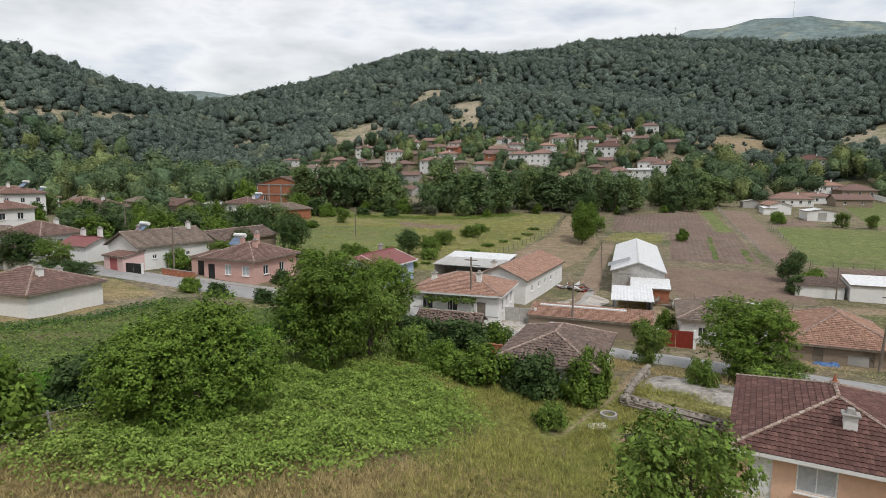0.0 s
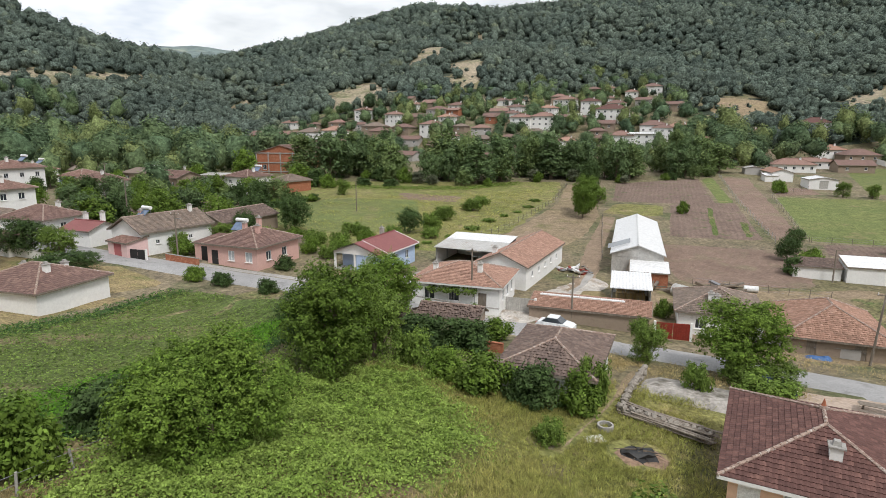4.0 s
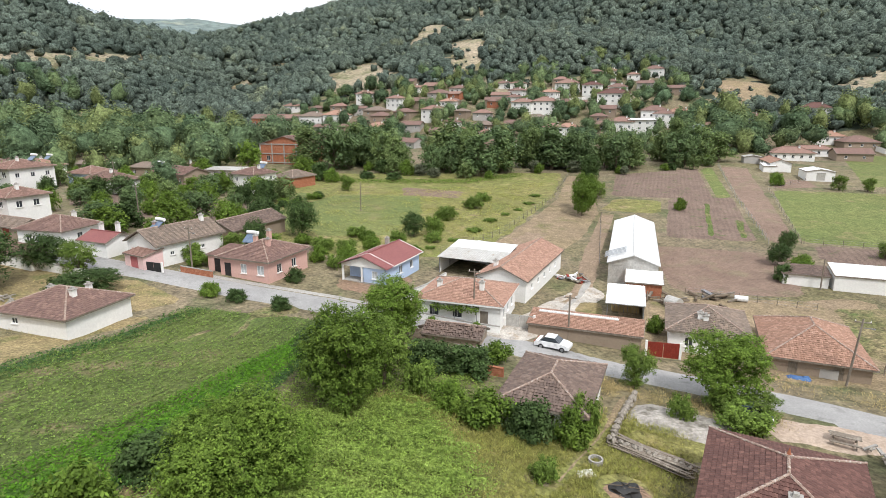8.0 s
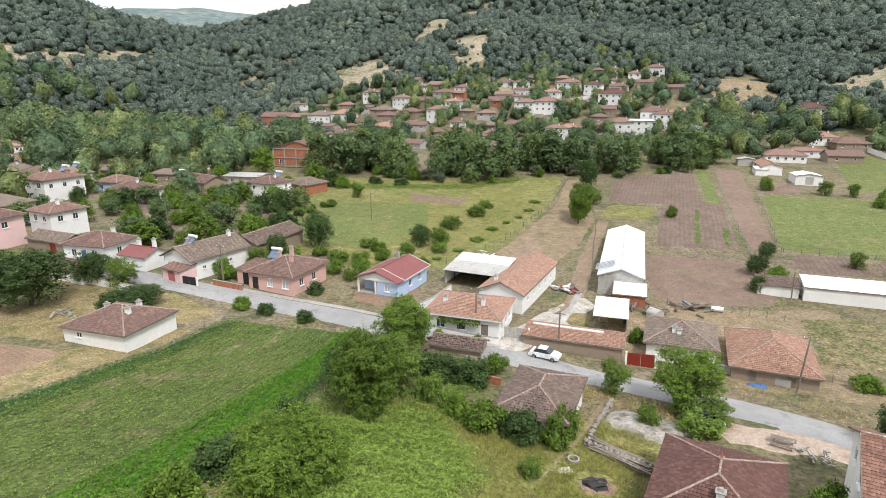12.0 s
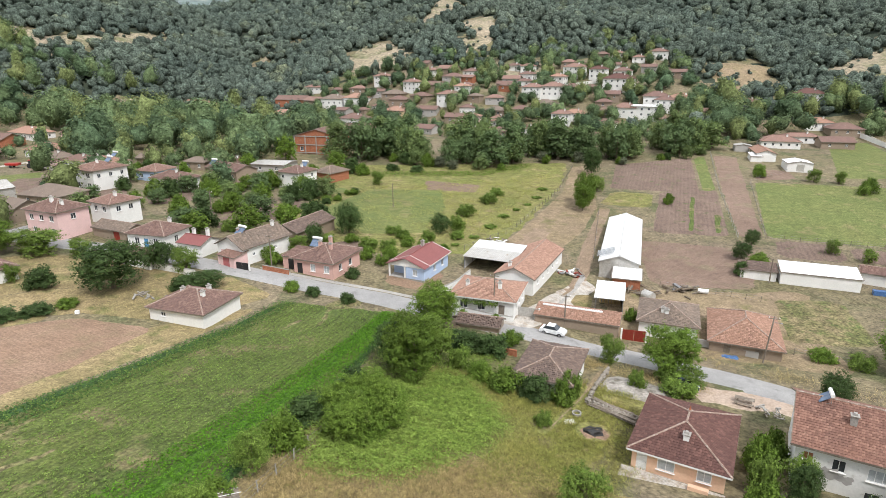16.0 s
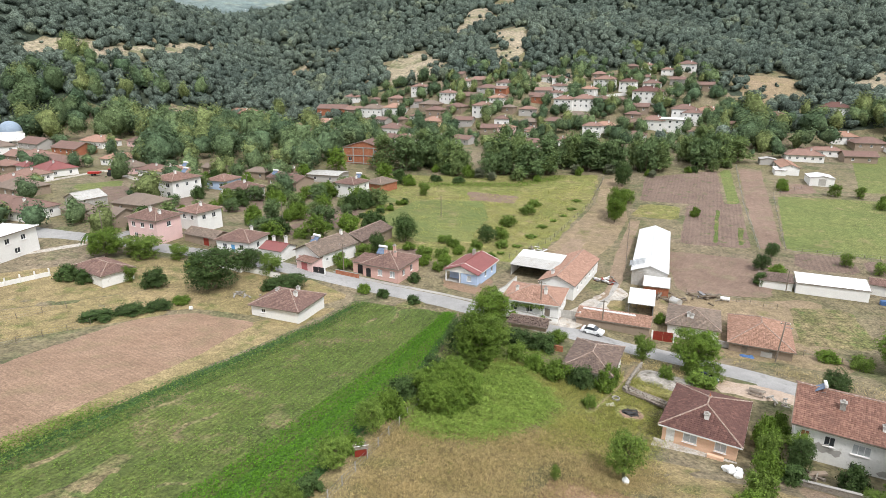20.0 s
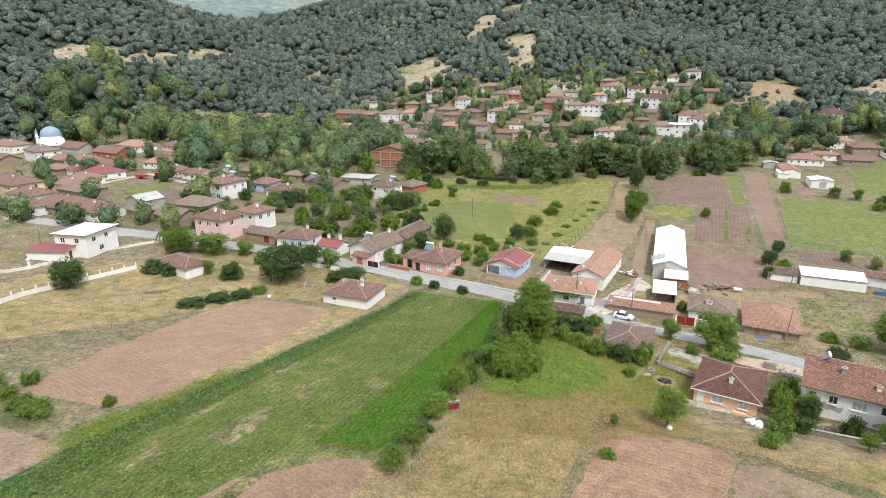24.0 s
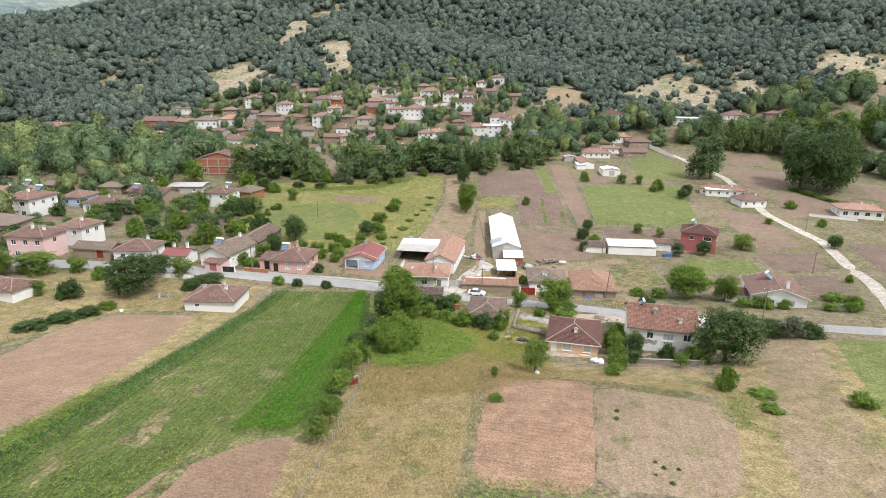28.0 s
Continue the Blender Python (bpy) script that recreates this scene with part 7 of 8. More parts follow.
tt = thing("foundation_wall", "low crumbling stone foundation wall", "wall", 12.5, 38.9)
stones(tt, "stone", [(17.2, 47.8), (12.4, 38.9), (17.4, 35.5)], 0.7, 0.52, 4, 2)
tt = thing("timber_stack", "stack of grey weathered planks on the foundation wall", "timber", 15.1, 37.1, -43)
for i in range(26):
    lay, row = i // 9, i % 9
    part("plank", Geo().box((0.5 * math.sin(i * 2.1), -0.85 + 0.21 * row + 0.05 * math.sin(i * 5.0), 0.30 + 0.10 * lay + 0.03 * (row % 2)), (6.2 - 1.1 * (i * 7 % 5) / 4, 0.19, 0.06), yaw=4 * math.sin(i * 3.0), tilt=1.5 * math.sin(i * 1.7)), "wood", tt)
tt = thing("well_ring", "old concrete well ring in the grass", "well", 10.7, 36.3)
ring = Geo()
for i in range(14):
    a0, a1 = 6.2832 * i / 14, 6.2832 * (i + 1) / 14
    for r0, r1, z0, z1 in ((0.55, 0.55, -0.2, 0.4), (0.42, 0.42, 0.4, -0.2), (0.55, 0.42, 0.4, 0.4)):
        ring.face([(r0 * math.cos(a0), r0 * math.sin(a0), z0), (r0 * math.cos(a1), r0 * math.sin(a1), z0), (r1 * math.cos(a1), r1 * math.sin(a1), z1), (r1 * math.cos(a0), r1 * math.sin(a0), z1)])
part("ring", ring, "concrete", tt)
tt = thing("stone_slab", "flat pale stone slab in the grass", "slab", 9.6, 34.8, 12)
part("slab", Geo().box((0, 0, 0.08), (1.3, 0.8, 0.2), taper=0.95), "trim", tt)
patch("bonfire_patch", [(10.0, 34.8), (9.6, 31.2)], [(14.0, 34.6), (13.8, 31.2)], "soil_red", 0.16, "bare scorched earth round the burnt heap", "ground", 0.8, 0.5)
lane("foot_path", [(16.5, 48.5), (13.9, 43.2), (11.1, 38.7), (8.6, 35.2), (6.1, 32)], 0.75, "tan_field", 0.13, "narrow trodden path through the meadow", "path", wobble=0.15)
tt = thing("burnt_heap", "charred heap of burnt garden waste", "heap", 11.9, 33.0, z=gz(11.9, 33.0) + 0.12)
hv, hf = ico(2)
hv = hv * (1 + 0.3 * np.random.RandomState(5).normal(size=(len(hv), 1))) * np.array([1.3, 0.9, 0.34])
hm = bpy.data.meshes.new("heap")
hm.from_pydata(hv.tolist(), [], hf.tolist())
hm.materials.append(M["black_iron"])
part("ash", hm, "black_iron", tt)
for i in range(14):
    a = i * 2.4
    part("charred_stick", Geo().tube((0.2 * math.cos(a), 0.2 * math.sin(a), 0.36), ((1.1 + 0.5 * math.sin(i * 3)) * math.cos(a), (0.9 + 0.4 * math.cos(i * 2)) * math.sin(a), 0.12 + 0.1 * math.sin(i * 5.0)), 0.035, 0.02, 4), ("black_iron", "bark")[i % 2], tt)


def picnic_table(x, y, yaw):
    t = thing("picnic_table", "brown wooden picnic table with fixed benches", "table", x, y, yaw)
    for i in range(4):
        part("tabletop_plank", Geo().box((0, -0.3 + 0.2 * i, 0.75), (2.2, 0.18, 0.05)), "wood", t)
    for s in (-1, 1):
        part("bench", Geo().box((0, s * 0.8, 0.45), (2.2, 0.3, 0.05)), "wood", t)
        part("trestle", Geo().tube((s * 0.8, -0.75, 0), (s * 0.8, 0.25, 0.73), 0.05, n=4).tube((s * 0.8, 0.75, 0), (s * 0.8, -0.25, 0.73), 0.05, n=4).tube((s * 0.8, -0.85, 0.42), (s * 0.8, 0.85, 0.42), 0.045, n=4), "wood", t)
    return t


picnic_table(32.0, 40.6, -30)


def car(name, label, x, y, yaw, paint, length=4.3, low=1.45):
    """A saloon car: body, cabin glass, wheels with tyre and rim, lamps."""
    t = thing(name, label, "car", x, y, yaw)
    k = length / 4.3
    prof = [(-2.15, 0.35), (-2.15, 0.72), (-2.0, 0.92), (-1.15, 0.98), (0.85, 1.0), (1.75, 0.86), (2.13, 0.66), (2.15, 0.35)]
    g = Geo()
    for (xa, za), (xb, zb) in zip(prof, prof[1:]):
        g.face([(xa * k, -0.86, za), (xa * k, 0.86, za), (xb * k, 0.86, zb), (xb * k, -0.86, zb)])
    for s in (-1, 1):
        q = [(xa * k, s * 0.86, za) for xa, za in prof]
        g.face(q if s > 0 else q[::-1])
    g.face([(-2.15 * k, -0.86, 0.35), (2.15 * k, -0.86, 0.35), (2.15 * k, 0.86, 0.35), (-2.15 * k, 0.86, 0.35)])
    part("body", g, paint, t)
    cab = [(-1.55, 0.97), (-0.85, low), (0.25, low), (1.0, 0.98)]
    g = Geo()
    for i, ((xa, za), (xb, zb)) in enumerate(zip(cab, cab[1:])):
        ia, ib = (0.80 if za < 1.2 else 0.64), (0.80 if zb < 1.2 else 0.64)
        g.face([(xa * k, -ia, za), (xa * k, ia, za), (xb * k, ib, zb), (xb * k, -ib, zb)])
    for s in (-1, 1):
        q = [(xa * k, s * (0.80 if za < 1.2 else 0.64), za) for xa, za in cab]
        g.face(q if s > 0 else q[::-1])
    part("window", g, "glass", t)
    part("roof", Geo().box((-0.3 * k, 0, low + 0.01), (1.25 * k, 1.3, 0.05)), paint, t)
    for sx in (-1.3, 1.35):
        for s in (-1, 1):
            w = part("wheel", Geo().tube((sx * k, s * 0.70, 0.31), (sx * k, s * 0.88, 0.31), 0.31, n=14), "rubber", t)
            part("rim", Geo().tube((sx * k, s * 0.87, 0.31), (sx * k, s * 0.895, 0.31), 0.19, n=10), "steel", w)
    for s in (-1, 1):
        part("headlight", Geo().box((2.08 * k, s * 0.62, 0.68), (0.14, 0.36, 0.12)), "pvc", t)
        part("tail_light", Geo().box((-2.12 * k, s * 0.66, 0.76), (0.1, 0.26, 0.16)), "car_red", t)
    return t


car("car", "white saloon car parked on the verge", 12.0, 60.6, -28, "car_white", 4.0)
car("car", "dark blue car parked behind a tree", 26.0, 44.2, -26, "car_blue", 3.7, 1.4)
car("car", "white car parked beside the village street", -190, 274, -20, "car_white")
car("car", "white car parked by the stream", -33, 205, 30, "car_white")


def tractor(x, y, yaw):
    t = thing("tractor", "red farm tractor with large rear wheels", "tractor", x, y, yaw)
    part("bonnet", Geo().box((0.9, 0, 1.1), (1.7, 0.75, 0.7), taper=0.92), "car_red", t)
    part("cab", Geo().box((-0.5, 0, 1.9), (1.2, 1.2, 1.2), taper=0.9), "glass", t)
    part("cab_roof", Geo().box((-0.5, 0, 2.55), (1.35, 1.35, 0.12)), "car_red", t)
    for s in (-1, 1):
        part("rear_wheel", Geo().tube((-0.7, s * 0.6, 0.8), (-0.7, s * 1.0, 0.8), 0.8, n=16), "rubber", t)
        part("front_wheel", Geo().tube((1.4, s * 0.5, 0.45), (1.4, s * 0.8, 0.45), 0.45, n=12), "rubber", t)
    return t


tractor(-140.5, 167, 10)
tt = thing("trailer", "red two-wheeled farm trailer", "trailer", -146.8, 166.6, 5)
part("bed", Geo().box((0, 0, 1.15), (4.0, 1.9, 0.7), taper=1.05), "car_red", tt)
for s in (-1, 1):
    part("wheel", Geo().tube((-0.4, s * 0.8, 0.45), (-0.4, s * 1.05, 0.45), 0.45, n=12), "rubber", tt)
part("drawbar", Geo().box((2.8, 0, 0.6), (1.8, 0.12, 0.12)), "steel", tt)


def rubble(name, label, x, y, yaw, n, size, mats, seed, spread):
    t = thing(name, label, "pile", x, y, yaw)
    rnd = np.random.RandomState(seed)
    for i in range(n):
        part("piece", Geo().box((rnd.normal(0, spread), rnd.normal(0, spread * 0.7), 0.1 + abs(rnd.normal(0, 0.25))), (size * rnd.uniform(0.5, 1.6), size * rnd.uniform(0.1, 0.5), size * rnd.uniform(0.05, 0.25)), yaw=rnd.uniform(0, 180), tilt=rnd.uniform(-25, 25)), mats[rnd.randint(len(mats))], t)
    return t


rubble("scrap_pile", "pile of scrap sheet, boards and red plastic", 19.6, 87.0, -20, 22, 1.5, ("sheet_white", "wood", "sheet_rust", "steel", "pvc"), 2, 1.3)
rubble("scrap_pile", "heap of boards and white scrap by the fence", 6.0, 105, -20, 14, 1.2, ("trim", "wood", "concrete"), 3, 1.1)
rubble("branch_pile", "tangled pile of dry branches and broken rafters", -4.4, 62.4, -20, 26, 1.9, ("wood", "bark"), 6, 1.2)
rubble("brush_heap", "brush and timber heap behind the shed", 31.6, 78.8, -20, 22, 1.6, ("wood", "bark"), 8, 1.2)
rubble("scrap_row", "row of old timber and scrap along the field edge", 39.0, 81.4, -18, 18, 1.8, ("wood", "steel", "bark"), 9, 1.8)
rubble("plank_heap", "broken planks and crates beside the white house", 28.4, 20.4, -30, 12, 1.3, ("wood", "mud"), 11, 0.8)
rubble("rubble_heap", "heap of grey rubble behind the orange house", 34.2, 38.3, -30, 18, 0.7, ("stone", "concrete"), 12, 0.8)
rubble("rubble_heap", "loose stone rubble on the field edge", -54, 66.6, -20, 18, 0.8, ("stone", "concrete"), 13, 1.4)
tt = thing("metal_tank", "grey metal water tank lying on its side", "tank", 31.6, 76.2, -60)
part("shell", Geo().tube((-1.0, 0, 0.85), (1.0, 0, 0.85), 0.85, n=18), "sheet_grey", tt)
part("cradle", Geo().box((-0.6, 0, 0.1), (0.15, 1.2, 0.3)).box((0.6, 0, 0.1), (0.15, 1.2, 0.3)), "wood", tt)
tt = thing("metal_tank", "white gas tank among the field-edge scrap", "tank", 43.2, 80.4, -20)
part("shell", Geo().tube((-0.9, 0, 0.5), (0.9, 0, 0.5), 0.45, n=14), "sheet_white", tt)
tt = thing("rusty_ring", "rusty iron ring lying on bare soil", "scrap", 15.9, 101)
part("ring", Geo().tube((0, 0, 0), (0, 0, 0.5), 0.8, 0.75, 14), "mud", tt)
tt = thing("tarpaulin", "crumpled blue tarpaulin beside the barn wall", "tarpaulin", 36.8, 54.9, -25)
tv = np.random.RandomState(9)
part("sheet", Geo().box((0, 0, 0.12), (2.4, 0.9, 0.3), taper=0.6).box((0.7, 0.1, 0.25), (0.9, 0.6, 0.3), yaw=20, taper=0.5), "tarp", tt)
tt = thing("water_barrel", "blue plastic water trough beside the track", "trough", 75.6, 79.8, -20)
part("trough", Geo().box((0, 0, 0.45), (2.4, 0.9, 0.9), taper=1.06), "tarp", tt)
# before the orange house: terrace, sacks
tt = thing("terrace", "worn concrete terrace before the orange house", "terrace", 16.4, 23.2, -28.5, 2.75)
part("paving", Geo().box((0.2, 0.1, -0.05), (9.4, 2.8, 0.5)), "gravel", tt)
part("step", Geo().box((2.6, 0.9, 0.35), (1.8, 0.5, 0.5)), "orange", tt)
for i, (sx, sy) in enumerate([(19.6, 19.6), (20.3, 19.2), (19.9, 20.3), (6.6, 14.6), (20.6, 19.9), (19.3, 20.2), (20.0, 18.7)]):
    tt = thing("sack", "full white plastic sack on the ground", "sack", sx, sy, 30 * i, group="white sacks")
    sv, sf = ico(2)
    me = bpy.data.meshes.new("sack")
    me.from_pydata((sv * np.array([0.5, 0.38, 0.42]) * (1 + 0.1 * np.sin(sv[:, :1] * 9 + i)) + np.array([0, 0, 0.3])).tolist(), [], sf.tolist())
    me.materials.append(M["pvc"])
    part("bag", me, "pvc", tt)
tt = thing("roof_finial", "small brick finial on the orange house roof", "finial", 20.75, 30.1, -28.5, 6.75)
part("block", Geo().box((0, 0, 0.05), (0.4, 0.4, 0.3)), "ridge", tt)
part("spire", Geo().tube((0, 0, 0.2), (0, 0, 0.6), 0.13, 0.02, 6), "brick", tt)
# collapsed shed by the walnut
house("collapsed_shed", "collapsed low shed under broken tiles", 0.9, 62.2, -18, 6.6, 3.2, 0.9, "gable", 0.9, 0.3, "mud", "roof_old", worn=0.12, category="shed")
wall_run("brick_wall", "crumbling red brick wall among bushes", [(0.6, 53.4), (5.4, 51.4)], 0.9, 0.25, "brick", "brick")
house("roadside_kiosk", "small brick and white outhouse beside the road", 41.8, 37.8, -34, 3.0, 2.4, 1.9, "shed", 0.4, 0.2, "brick", "roof_maroon", tile=False, category="outhouse")
house("lean_to", "low shed with a grey sheet roof behind the white house", 46.6, 31.6, -32, 7.0, 4.6, 2.2, "shed", 0.4, 0.2, "grey_wall", "sheet_grey", tile=False, category="shed")
house("garden_shed", "grey tiled shed beside the store", 78.4, 86.4, -30, 4.4, 4.0, 2.3, "gable", 0.9, 0.3, "white", "roof_brown", category="shed")
house("canopy", "small red-tiled lean-to beside the bungalow", 68.6, 44.6, -32, 4.4, 3.0, 2.1, "shed", 0.5, 0.2, "white", "roof_red", category="porch")
tt = thing("white_crate", "white box lying on the fallow field", "box", -61, 59.4, 15)
part("box", Geo().box((0, 0, 0.25), (0.6, 0.5, 0.5), taper=0.95), "pvc", tt)
for sx, sy in ((-117.6, 67.0), (-109.8, 79.4)):
    tt = thing("gate_pillar", "white gate pillar beside the track", "pillar", sx, sy, group="gate pillars")
    part("shaft", Geo().box((0, 0, 0.9), (0.4, 0.4, 1.9)), "trim", tt)
    part("cap", Geo().box((0, 0, 1.92), (0.75, 0.75, 0.18)), "trim", tt)
# a broken shack in the hedge
tt = thing("shack", "collapsed little shack with rusty red sheets", "shack", -21.3, 15.4, 24)
tt.scale = (0.7, 0.7, 0.7)
for px_, py_ in ((-0.9, -0.8), (0.9, -0.8), (-0.9, 0.8), (0.9, 0.8)):
    part("post", Geo().tube((px_, py_, -0.3), (px_ * 1.05, py_, 1.5), 0.05, n=5), "wood", tt)
part("front_sheet", Geo().box((0, -0.85, 0.7), (1.9, 0.04, 1.4)), "sheet_rust", tt)
part("side_sheet", Geo().box((0.95, 0, 0.7), (0.04, 1.6, 1.3)), "sheet_rust", tt)
part("roof_sheet", Geo().box((0, 0, 1.55), (2.3, 2.0, 0.04), tilt=8), "wood", tt)
for i in range(5):
    part("lath", Geo().box((0.2 * math.sin(i * 2.0), -0.7 + 0.35 * i, 1.68), (2.4, 0.1, 0.04), yaw=14 * math.sin(i * 2.7), tilt=8), "trim" if i % 2 else "wood", tt)
# roof-top heaters
solar_heater(-29.6, 84.6, gz(-27.6, 84.2) + 4.6, -22)
solar_heater(-45.2, 88.2, gz(-43.4, 90) + 4.9, -31)
solar_heater(33.4, 28.9, 8.9, -112, 0.72)
solar_heater(76.2, 44.0, gz(76.5, 42.2) + 4.7, 30)
solar_heater(88.6, 86.6, gz(89.8, 85.2) + 7.0, 30)
solar_heater(-47.6, 151.6, gz(-49.6, 150) + 5.9, -22)
solar_heater(-101.4, 143.4, gz(-103.6, 141.8) + 7.0, -22)
solar_heater(-112.2, 165.4, gz(-114.6, 164) + 4.8, -22)
solar_heater(-77.8, 159.0, gz(-73, 160) + 4.5, -22)
# pergola with vines before the farmhouse, palm by the street
tt = thing("vine_pergola", "steel pergola overgrown with green vine", "pergola", 0.6, 66.0, -18)
for px_ in (-2.6, 0.2, 3.0):
    part("post", Geo().tube((px_, 0, -0.1), (px_, 0, 2.3), 0.04, n=5), "steel", tt)
part("rail", Geo().tube((-2.8, 0, 2.3), (3.2, 0, 2.3), 0.04, n=5), "steel", tt)
vr = np.random.RandomState(12)
vc = np.stack([vr.uniform(-2.8, 3.2, 420), vr.normal(0, 0.35, 420), 2.3 + vr.normal(0, 0.16, 420)], -1)
part("vine", quads_mesh("vine", vc, unit(vr.normal(size=(420, 3)) + [0, 0, 1]), unit(vr.normal(size=(420, 3))), np.full(420, 0.12), np.full(420, 0.17), "leaf_light"), "leaf_light", tt)


def palm(x, y):
    t = thing("palm_tree", "short palm tree with drooping fronds", "tree", x, y)
    part("trunk", Geo().tube((0, 0, -0.3), (0.1, 0, 3.2), 0.26, 0.2, 9), "bark", t)
    for i in range(16):
        a, up_ = 6.2832 * i / 16, 0.5 + 0.5 * ((i * 7) % 5) / 4
        g, last = Geo(), Vector((0.1, 0, 3.2))
        for s in range(1, 6):
            q = Vector((0.1 + math.cos(a) * 0.5 * s, math.sin(a) * 0.5 * s, 3.2 + up_ * s * 0.34 - 0.13 * s * s))
            wv = Vector((-math.sin(a), math.cos(a), 0)) * (0.42 - 0.06 * s)
            g.face([last - wv, last + Vector((0, 0, 0.08)), q + Vector((0, 0, 0.08)), q - wv * 0.9]).face([last + Vector((0, 0, 0.08)), last + wv, q + wv * 0.9, q + Vector((0, 0, 0.08))])
            last = q
        part("frond", g, "leaf_dark", t)
    return t


palm(-97.5, 87.6)


def mosque(x, y, yaw):
    t = thing("mosque", "pale stone mosque with a grey-blue dome and minaret", "mosque", x, y, yaw)

    def dome(r, cx, cy, cz, n=20, m=7):
        g = Geo()
        for j in range(m):
            p0, p1 = 1.5708 * j / m, 1.5708 * (j + 1) / m
            for i in range(n):
                a0, a1 = 6.2832 * i / n, 6.2832 * (i + 1) / n
                g.face([(cx + r * math.cos(p) * math.cos(a), cy + r * math.cos(p) * math.sin(a), cz + r * math.sin(p)) for p, a in ((p0, a0), (p0, a1), (p1, a1), (p1, a0))])
        return g

    g = Geo()
    s = 8.5
    for a, b in (((-s, -s), (s, -s)), ((s, -s), (s, s)), ((s, s), (-s, s)), ((-s, s), (-s, -s))):
        wall_sheet(g, a, b, -1, 8.5, [(2 + 4.4 * i, 3.0, 1.6, 3.0) for i in range(4)], 0.4)
    g.face([(-s, -s, 8.5), (s, -s, 8.5), (s, s, 8.5), (-s, s, 8.5)])
    part("wall", g, "white", t)
    for a in range(4):
        for i in range(4):
            part("window", Geo().box((-6.5 + 4.4 * i + 0.8 - 0.0, -s + 0.38, 4.5), (1.6, 0.06, 3.0)), "glass", t, at=Matrix.Rotation(radians(90 * a), 4, "Z"))
    part("drum", Geo().tube((0, 0, 8.5), (0, 0, 11.0), 7.6, 7.6, 20), "white", t)
    part("dome", dome(7.6, 0, 0, 11.0), "lead", t, smooth_=True)
    part("finial", Geo().tube((0, 0, 18.4), (0, 0, 20.4), 0.16, 0.04, 6), "steel", t)
    for i in range(3):
        part("porch_dome", dome(2.3, -5.2 + 5.2 * i, -10.8, 5.4, 14, 5), "sheet_white", t, smooth_=True)
        part("porch_arch", Geo().box((-7.6 + 5.2 * i, -13.0, 2.5), (0.6, 0.6, 6.0)), "trim", t)
    part("porch", Geo().box((0, -10.8, 5.0), (16.4, 4.8, 0.8)).box((8.0, -13.0, 2.5), (0.6, 0.6, 6.0)), "trim", t)
    mn = part("minaret", Geo().tube((-9.6, -8.2, -1), (-9.6, -8.2, 14), 1.2, 1.0, 10), "trim", t)
    part("balcony", Geo().tube((-9.6, -8.2, 11.0), (-9.6, -8.2, 11.9), 1.3, 1.7, 10), "trim", mn)
    part("spire", Geo().tube((-9.6, -8.2, 14), (-9.6, -8.2, 18.5), 1.15, 0.05, 10), "lead", mn)
    return t


mosque(-228, 232, 38).scale = (0.62, 0.62, 0.62)


def turbine(x, y, h):
    t = thing("wind_turbine", "distant white wind turbine on the ridge", "turbine", x, y, 20, group="wind turbines")
    part("tower", Geo().tube((0, 0, -3), (0, 0, h), 1.1, 0.7, 8), "pvc", t)
    part("nacelle", Geo().box((0, 0.6, h), (1.6, 4.0, 1.8)), "pvc", t)
    for i in range(3):
        a = 0.4 + 2.0944 * i
        part("blade", Geo().box((0, 0, 0), (0.5, 0.3, h * 0.42), taper=0.3), "pvc", t, at=Matrix.Translation((0, -1.8, h)) @ Matrix.Rotation(a, 4, "Y") @ Matrix.Translation((0, 0, h * 0.23)))
    return t


turbine(-262, 930, 34)
turbine(-395, 985, 32)
turbine(690, 1830, 70)
turbine(960, 1690, 80)


# ---- plants in the near fields ----
TRODDEN = [(11.8, 33.0, 1.9)] + [(6.1 + 10.4 * k / 19, float(np.interp(6.1 + 10.4 * k / 19, [6.1, 8.6, 11.1, 13.9, 16.5], [32, 35.2, 38.7, 43.2, 48.5])), 0.55) for k in range(20)]


def stalks(name, label, count, poly, mat, h0, h1, w, seed, patchy=0.0, category="grass"):
    """Upright blades spread over a polygon, joined in one mesh."""
    rnd = np.random.RandomState(seed)
    q = np.array(poly, float)
    xs, ys = rnd.uniform(*np.sort([q[:, 0].min(), q[:, 0].max()]), count * 3), rnd.uniform(q[:, 1].min(), q[:, 1].max(), count * 3)
    ok_ = inside(xs, ys, poly)
    if patchy:
        ok_ &= (np.sin(xs * 0.7 + 1) * np.sin(ys * 0.6) + 0.5 * np.sin(xs * 1.9 + ys * 1.3) + rnd.normal(0, 0.5, len(xs))) > patchy - 0.6
    xs, ys = xs[ok_][:count], ys[ok_][:count]
    k = len(xs)
    xs, ys = xs + rnd.normal(0, 0.9, k), ys + rnd.normal(0, 0.9, k)
    for tx, ty, tr in TRODDEN:
        free = np.hypot(xs - tx, ys - ty) > tr
        xs, ys = xs[free], ys[free]
    k = len(xs)
    h = rnd.uniform(h0, h1, k) * (0.75 + 0.35 * np.sin(xs * 0.45) * np.sin(ys * 0.5 + 1))
    a = rnd.uniform(0, 6.2832, k)
    n = np.stack([0.75 * np.cos(a), 0.75 * np.sin(a), rnd.normal(0.95, 0.2, k)], -1)
    u = unit(np.stack([-np.sin(a), np.cos(a), 0 * a], -1))
    c = np.stack([xs, ys, ground_z(xs, ys) + h * 0.30 + 0.10], -1)
    me = quads_mesh(name, c, unit(n), u, w * rnd.uniform(0.6, 1.4, k), h * 0.5, mat)
    return tagged(new(name, me), label, category, kind="stuff")


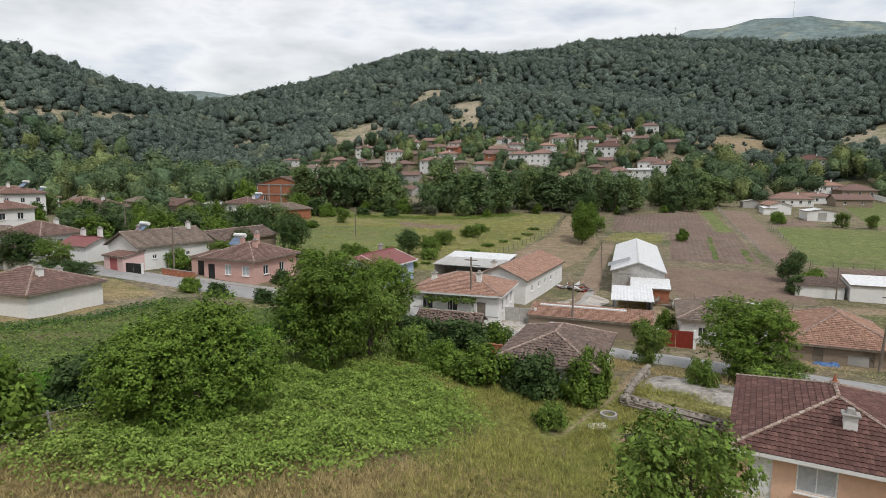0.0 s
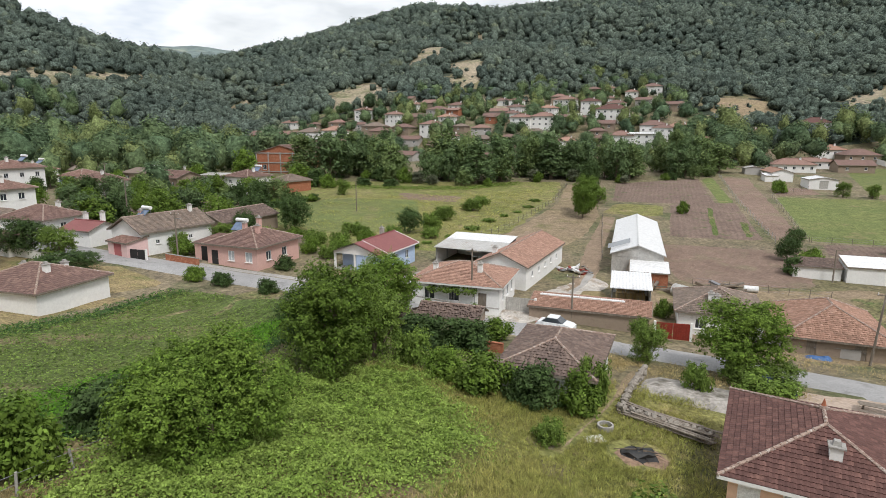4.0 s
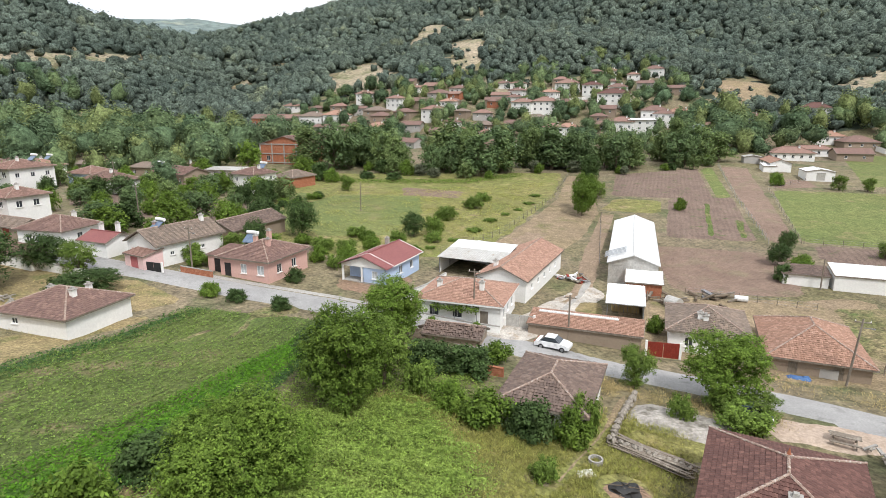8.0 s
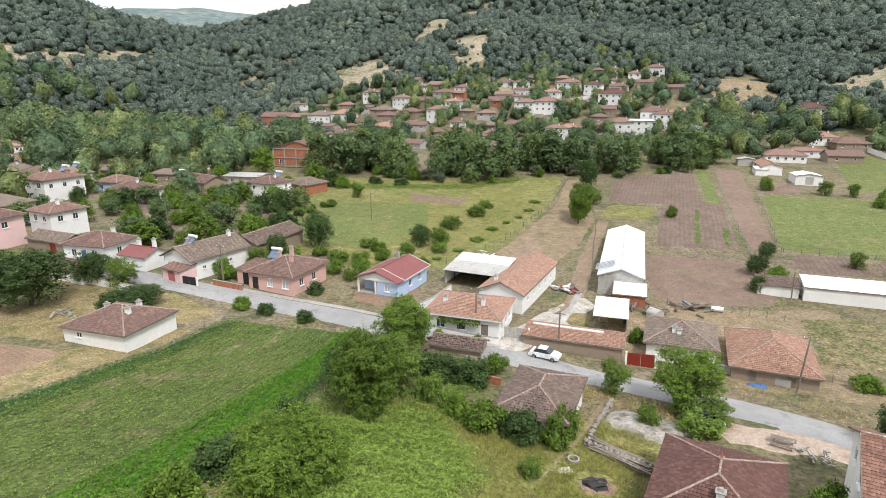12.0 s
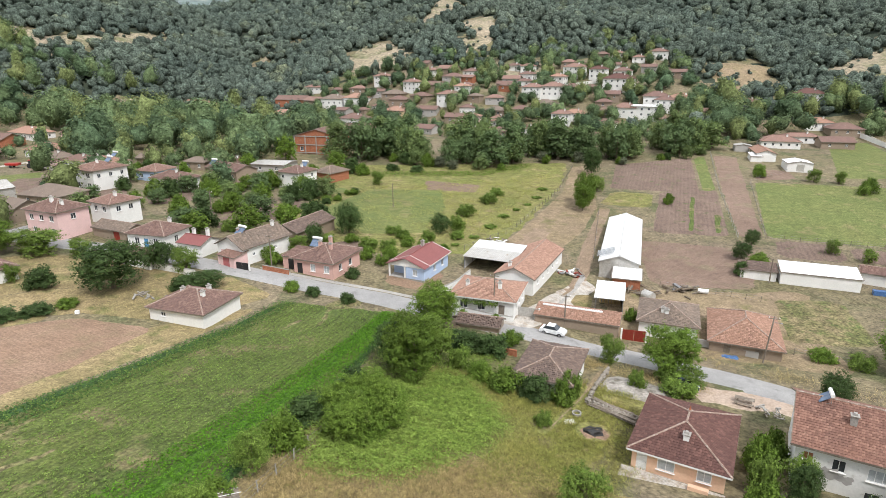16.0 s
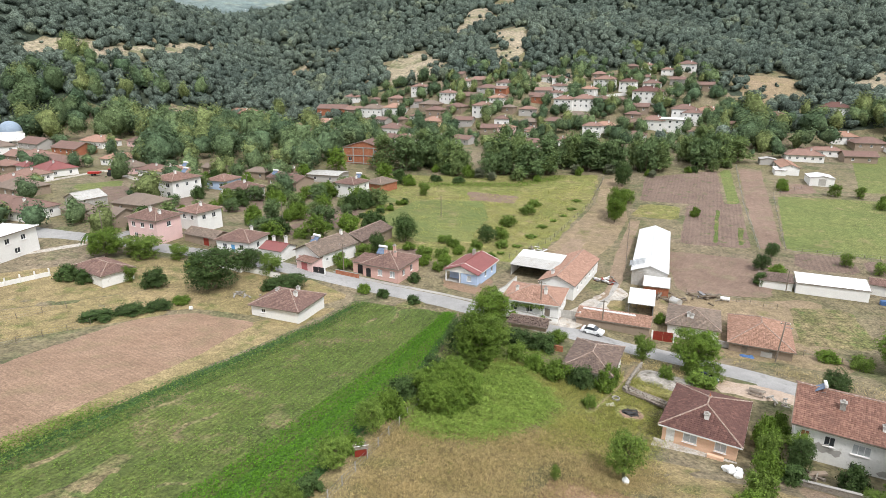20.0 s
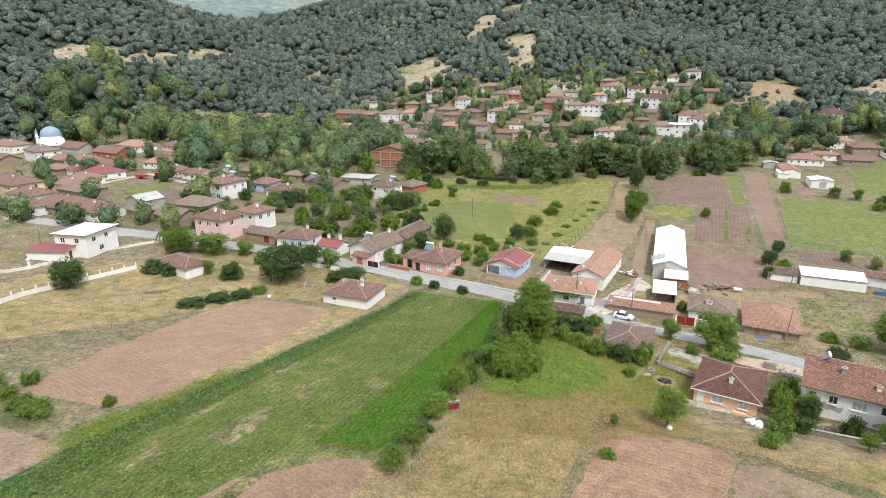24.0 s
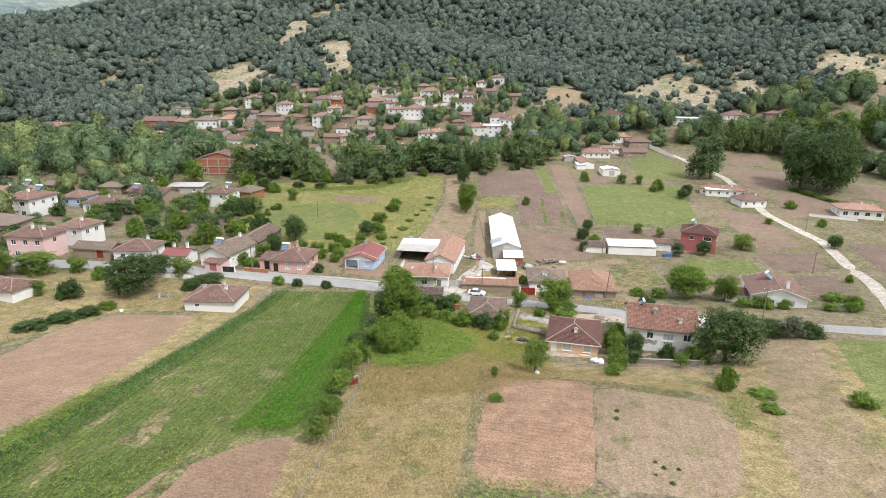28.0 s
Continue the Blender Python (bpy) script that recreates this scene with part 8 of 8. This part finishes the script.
def herbs(name, label, count, poly, mat, top, size, seed, category="weeds"):
    """A low bank of broad leaves in uneven mounds, joined in one mesh."""
    rnd = np.random.RandomState(seed)
    q = np.array(poly, float)
    xs, ys = rnd.uniform(q[:, 0].min(), q[:, 0].max(), count * 3), rnd.uniform(q[:, 1].min(), q[:, 1].max(), count * 3)
    ok_ = inside(xs, ys, poly)
    xs, ys = xs[ok_][:count], ys[ok_][:count]
    k = len(xs)
    xs, ys = xs + rnd.normal(0, 0.08 * np.sqrt(np.ptp(q[:, 0]) * np.ptp(q[:, 1])) ** 0.8, k), ys + rnd.normal(0, 1.2, k)
    mound = 0.5 + 0.22 * (np.sin(xs * 1.1 + 0.7 * np.sin(ys * 0.8)) * np.sin(ys * 1.3 + 0.9 * np.sin(xs * 0.6 + 1)) + np.sin(xs * 0.53 - ys * 0.77 + 2) * np.sin(xs * 0.91 + ys * 0.37)) + 0.16 * np.sin(xs * 2.7 + ys * 1.9) * np.sin(xs * 1.7 - ys * 2.3)
    z = ground_z(xs, ys) + 0.1 + top * mound * np.sqrt(rnd.uniform(0.15, 1.0, k))
    n = unit(rnd.normal(0, 0.6, (k, 3)) + np.array([0, 0, 1.0]))
    u = unit(np.cross(n, rnd.normal(size=(k, 3))))
    s = size * rnd.uniform(0.6, 1.4, k)
    me = quads_mesh(name, np.stack([xs, ys, z], -1), n, u, s * 0.7, s, mat)
    return tagged(new(name, me), label, category, kind="stuff")


def inside(x, y, poly):
    """Which points lie in the polygon."""
    got = np.zeros(np.shape(x), bool)
    for (ax, ay), (bx, by) in zip(poly, poly[1:] + poly[:1]):
        got ^= ((ay > y) != (by > y)) & (x < (bx - ax) * (y - ay) / (by - ay + 1e-9) + ax)
    return got


WEEDS = [(-15, 40), (-3, 44), (-0.5, 37), (1.8, 31), (-2, 25), (-9, 20.5), (-16.5, 21.5), (-17, 30)]
herbs("weed_bank", "dense bank of bright green nettles and brambles", 120000, WEEDS, "leaf_weed", 1.3, 0.075, 51)
herbs("weed_bank", "low green weeds under the walnut trees", 24000, [(-15, 40), (-13, 60), (-3, 58), (4, 49), (-3, 45)], "leaf_weed", 0.7, 0.075, 55)
herbs("fence_weeds", "lush green weeds at the edge of the stream trees", 9000, [(-30, 172), (4, 176), (24, 190), (22, 184), (6, 170), (-28, 167)], "leaf_light", 0.6, 0.14, 57)
herbs("hedge_weeds", "strip of light green brambles beside the crop", 12000, [(-64, 2), (-57, 14), (-53.5, 22), (-52.5, 20), (-56, 11), (-61, -2)], "leaf_light", 0.7, 0.09, 52)
herbs("verge_weeds", "low green weeds on the slope", 1300, [(24.4, -3), (32.9, 1.4), (30, -3.4), (25.2, -9), (22.9, -5.7)], "leaf_weed", 0.2, 0.09, 53)
herbs("verge_weeds", "green weeds along the ploughed field", 1200, [(-12, -11), (0, -15.5), (-2, -18), (-8, -15), (-16, -18)], "leaf_weed", 0.22, 0.1, 54)
stalks("meadow_grass", "tall green meadow grass going to seed", 70000, [(-9, 46), (19, 43), (14, 26), (8, 18), (-2, 20), (3, 31), (-1, 41)], "grass_green", 0.3, 0.75, 0.016, 61, 0.0)
stalks("meadow_grass", "tall dry seeded grass on the slope", 70000, [(-20, 22), (4, 24), (12, 18), (4, 10), (-20, 8)], "grass_dry", 0.3, 0.7, 0.016, 62, 0.0)
stalks("meadow_grass", "dry yellow meadow grass", 60000, [(-14, 29), (2, 20), (-3, 13), (-13, -12), (-24, -30), (-40, -30), (-28, -4)], "grass_dry", 0.15, 0.45, 0.02, 63, 0.0)
stalks("verge_grass", "dry grass along the road verge", 9000, [(14, 52.5), (28, 45), (28.5, 43.5), (26, 43), (13, 49)], "grass_dry", 0.2, 0.5, 0.02, 64, 0.2)
stalks("verge_grass", "dry grass along the far verge", 9000, [(30, 53.5), (46, 43.5), (62, 32), (63, 34), (47, 47), (34, 56)], "grass_dry", 0.2, 0.5, 0.025, 65, 0.1)
stalks("slope_grass", "dry grass before the houses", 9000, [(2, 20), (16, 13), (28, 2), (29, -2), (14, 7.5), (-1, 15.5)], "grass_dry", 0.2, 0.5, 0.02, 66, 0.0)
def crop_rows(label, left, right, gap, step, leaf_mat, h, size, per, seed, thin=True):
    """Rows of leafy plants between two lines, thinning out round the bare spots."""
    rnd = np.random.RandomState(seed)
    n = int(np.hypot(*np.diff(np.array(left, float), axis=0).T).sum() / step)
    a, b = along(left, n), along(right, n)
    m = int(np.hypot(*(a - b).T).max() / gap)
    k = (np.arange(m) + 0.5)[None, :, None] / m
    p = (a[:, None] * (1 - k) + b[:, None] * k).reshape(-1, 2) + rnd.normal(0, 0.10, (n * m, 2))
    keep = rnd.rand(len(p)) < 0.93
    if thin:
        waste = np.zeros(len(p))
        for bx, by, rx, ry in BARE:
            c, s_ = math.cos(radians(70)), math.sin(radians(70))
            u, v = (p[:, 0] - bx) * c + (p[:, 1] - by) * s_, -(p[:, 0] - bx) * s_ + (p[:, 1] - by) * c
            waste = np.maximum(waste, np.exp(-((u / rx) ** 2 + (v / ry) ** 2)))
        wide = 0.5 + 0.5 * np.sin(p[:, 0] * 0.23 + 1.2 * np.sin(p[:, 1] * 0.11)) * np.sin(p[:, 1] * 0.17 + 1)
        keep &= rnd.rand(len(p)) > 1.1 * waste + 0.35 * wide
    p = p[keep]
    q = np.repeat(p, per, 0) + rnd.normal(0, size * 1.1, (len(p) * per, 2))
    c = np.stack([q[:, 0], q[:, 1], ground_z(q[:, 0], q[:, 1]) + 0.16 + h * rnd.uniform(0.25, 1.0, len(q))], -1)
    nn = unit(rnd.normal(0, 0.45, c.shape) + np.array([0, 0, 1.0]))
    ss = size * rnd.uniform(0.6, 1.3, len(q))
    me = quads_mesh("crop_plants", c, nn, unit(np.cross(nn, rnd.normal(size=nn.shape))), ss * 0.55, ss, leaf_mat)
    return tagged(new("crop_plants", me), label, "crop", kind="stuff")


crop_rows("short green crop plants standing in rows", [(-32, 67), (-45.6, 38), (-54.5, 15), (-64, -9)], [(-15, 65), (-24.6, 36), (-32.6, 14), (-46, -9)], 0.70, 0.34, "crop_leaf", 0.34, 0.105, 7, 71)
crop_rows("taller bright green crop plants in dense rows", [(-15, 64.6), (-24.6, 38), (-32.4, 14), (-36.6, 3.8)], [(-12.6, 64.6), (-17.8, 37), (-23.8, 14), (-29.4, 2.4)], 0.55, 0.32, "crop_leaf_bright", 0.52, 0.115, 9, 72, False)
crop_rows("dark blue-green crop along the hedge", [(-13.0, 63), (-18.2, 37), (-24.4, 14), (-28.6, 3)], [(-11.8, 63), (-16.6, 37), (-22.4, 14), (-27.2, 3)], 0.5, 0.36, "crop_leaf_blue", 0.60, 0.11, 10, 77, False)
crop_rows("dark green crop along the field's outer edge", [(-32.6, 67), (-46.2, 38), (-55.2, 15), (-64.6, -9)], [(-29.5, 66.6), (-41.6, 37), (-50.4, 14), (-59.6, -9)], 0.55, 0.40, "crop_leaf_blue", 0.34, 0.11, 7, 78, False)
stalks("field_weeds", "thin dry weeds in the tan field", 5000, [(54, 22), (33, -1), (25, -12), (38, -14), (47, -2), (62, 16)], "grass_dry", 0.08, 0.25, 0.03, 75, 0.5, "weeds")
stalks("field_weeds", "thin weeds round the field house", 9000, [(-46, 78), (-72, 67), (-100, 43), (-92, 30), (-60, 60), (-46, 57), (-34, 69)], "grass_dry", 0.15, 0.4, 0.03, 76, 0.2, "weeds")
stalks("plot_edge", "dry weeds along the kitchen plot", 500, [(-40.6, 2.8), (-45, -5), (-44.0, -5.4), (-39.4, 2.2)], "grass_dry", 0.2, 0.6, 0.06, 79, 0.5, "weeds")
stalks("field_weeds", "thin weeds in the fallow soil", 3000, [(13, 7), (0, -16), (14, -21), (28, -3)], "grass_green", 0.1, 0.35, 0.05, 73, 0.5, "weeds")
stalks("meadow_weeds", "rough weeds and flowers in the middle meadow", 16000, [(-30, 150), (30, 175), (8, 110), (-28, 108)], "grass_green", 0.15, 0.45, 0.07, 74, 0.1, "weeds")


def porch(x, y, yaw, z, w, d, h):
    """The front bay of the blue house: its roof carried on over an open porch with white posts and a closed half."""
    t = thing("front_porch", "open front porch with white posts and white gable", "porch", x, y, yaw, z)
    part("floor", Geo().box((0, 0, 0.1), (w, d - 0.1, 0.4)), "concrete", t)
    for px in (-w / 2 + 0.15, -0.3):
        part("post", Geo().box((px, -d / 2 + 0.15, 1.5), (0.26, 0.26, 2.5)), "trim", t)
    g = Geo()
    for s in (-1, 1):
        q = [(s * (w / 2 + 0.5), -d / 2 - 0.45, h - 0.02), (s * (w / 2 + 0.5), d / 2 - 0.52, h - 0.02), (0, d / 2 - 0.52, h + 1.5), (0, -d / 2 - 0.45, h + 1.5)]
        g.face(q if s > 0 else q[::-1])
        q = [(a, b, c - 0.1) for a, b, c in q]
        g.face(q[::-1] if s > 0 else q)
    part("roof", g, "roof_maroon", t)
    part("gable", Geo().face([(-w / 2, -d / 2 + 0.02, h), (w / 2, -d / 2 + 0.02, h), (0, -d / 2 + 0.02, h + 1.28)]).box((0, -d / 2 + 0.12, h - 0.1), (w, 0.24, 0.3)), "trim", t)
    wg = Geo()
    wall_sheet(wg, (0.0, -d / 2 + 0.1), (w / 2, -d / 2 + 0.1), -0.4, h - 0.25, [(w / 4 - 0.5, 0.95, 1.0, 1.15)])
    wg.face([(w / 2 - 0.001, -d / 2 + 0.1, -0.4), (w / 2 - 0.001, d / 2, -0.4), (w / 2 - 0.001, d / 2, h), (w / 2 - 0.001, -d / 2 + 0.1, h)])
    wg.face([(0, d / 2, -0.4), (0, -d / 2 + 0.1, -0.4), (0, -d / 2 + 0.1, h), (0, d / 2, h)])
    part("front_wall", wg, "blue", t)
    window(t, Matrix.Translation((w / 4, -d / 2 + 0.2, 0.95)), 1.0, 1.15, "curtain")
    return t


vq = pose(-9.6, 86.2, 0, 0, 0, -24) @ Vector((0, -5.4, 0))
porch(vq.x, vq.y, -24, gz(-9.6, 86.2), 7.4, 2.2, 2.8)
# concrete frame of the unfinished brick building
fr_t = brick_house
for px_ in (-8.9, -4.5, 0.0, 4.5, 8.9):
    part("post", Geo().box((px_, -5.56, 3.1), (0.4, 0.16, 7.4)), "concrete", fr_t)
for pz_ in (0.3, 3.3, 6.5):
    part("beam", Geo().box((0, -5.60, pz_), (18.1, 0.2, 0.34)), "concrete", fr_t)
for py_ in (-1.8, 1.8):
    part("side_post", Geo().box((9.06, py_, 3.1), (0.16, 0.4, 7.4)), "concrete", fr_t)

# ---- trees of the valley and woods on the hills ----
def woods(name, label, xs, ys, rad, level, rnd, squash=0.85, cards=0, spray=0.12, mat="forest", core=1.0, base=None, word="leafy outer foliage of the hillside oak woods"):
    """Many uneven, lobed crowns standing close, joined in one mesh."""
    v, f = ico(level)
    k = len(xs)
    zs = ground_z(xs, ys)
    lobes = unit(rnd.normal(size=(k, 9, 3)) + np.array([0, 0, 0.5]))
    swell = np.exp(7.0 * (np.einsum("vc,klc->kvl", v, lobes) - 1)).max(2)
    d = v[None] * (0.60 + 0.52 * swell + 0.07 * rnd.normal(size=(k, len(v))).clip(-1.5, 1.5))[..., None]
    tall = squash * rnd.uniform(0.85, 1.35, k)
    if base is None:
        base = rad * 0.7
    p = d * core * rad[:, None, None] * np.stack([np.ones(k), np.ones(k), tall], -1)[:, None, :]
    p = p + np.stack([xs, ys, zs + base], -1)[:, None, :]
    if cards:
        # leafy sprays over each crown break its outline
        kk = np.repeat(np.arange(k), cards)
        ll = lobes[kk, rnd.randint(0, 9, len(kk))]
        dd = unit(ll + rnd.normal(0, 0.30, ll.shape))
        cc = np.stack([xs[kk], ys[kk], zs[kk] + base[kk]], -1) + dd * (rad[kk] * rnd.uniform(0.86, 1.20, len(kk)))[:, None] * np.stack([np.ones(len(kk)), np.ones(len(kk)), tall[kk]], -1)
        nn = unit(dd + rnd.normal(0, 0.35, dd.shape) + np.array([0, 0, 0.3]))
        ss = rad[kk] * spray * rnd.uniform(0.65, 1.35, len(kk))
        sp = quads_mesh("foliage_sprays", cc, nn, unit(np.cross(nn, rnd.normal(size=nn.shape))), ss * 0.8, ss, mat)
        tagged(new("foliage_sprays", sp), word, "foliage", kind="stuff")
    me = bpy.data.meshes.new(name)
    me.from_pydata(p.reshape(-1, 3).tolist(), [], (f[None] + (np.arange(k) * len(v))[:, None, None]).reshape(-1, 3).tolist())
    me.materials.append(M[mat])
    me.shade_smooth()
    return tagged(new(name, me), label, "woods", kind="stuff")


far_rnd = np.random.RandomState(17)
for k0, word in ((0, "dense dark green trees among the village houses"), (1, "mid green broad trees among the village houses"), (2, "light yellow-green trees among the village houses")):
    q = np.array([e for i, e in enumerate(FAR) if (0, 1, 0, 2, 1)[i * 7 % 5] == k0])
    woods("far_trees", word, q[:, 0], q[:, 1], q[:, 3] * 0.5, 2, far_rnd, (1.0, 1.2, 1.3)[k0], 420, 0.085, ("grove_dark", "grove", "grove_light")[k0], 0.92, q[:, 2] * 0.52, "leafy outer foliage of the valley trees")

OPEN = []


def open_slope(name, label, left, right, mat="bare", category="slope"):
    """An open piece of hillside without woods."""
    ring_ = np.array([*left, *right[::-1]], float)
    c = ring_.mean(0)
    OPEN.append((ring_ + unit(ring_ - c) * 4.0).tolist())
    return patch(name, left, right, mat, 0.35, label, category, 3.0, 1.6)


open_slope("sandy_slope", "bare sandy slope over the village", [(-83, 386), (-74, 416), (-64, 438)], [(-60, 370), (-36, 362), (-33, 390), (-44, 432)])
open_slope("sandy_slope", "bare sandy spur with low scrub", [(-34, 462), (-22, 498), (-4, 600)], [(-14, 474), (-1, 500), (20, 590)])
open_slope("sandy_slope", "bare sandy ridge among the trees", [(-4, 600), (20, 640)], [(20, 580), (46, 636)])
open_slope("sandy_slope", "bare sandy spur above the houses", [(0, 372), (6, 412), (2, 456)], [(15, 376), (25, 410), (27, 450)])
open_slope("sandy_slope", "grazed grey-tan slope behind the houses", [(18, 372), (20, 324)], [(46, 362), (62, 348), (44, 320)])
open_slope("hill_path", "sandy path climbing beside the houses", [(88, 295), (103, 320), (113, 350)], [(94, 293), (109, 318), (120, 348)])
open_slope("hill_field", "dry tan field on the hillside", [(133, 286), (139, 330)], [(155, 283), (172, 324)], "tan_field")
open_slope("hill_field", "dry tan field over the eastern houses", [(195, 312), (242, 350)], [(222, 282), (238, 262), (254, 284), (268, 326)])
open_slope("hill_field", "bare brown field running up the hillside", [(264, 262), (277, 298), (306, 338)], [(292, 230), (297, 302), (314, 332)])
open_slope("hill_field", "dry tan field high on the hillside", [(338, 284), (344, 306), (400, 322)], [(354, 252), (420, 308)])
open_slope("hill_field", "small bare patch among the trees", [(266, 372), (276, 390)], [(276, 353), (288, 362)])
open_slope("road_cutting", "sandy road cutting across the wooded hill", [(-302, 346), (-294, 362), (-281, 377), (-262, 376), (-252, 392), (-243, 437), (-231, 477)], [(-286, 326), (-279, 334), (-267, 347), (-252, 351), (-240, 368), (-229, 408), (-220, 454)])
open_slope("forest_track", "sandy track in the woods", [(-160, 486), (-159, 462)], [(-152, 486), (-151, 462)])
open_slope("forest_track", "sandy clearing beside the forest track", [(-142, 498), (-138, 486)], [(-132, 494), (-128, 482)])
open_slope("sandy_bank", "sandy bank behind the trees", [(-219, 304), (-209, 281)], [(-206, 310), (-198, 288)])
open_slope("sandy_bank", "sandy bank behind the trees", [(-194, 318), (-184, 310)], [(-184, 331), (-176, 320)])


fr = np.random.RandomState(7)
VILLAGE = [(-95, 250), (-95, 350), (-70, 366), (10, 350), (110, 345), (128, 300), (128, 250)]


def wooded(x, y, lone=1):
    """Where the hills carry woods, with a few lone trees on the open slopes."""
    up = ground_z(x, y) - np.interp(y, [0, 240, 5000], [5, 9.0, 14.0])
    got = (up > 2.0) & (np.hypot(x, y) > 250) & ~(inside(x, y, VILLAGE) | ((x > -250) & (x < -100) & (y < 300)) | ((x > 120) & (y < 262)))
    # the edges of the clearings wander
    ex, ey = x + 5 * np.sin(x * 0.21 + y * 0.13) + 4 * np.sin(y * 0.37 - x * 0.11), y + 6 * np.sin(x * 0.17 - y * 0.19 + 2) + 4 * np.sin(x * 0.41 + y * 0.09)
    for poly in OPEN:
        got &= ~inside(ex, ey, poly) | (np.sin(x * 12.9898 + y * 78.233) * 43758.5 % 1 < 0.03 * lone)
    return got


def stand(r0, r1, gap):
    """Places of trees between two distances, on a jittered grid."""
    a = np.arange(-r1, r1, gap)
    x, y = np.meshgrid(a, a[a > -40])
    x, y = (q.ravel() + fr.uniform(-0.42, 0.42, q.size) * gap for q in (x, y))
    q, deg = np.hypot(x, y), np.degrees(np.arctan2(x, y))
    ok = (q >= r0) & (q < r1) & (deg > -47) & (deg < 58)
    x, y = x[ok], y[ok]
    ok = wooded(x, y)
    return x[ok], y[ok]


def sizes(n, a, b):
    return a + (b - a) * fr.beta(1.6, 2.4, n)


fx, fy = stand(250, 390, 4.9)
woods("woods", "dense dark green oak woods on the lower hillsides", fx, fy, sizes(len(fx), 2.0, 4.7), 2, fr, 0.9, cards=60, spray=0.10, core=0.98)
fx, fy = stand(390, 560, 5.8)
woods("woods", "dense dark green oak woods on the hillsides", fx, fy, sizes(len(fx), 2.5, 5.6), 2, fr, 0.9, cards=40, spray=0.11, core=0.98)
fx, fy = stand(560, 900, 8.0)
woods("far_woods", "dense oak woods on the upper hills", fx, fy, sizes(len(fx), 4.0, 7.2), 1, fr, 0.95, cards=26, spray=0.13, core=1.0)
a = np.arange(-320, 420, 4.2)
sx, sy = np.meshgrid(a, a + 440)
sx, sy = sx.ravel() + fr.uniform(-2, 2, sx.size), sy.ravel() + fr.uniform(-2, 2, sx.size)
ok = sum(inside(sx, sy, poly) for poly in OPEN).astype(bool) & (fr.rand(sx.size) < 0.10)
woods("scrub", "low scrub bushes dotted over the sandy slopes", sx[ok], sy[ok], sizes(ok.sum(), 0.7, 2.6), 1, fr, 0.9, cards=40, spray=0.2)
# leaf litter and undergrowth where the woods stand, darkened for shade between crowns
gm = ground.data
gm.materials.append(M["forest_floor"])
gm.materials.append(M["hazed_forest"])
mid = np.zeros(len(gm.polygons) * 3, "f")
gm.polygons.foreach_get("center", mid)
mid = mid.reshape(-1, 3)
# hills past 1040 m take the haze-tinted colour
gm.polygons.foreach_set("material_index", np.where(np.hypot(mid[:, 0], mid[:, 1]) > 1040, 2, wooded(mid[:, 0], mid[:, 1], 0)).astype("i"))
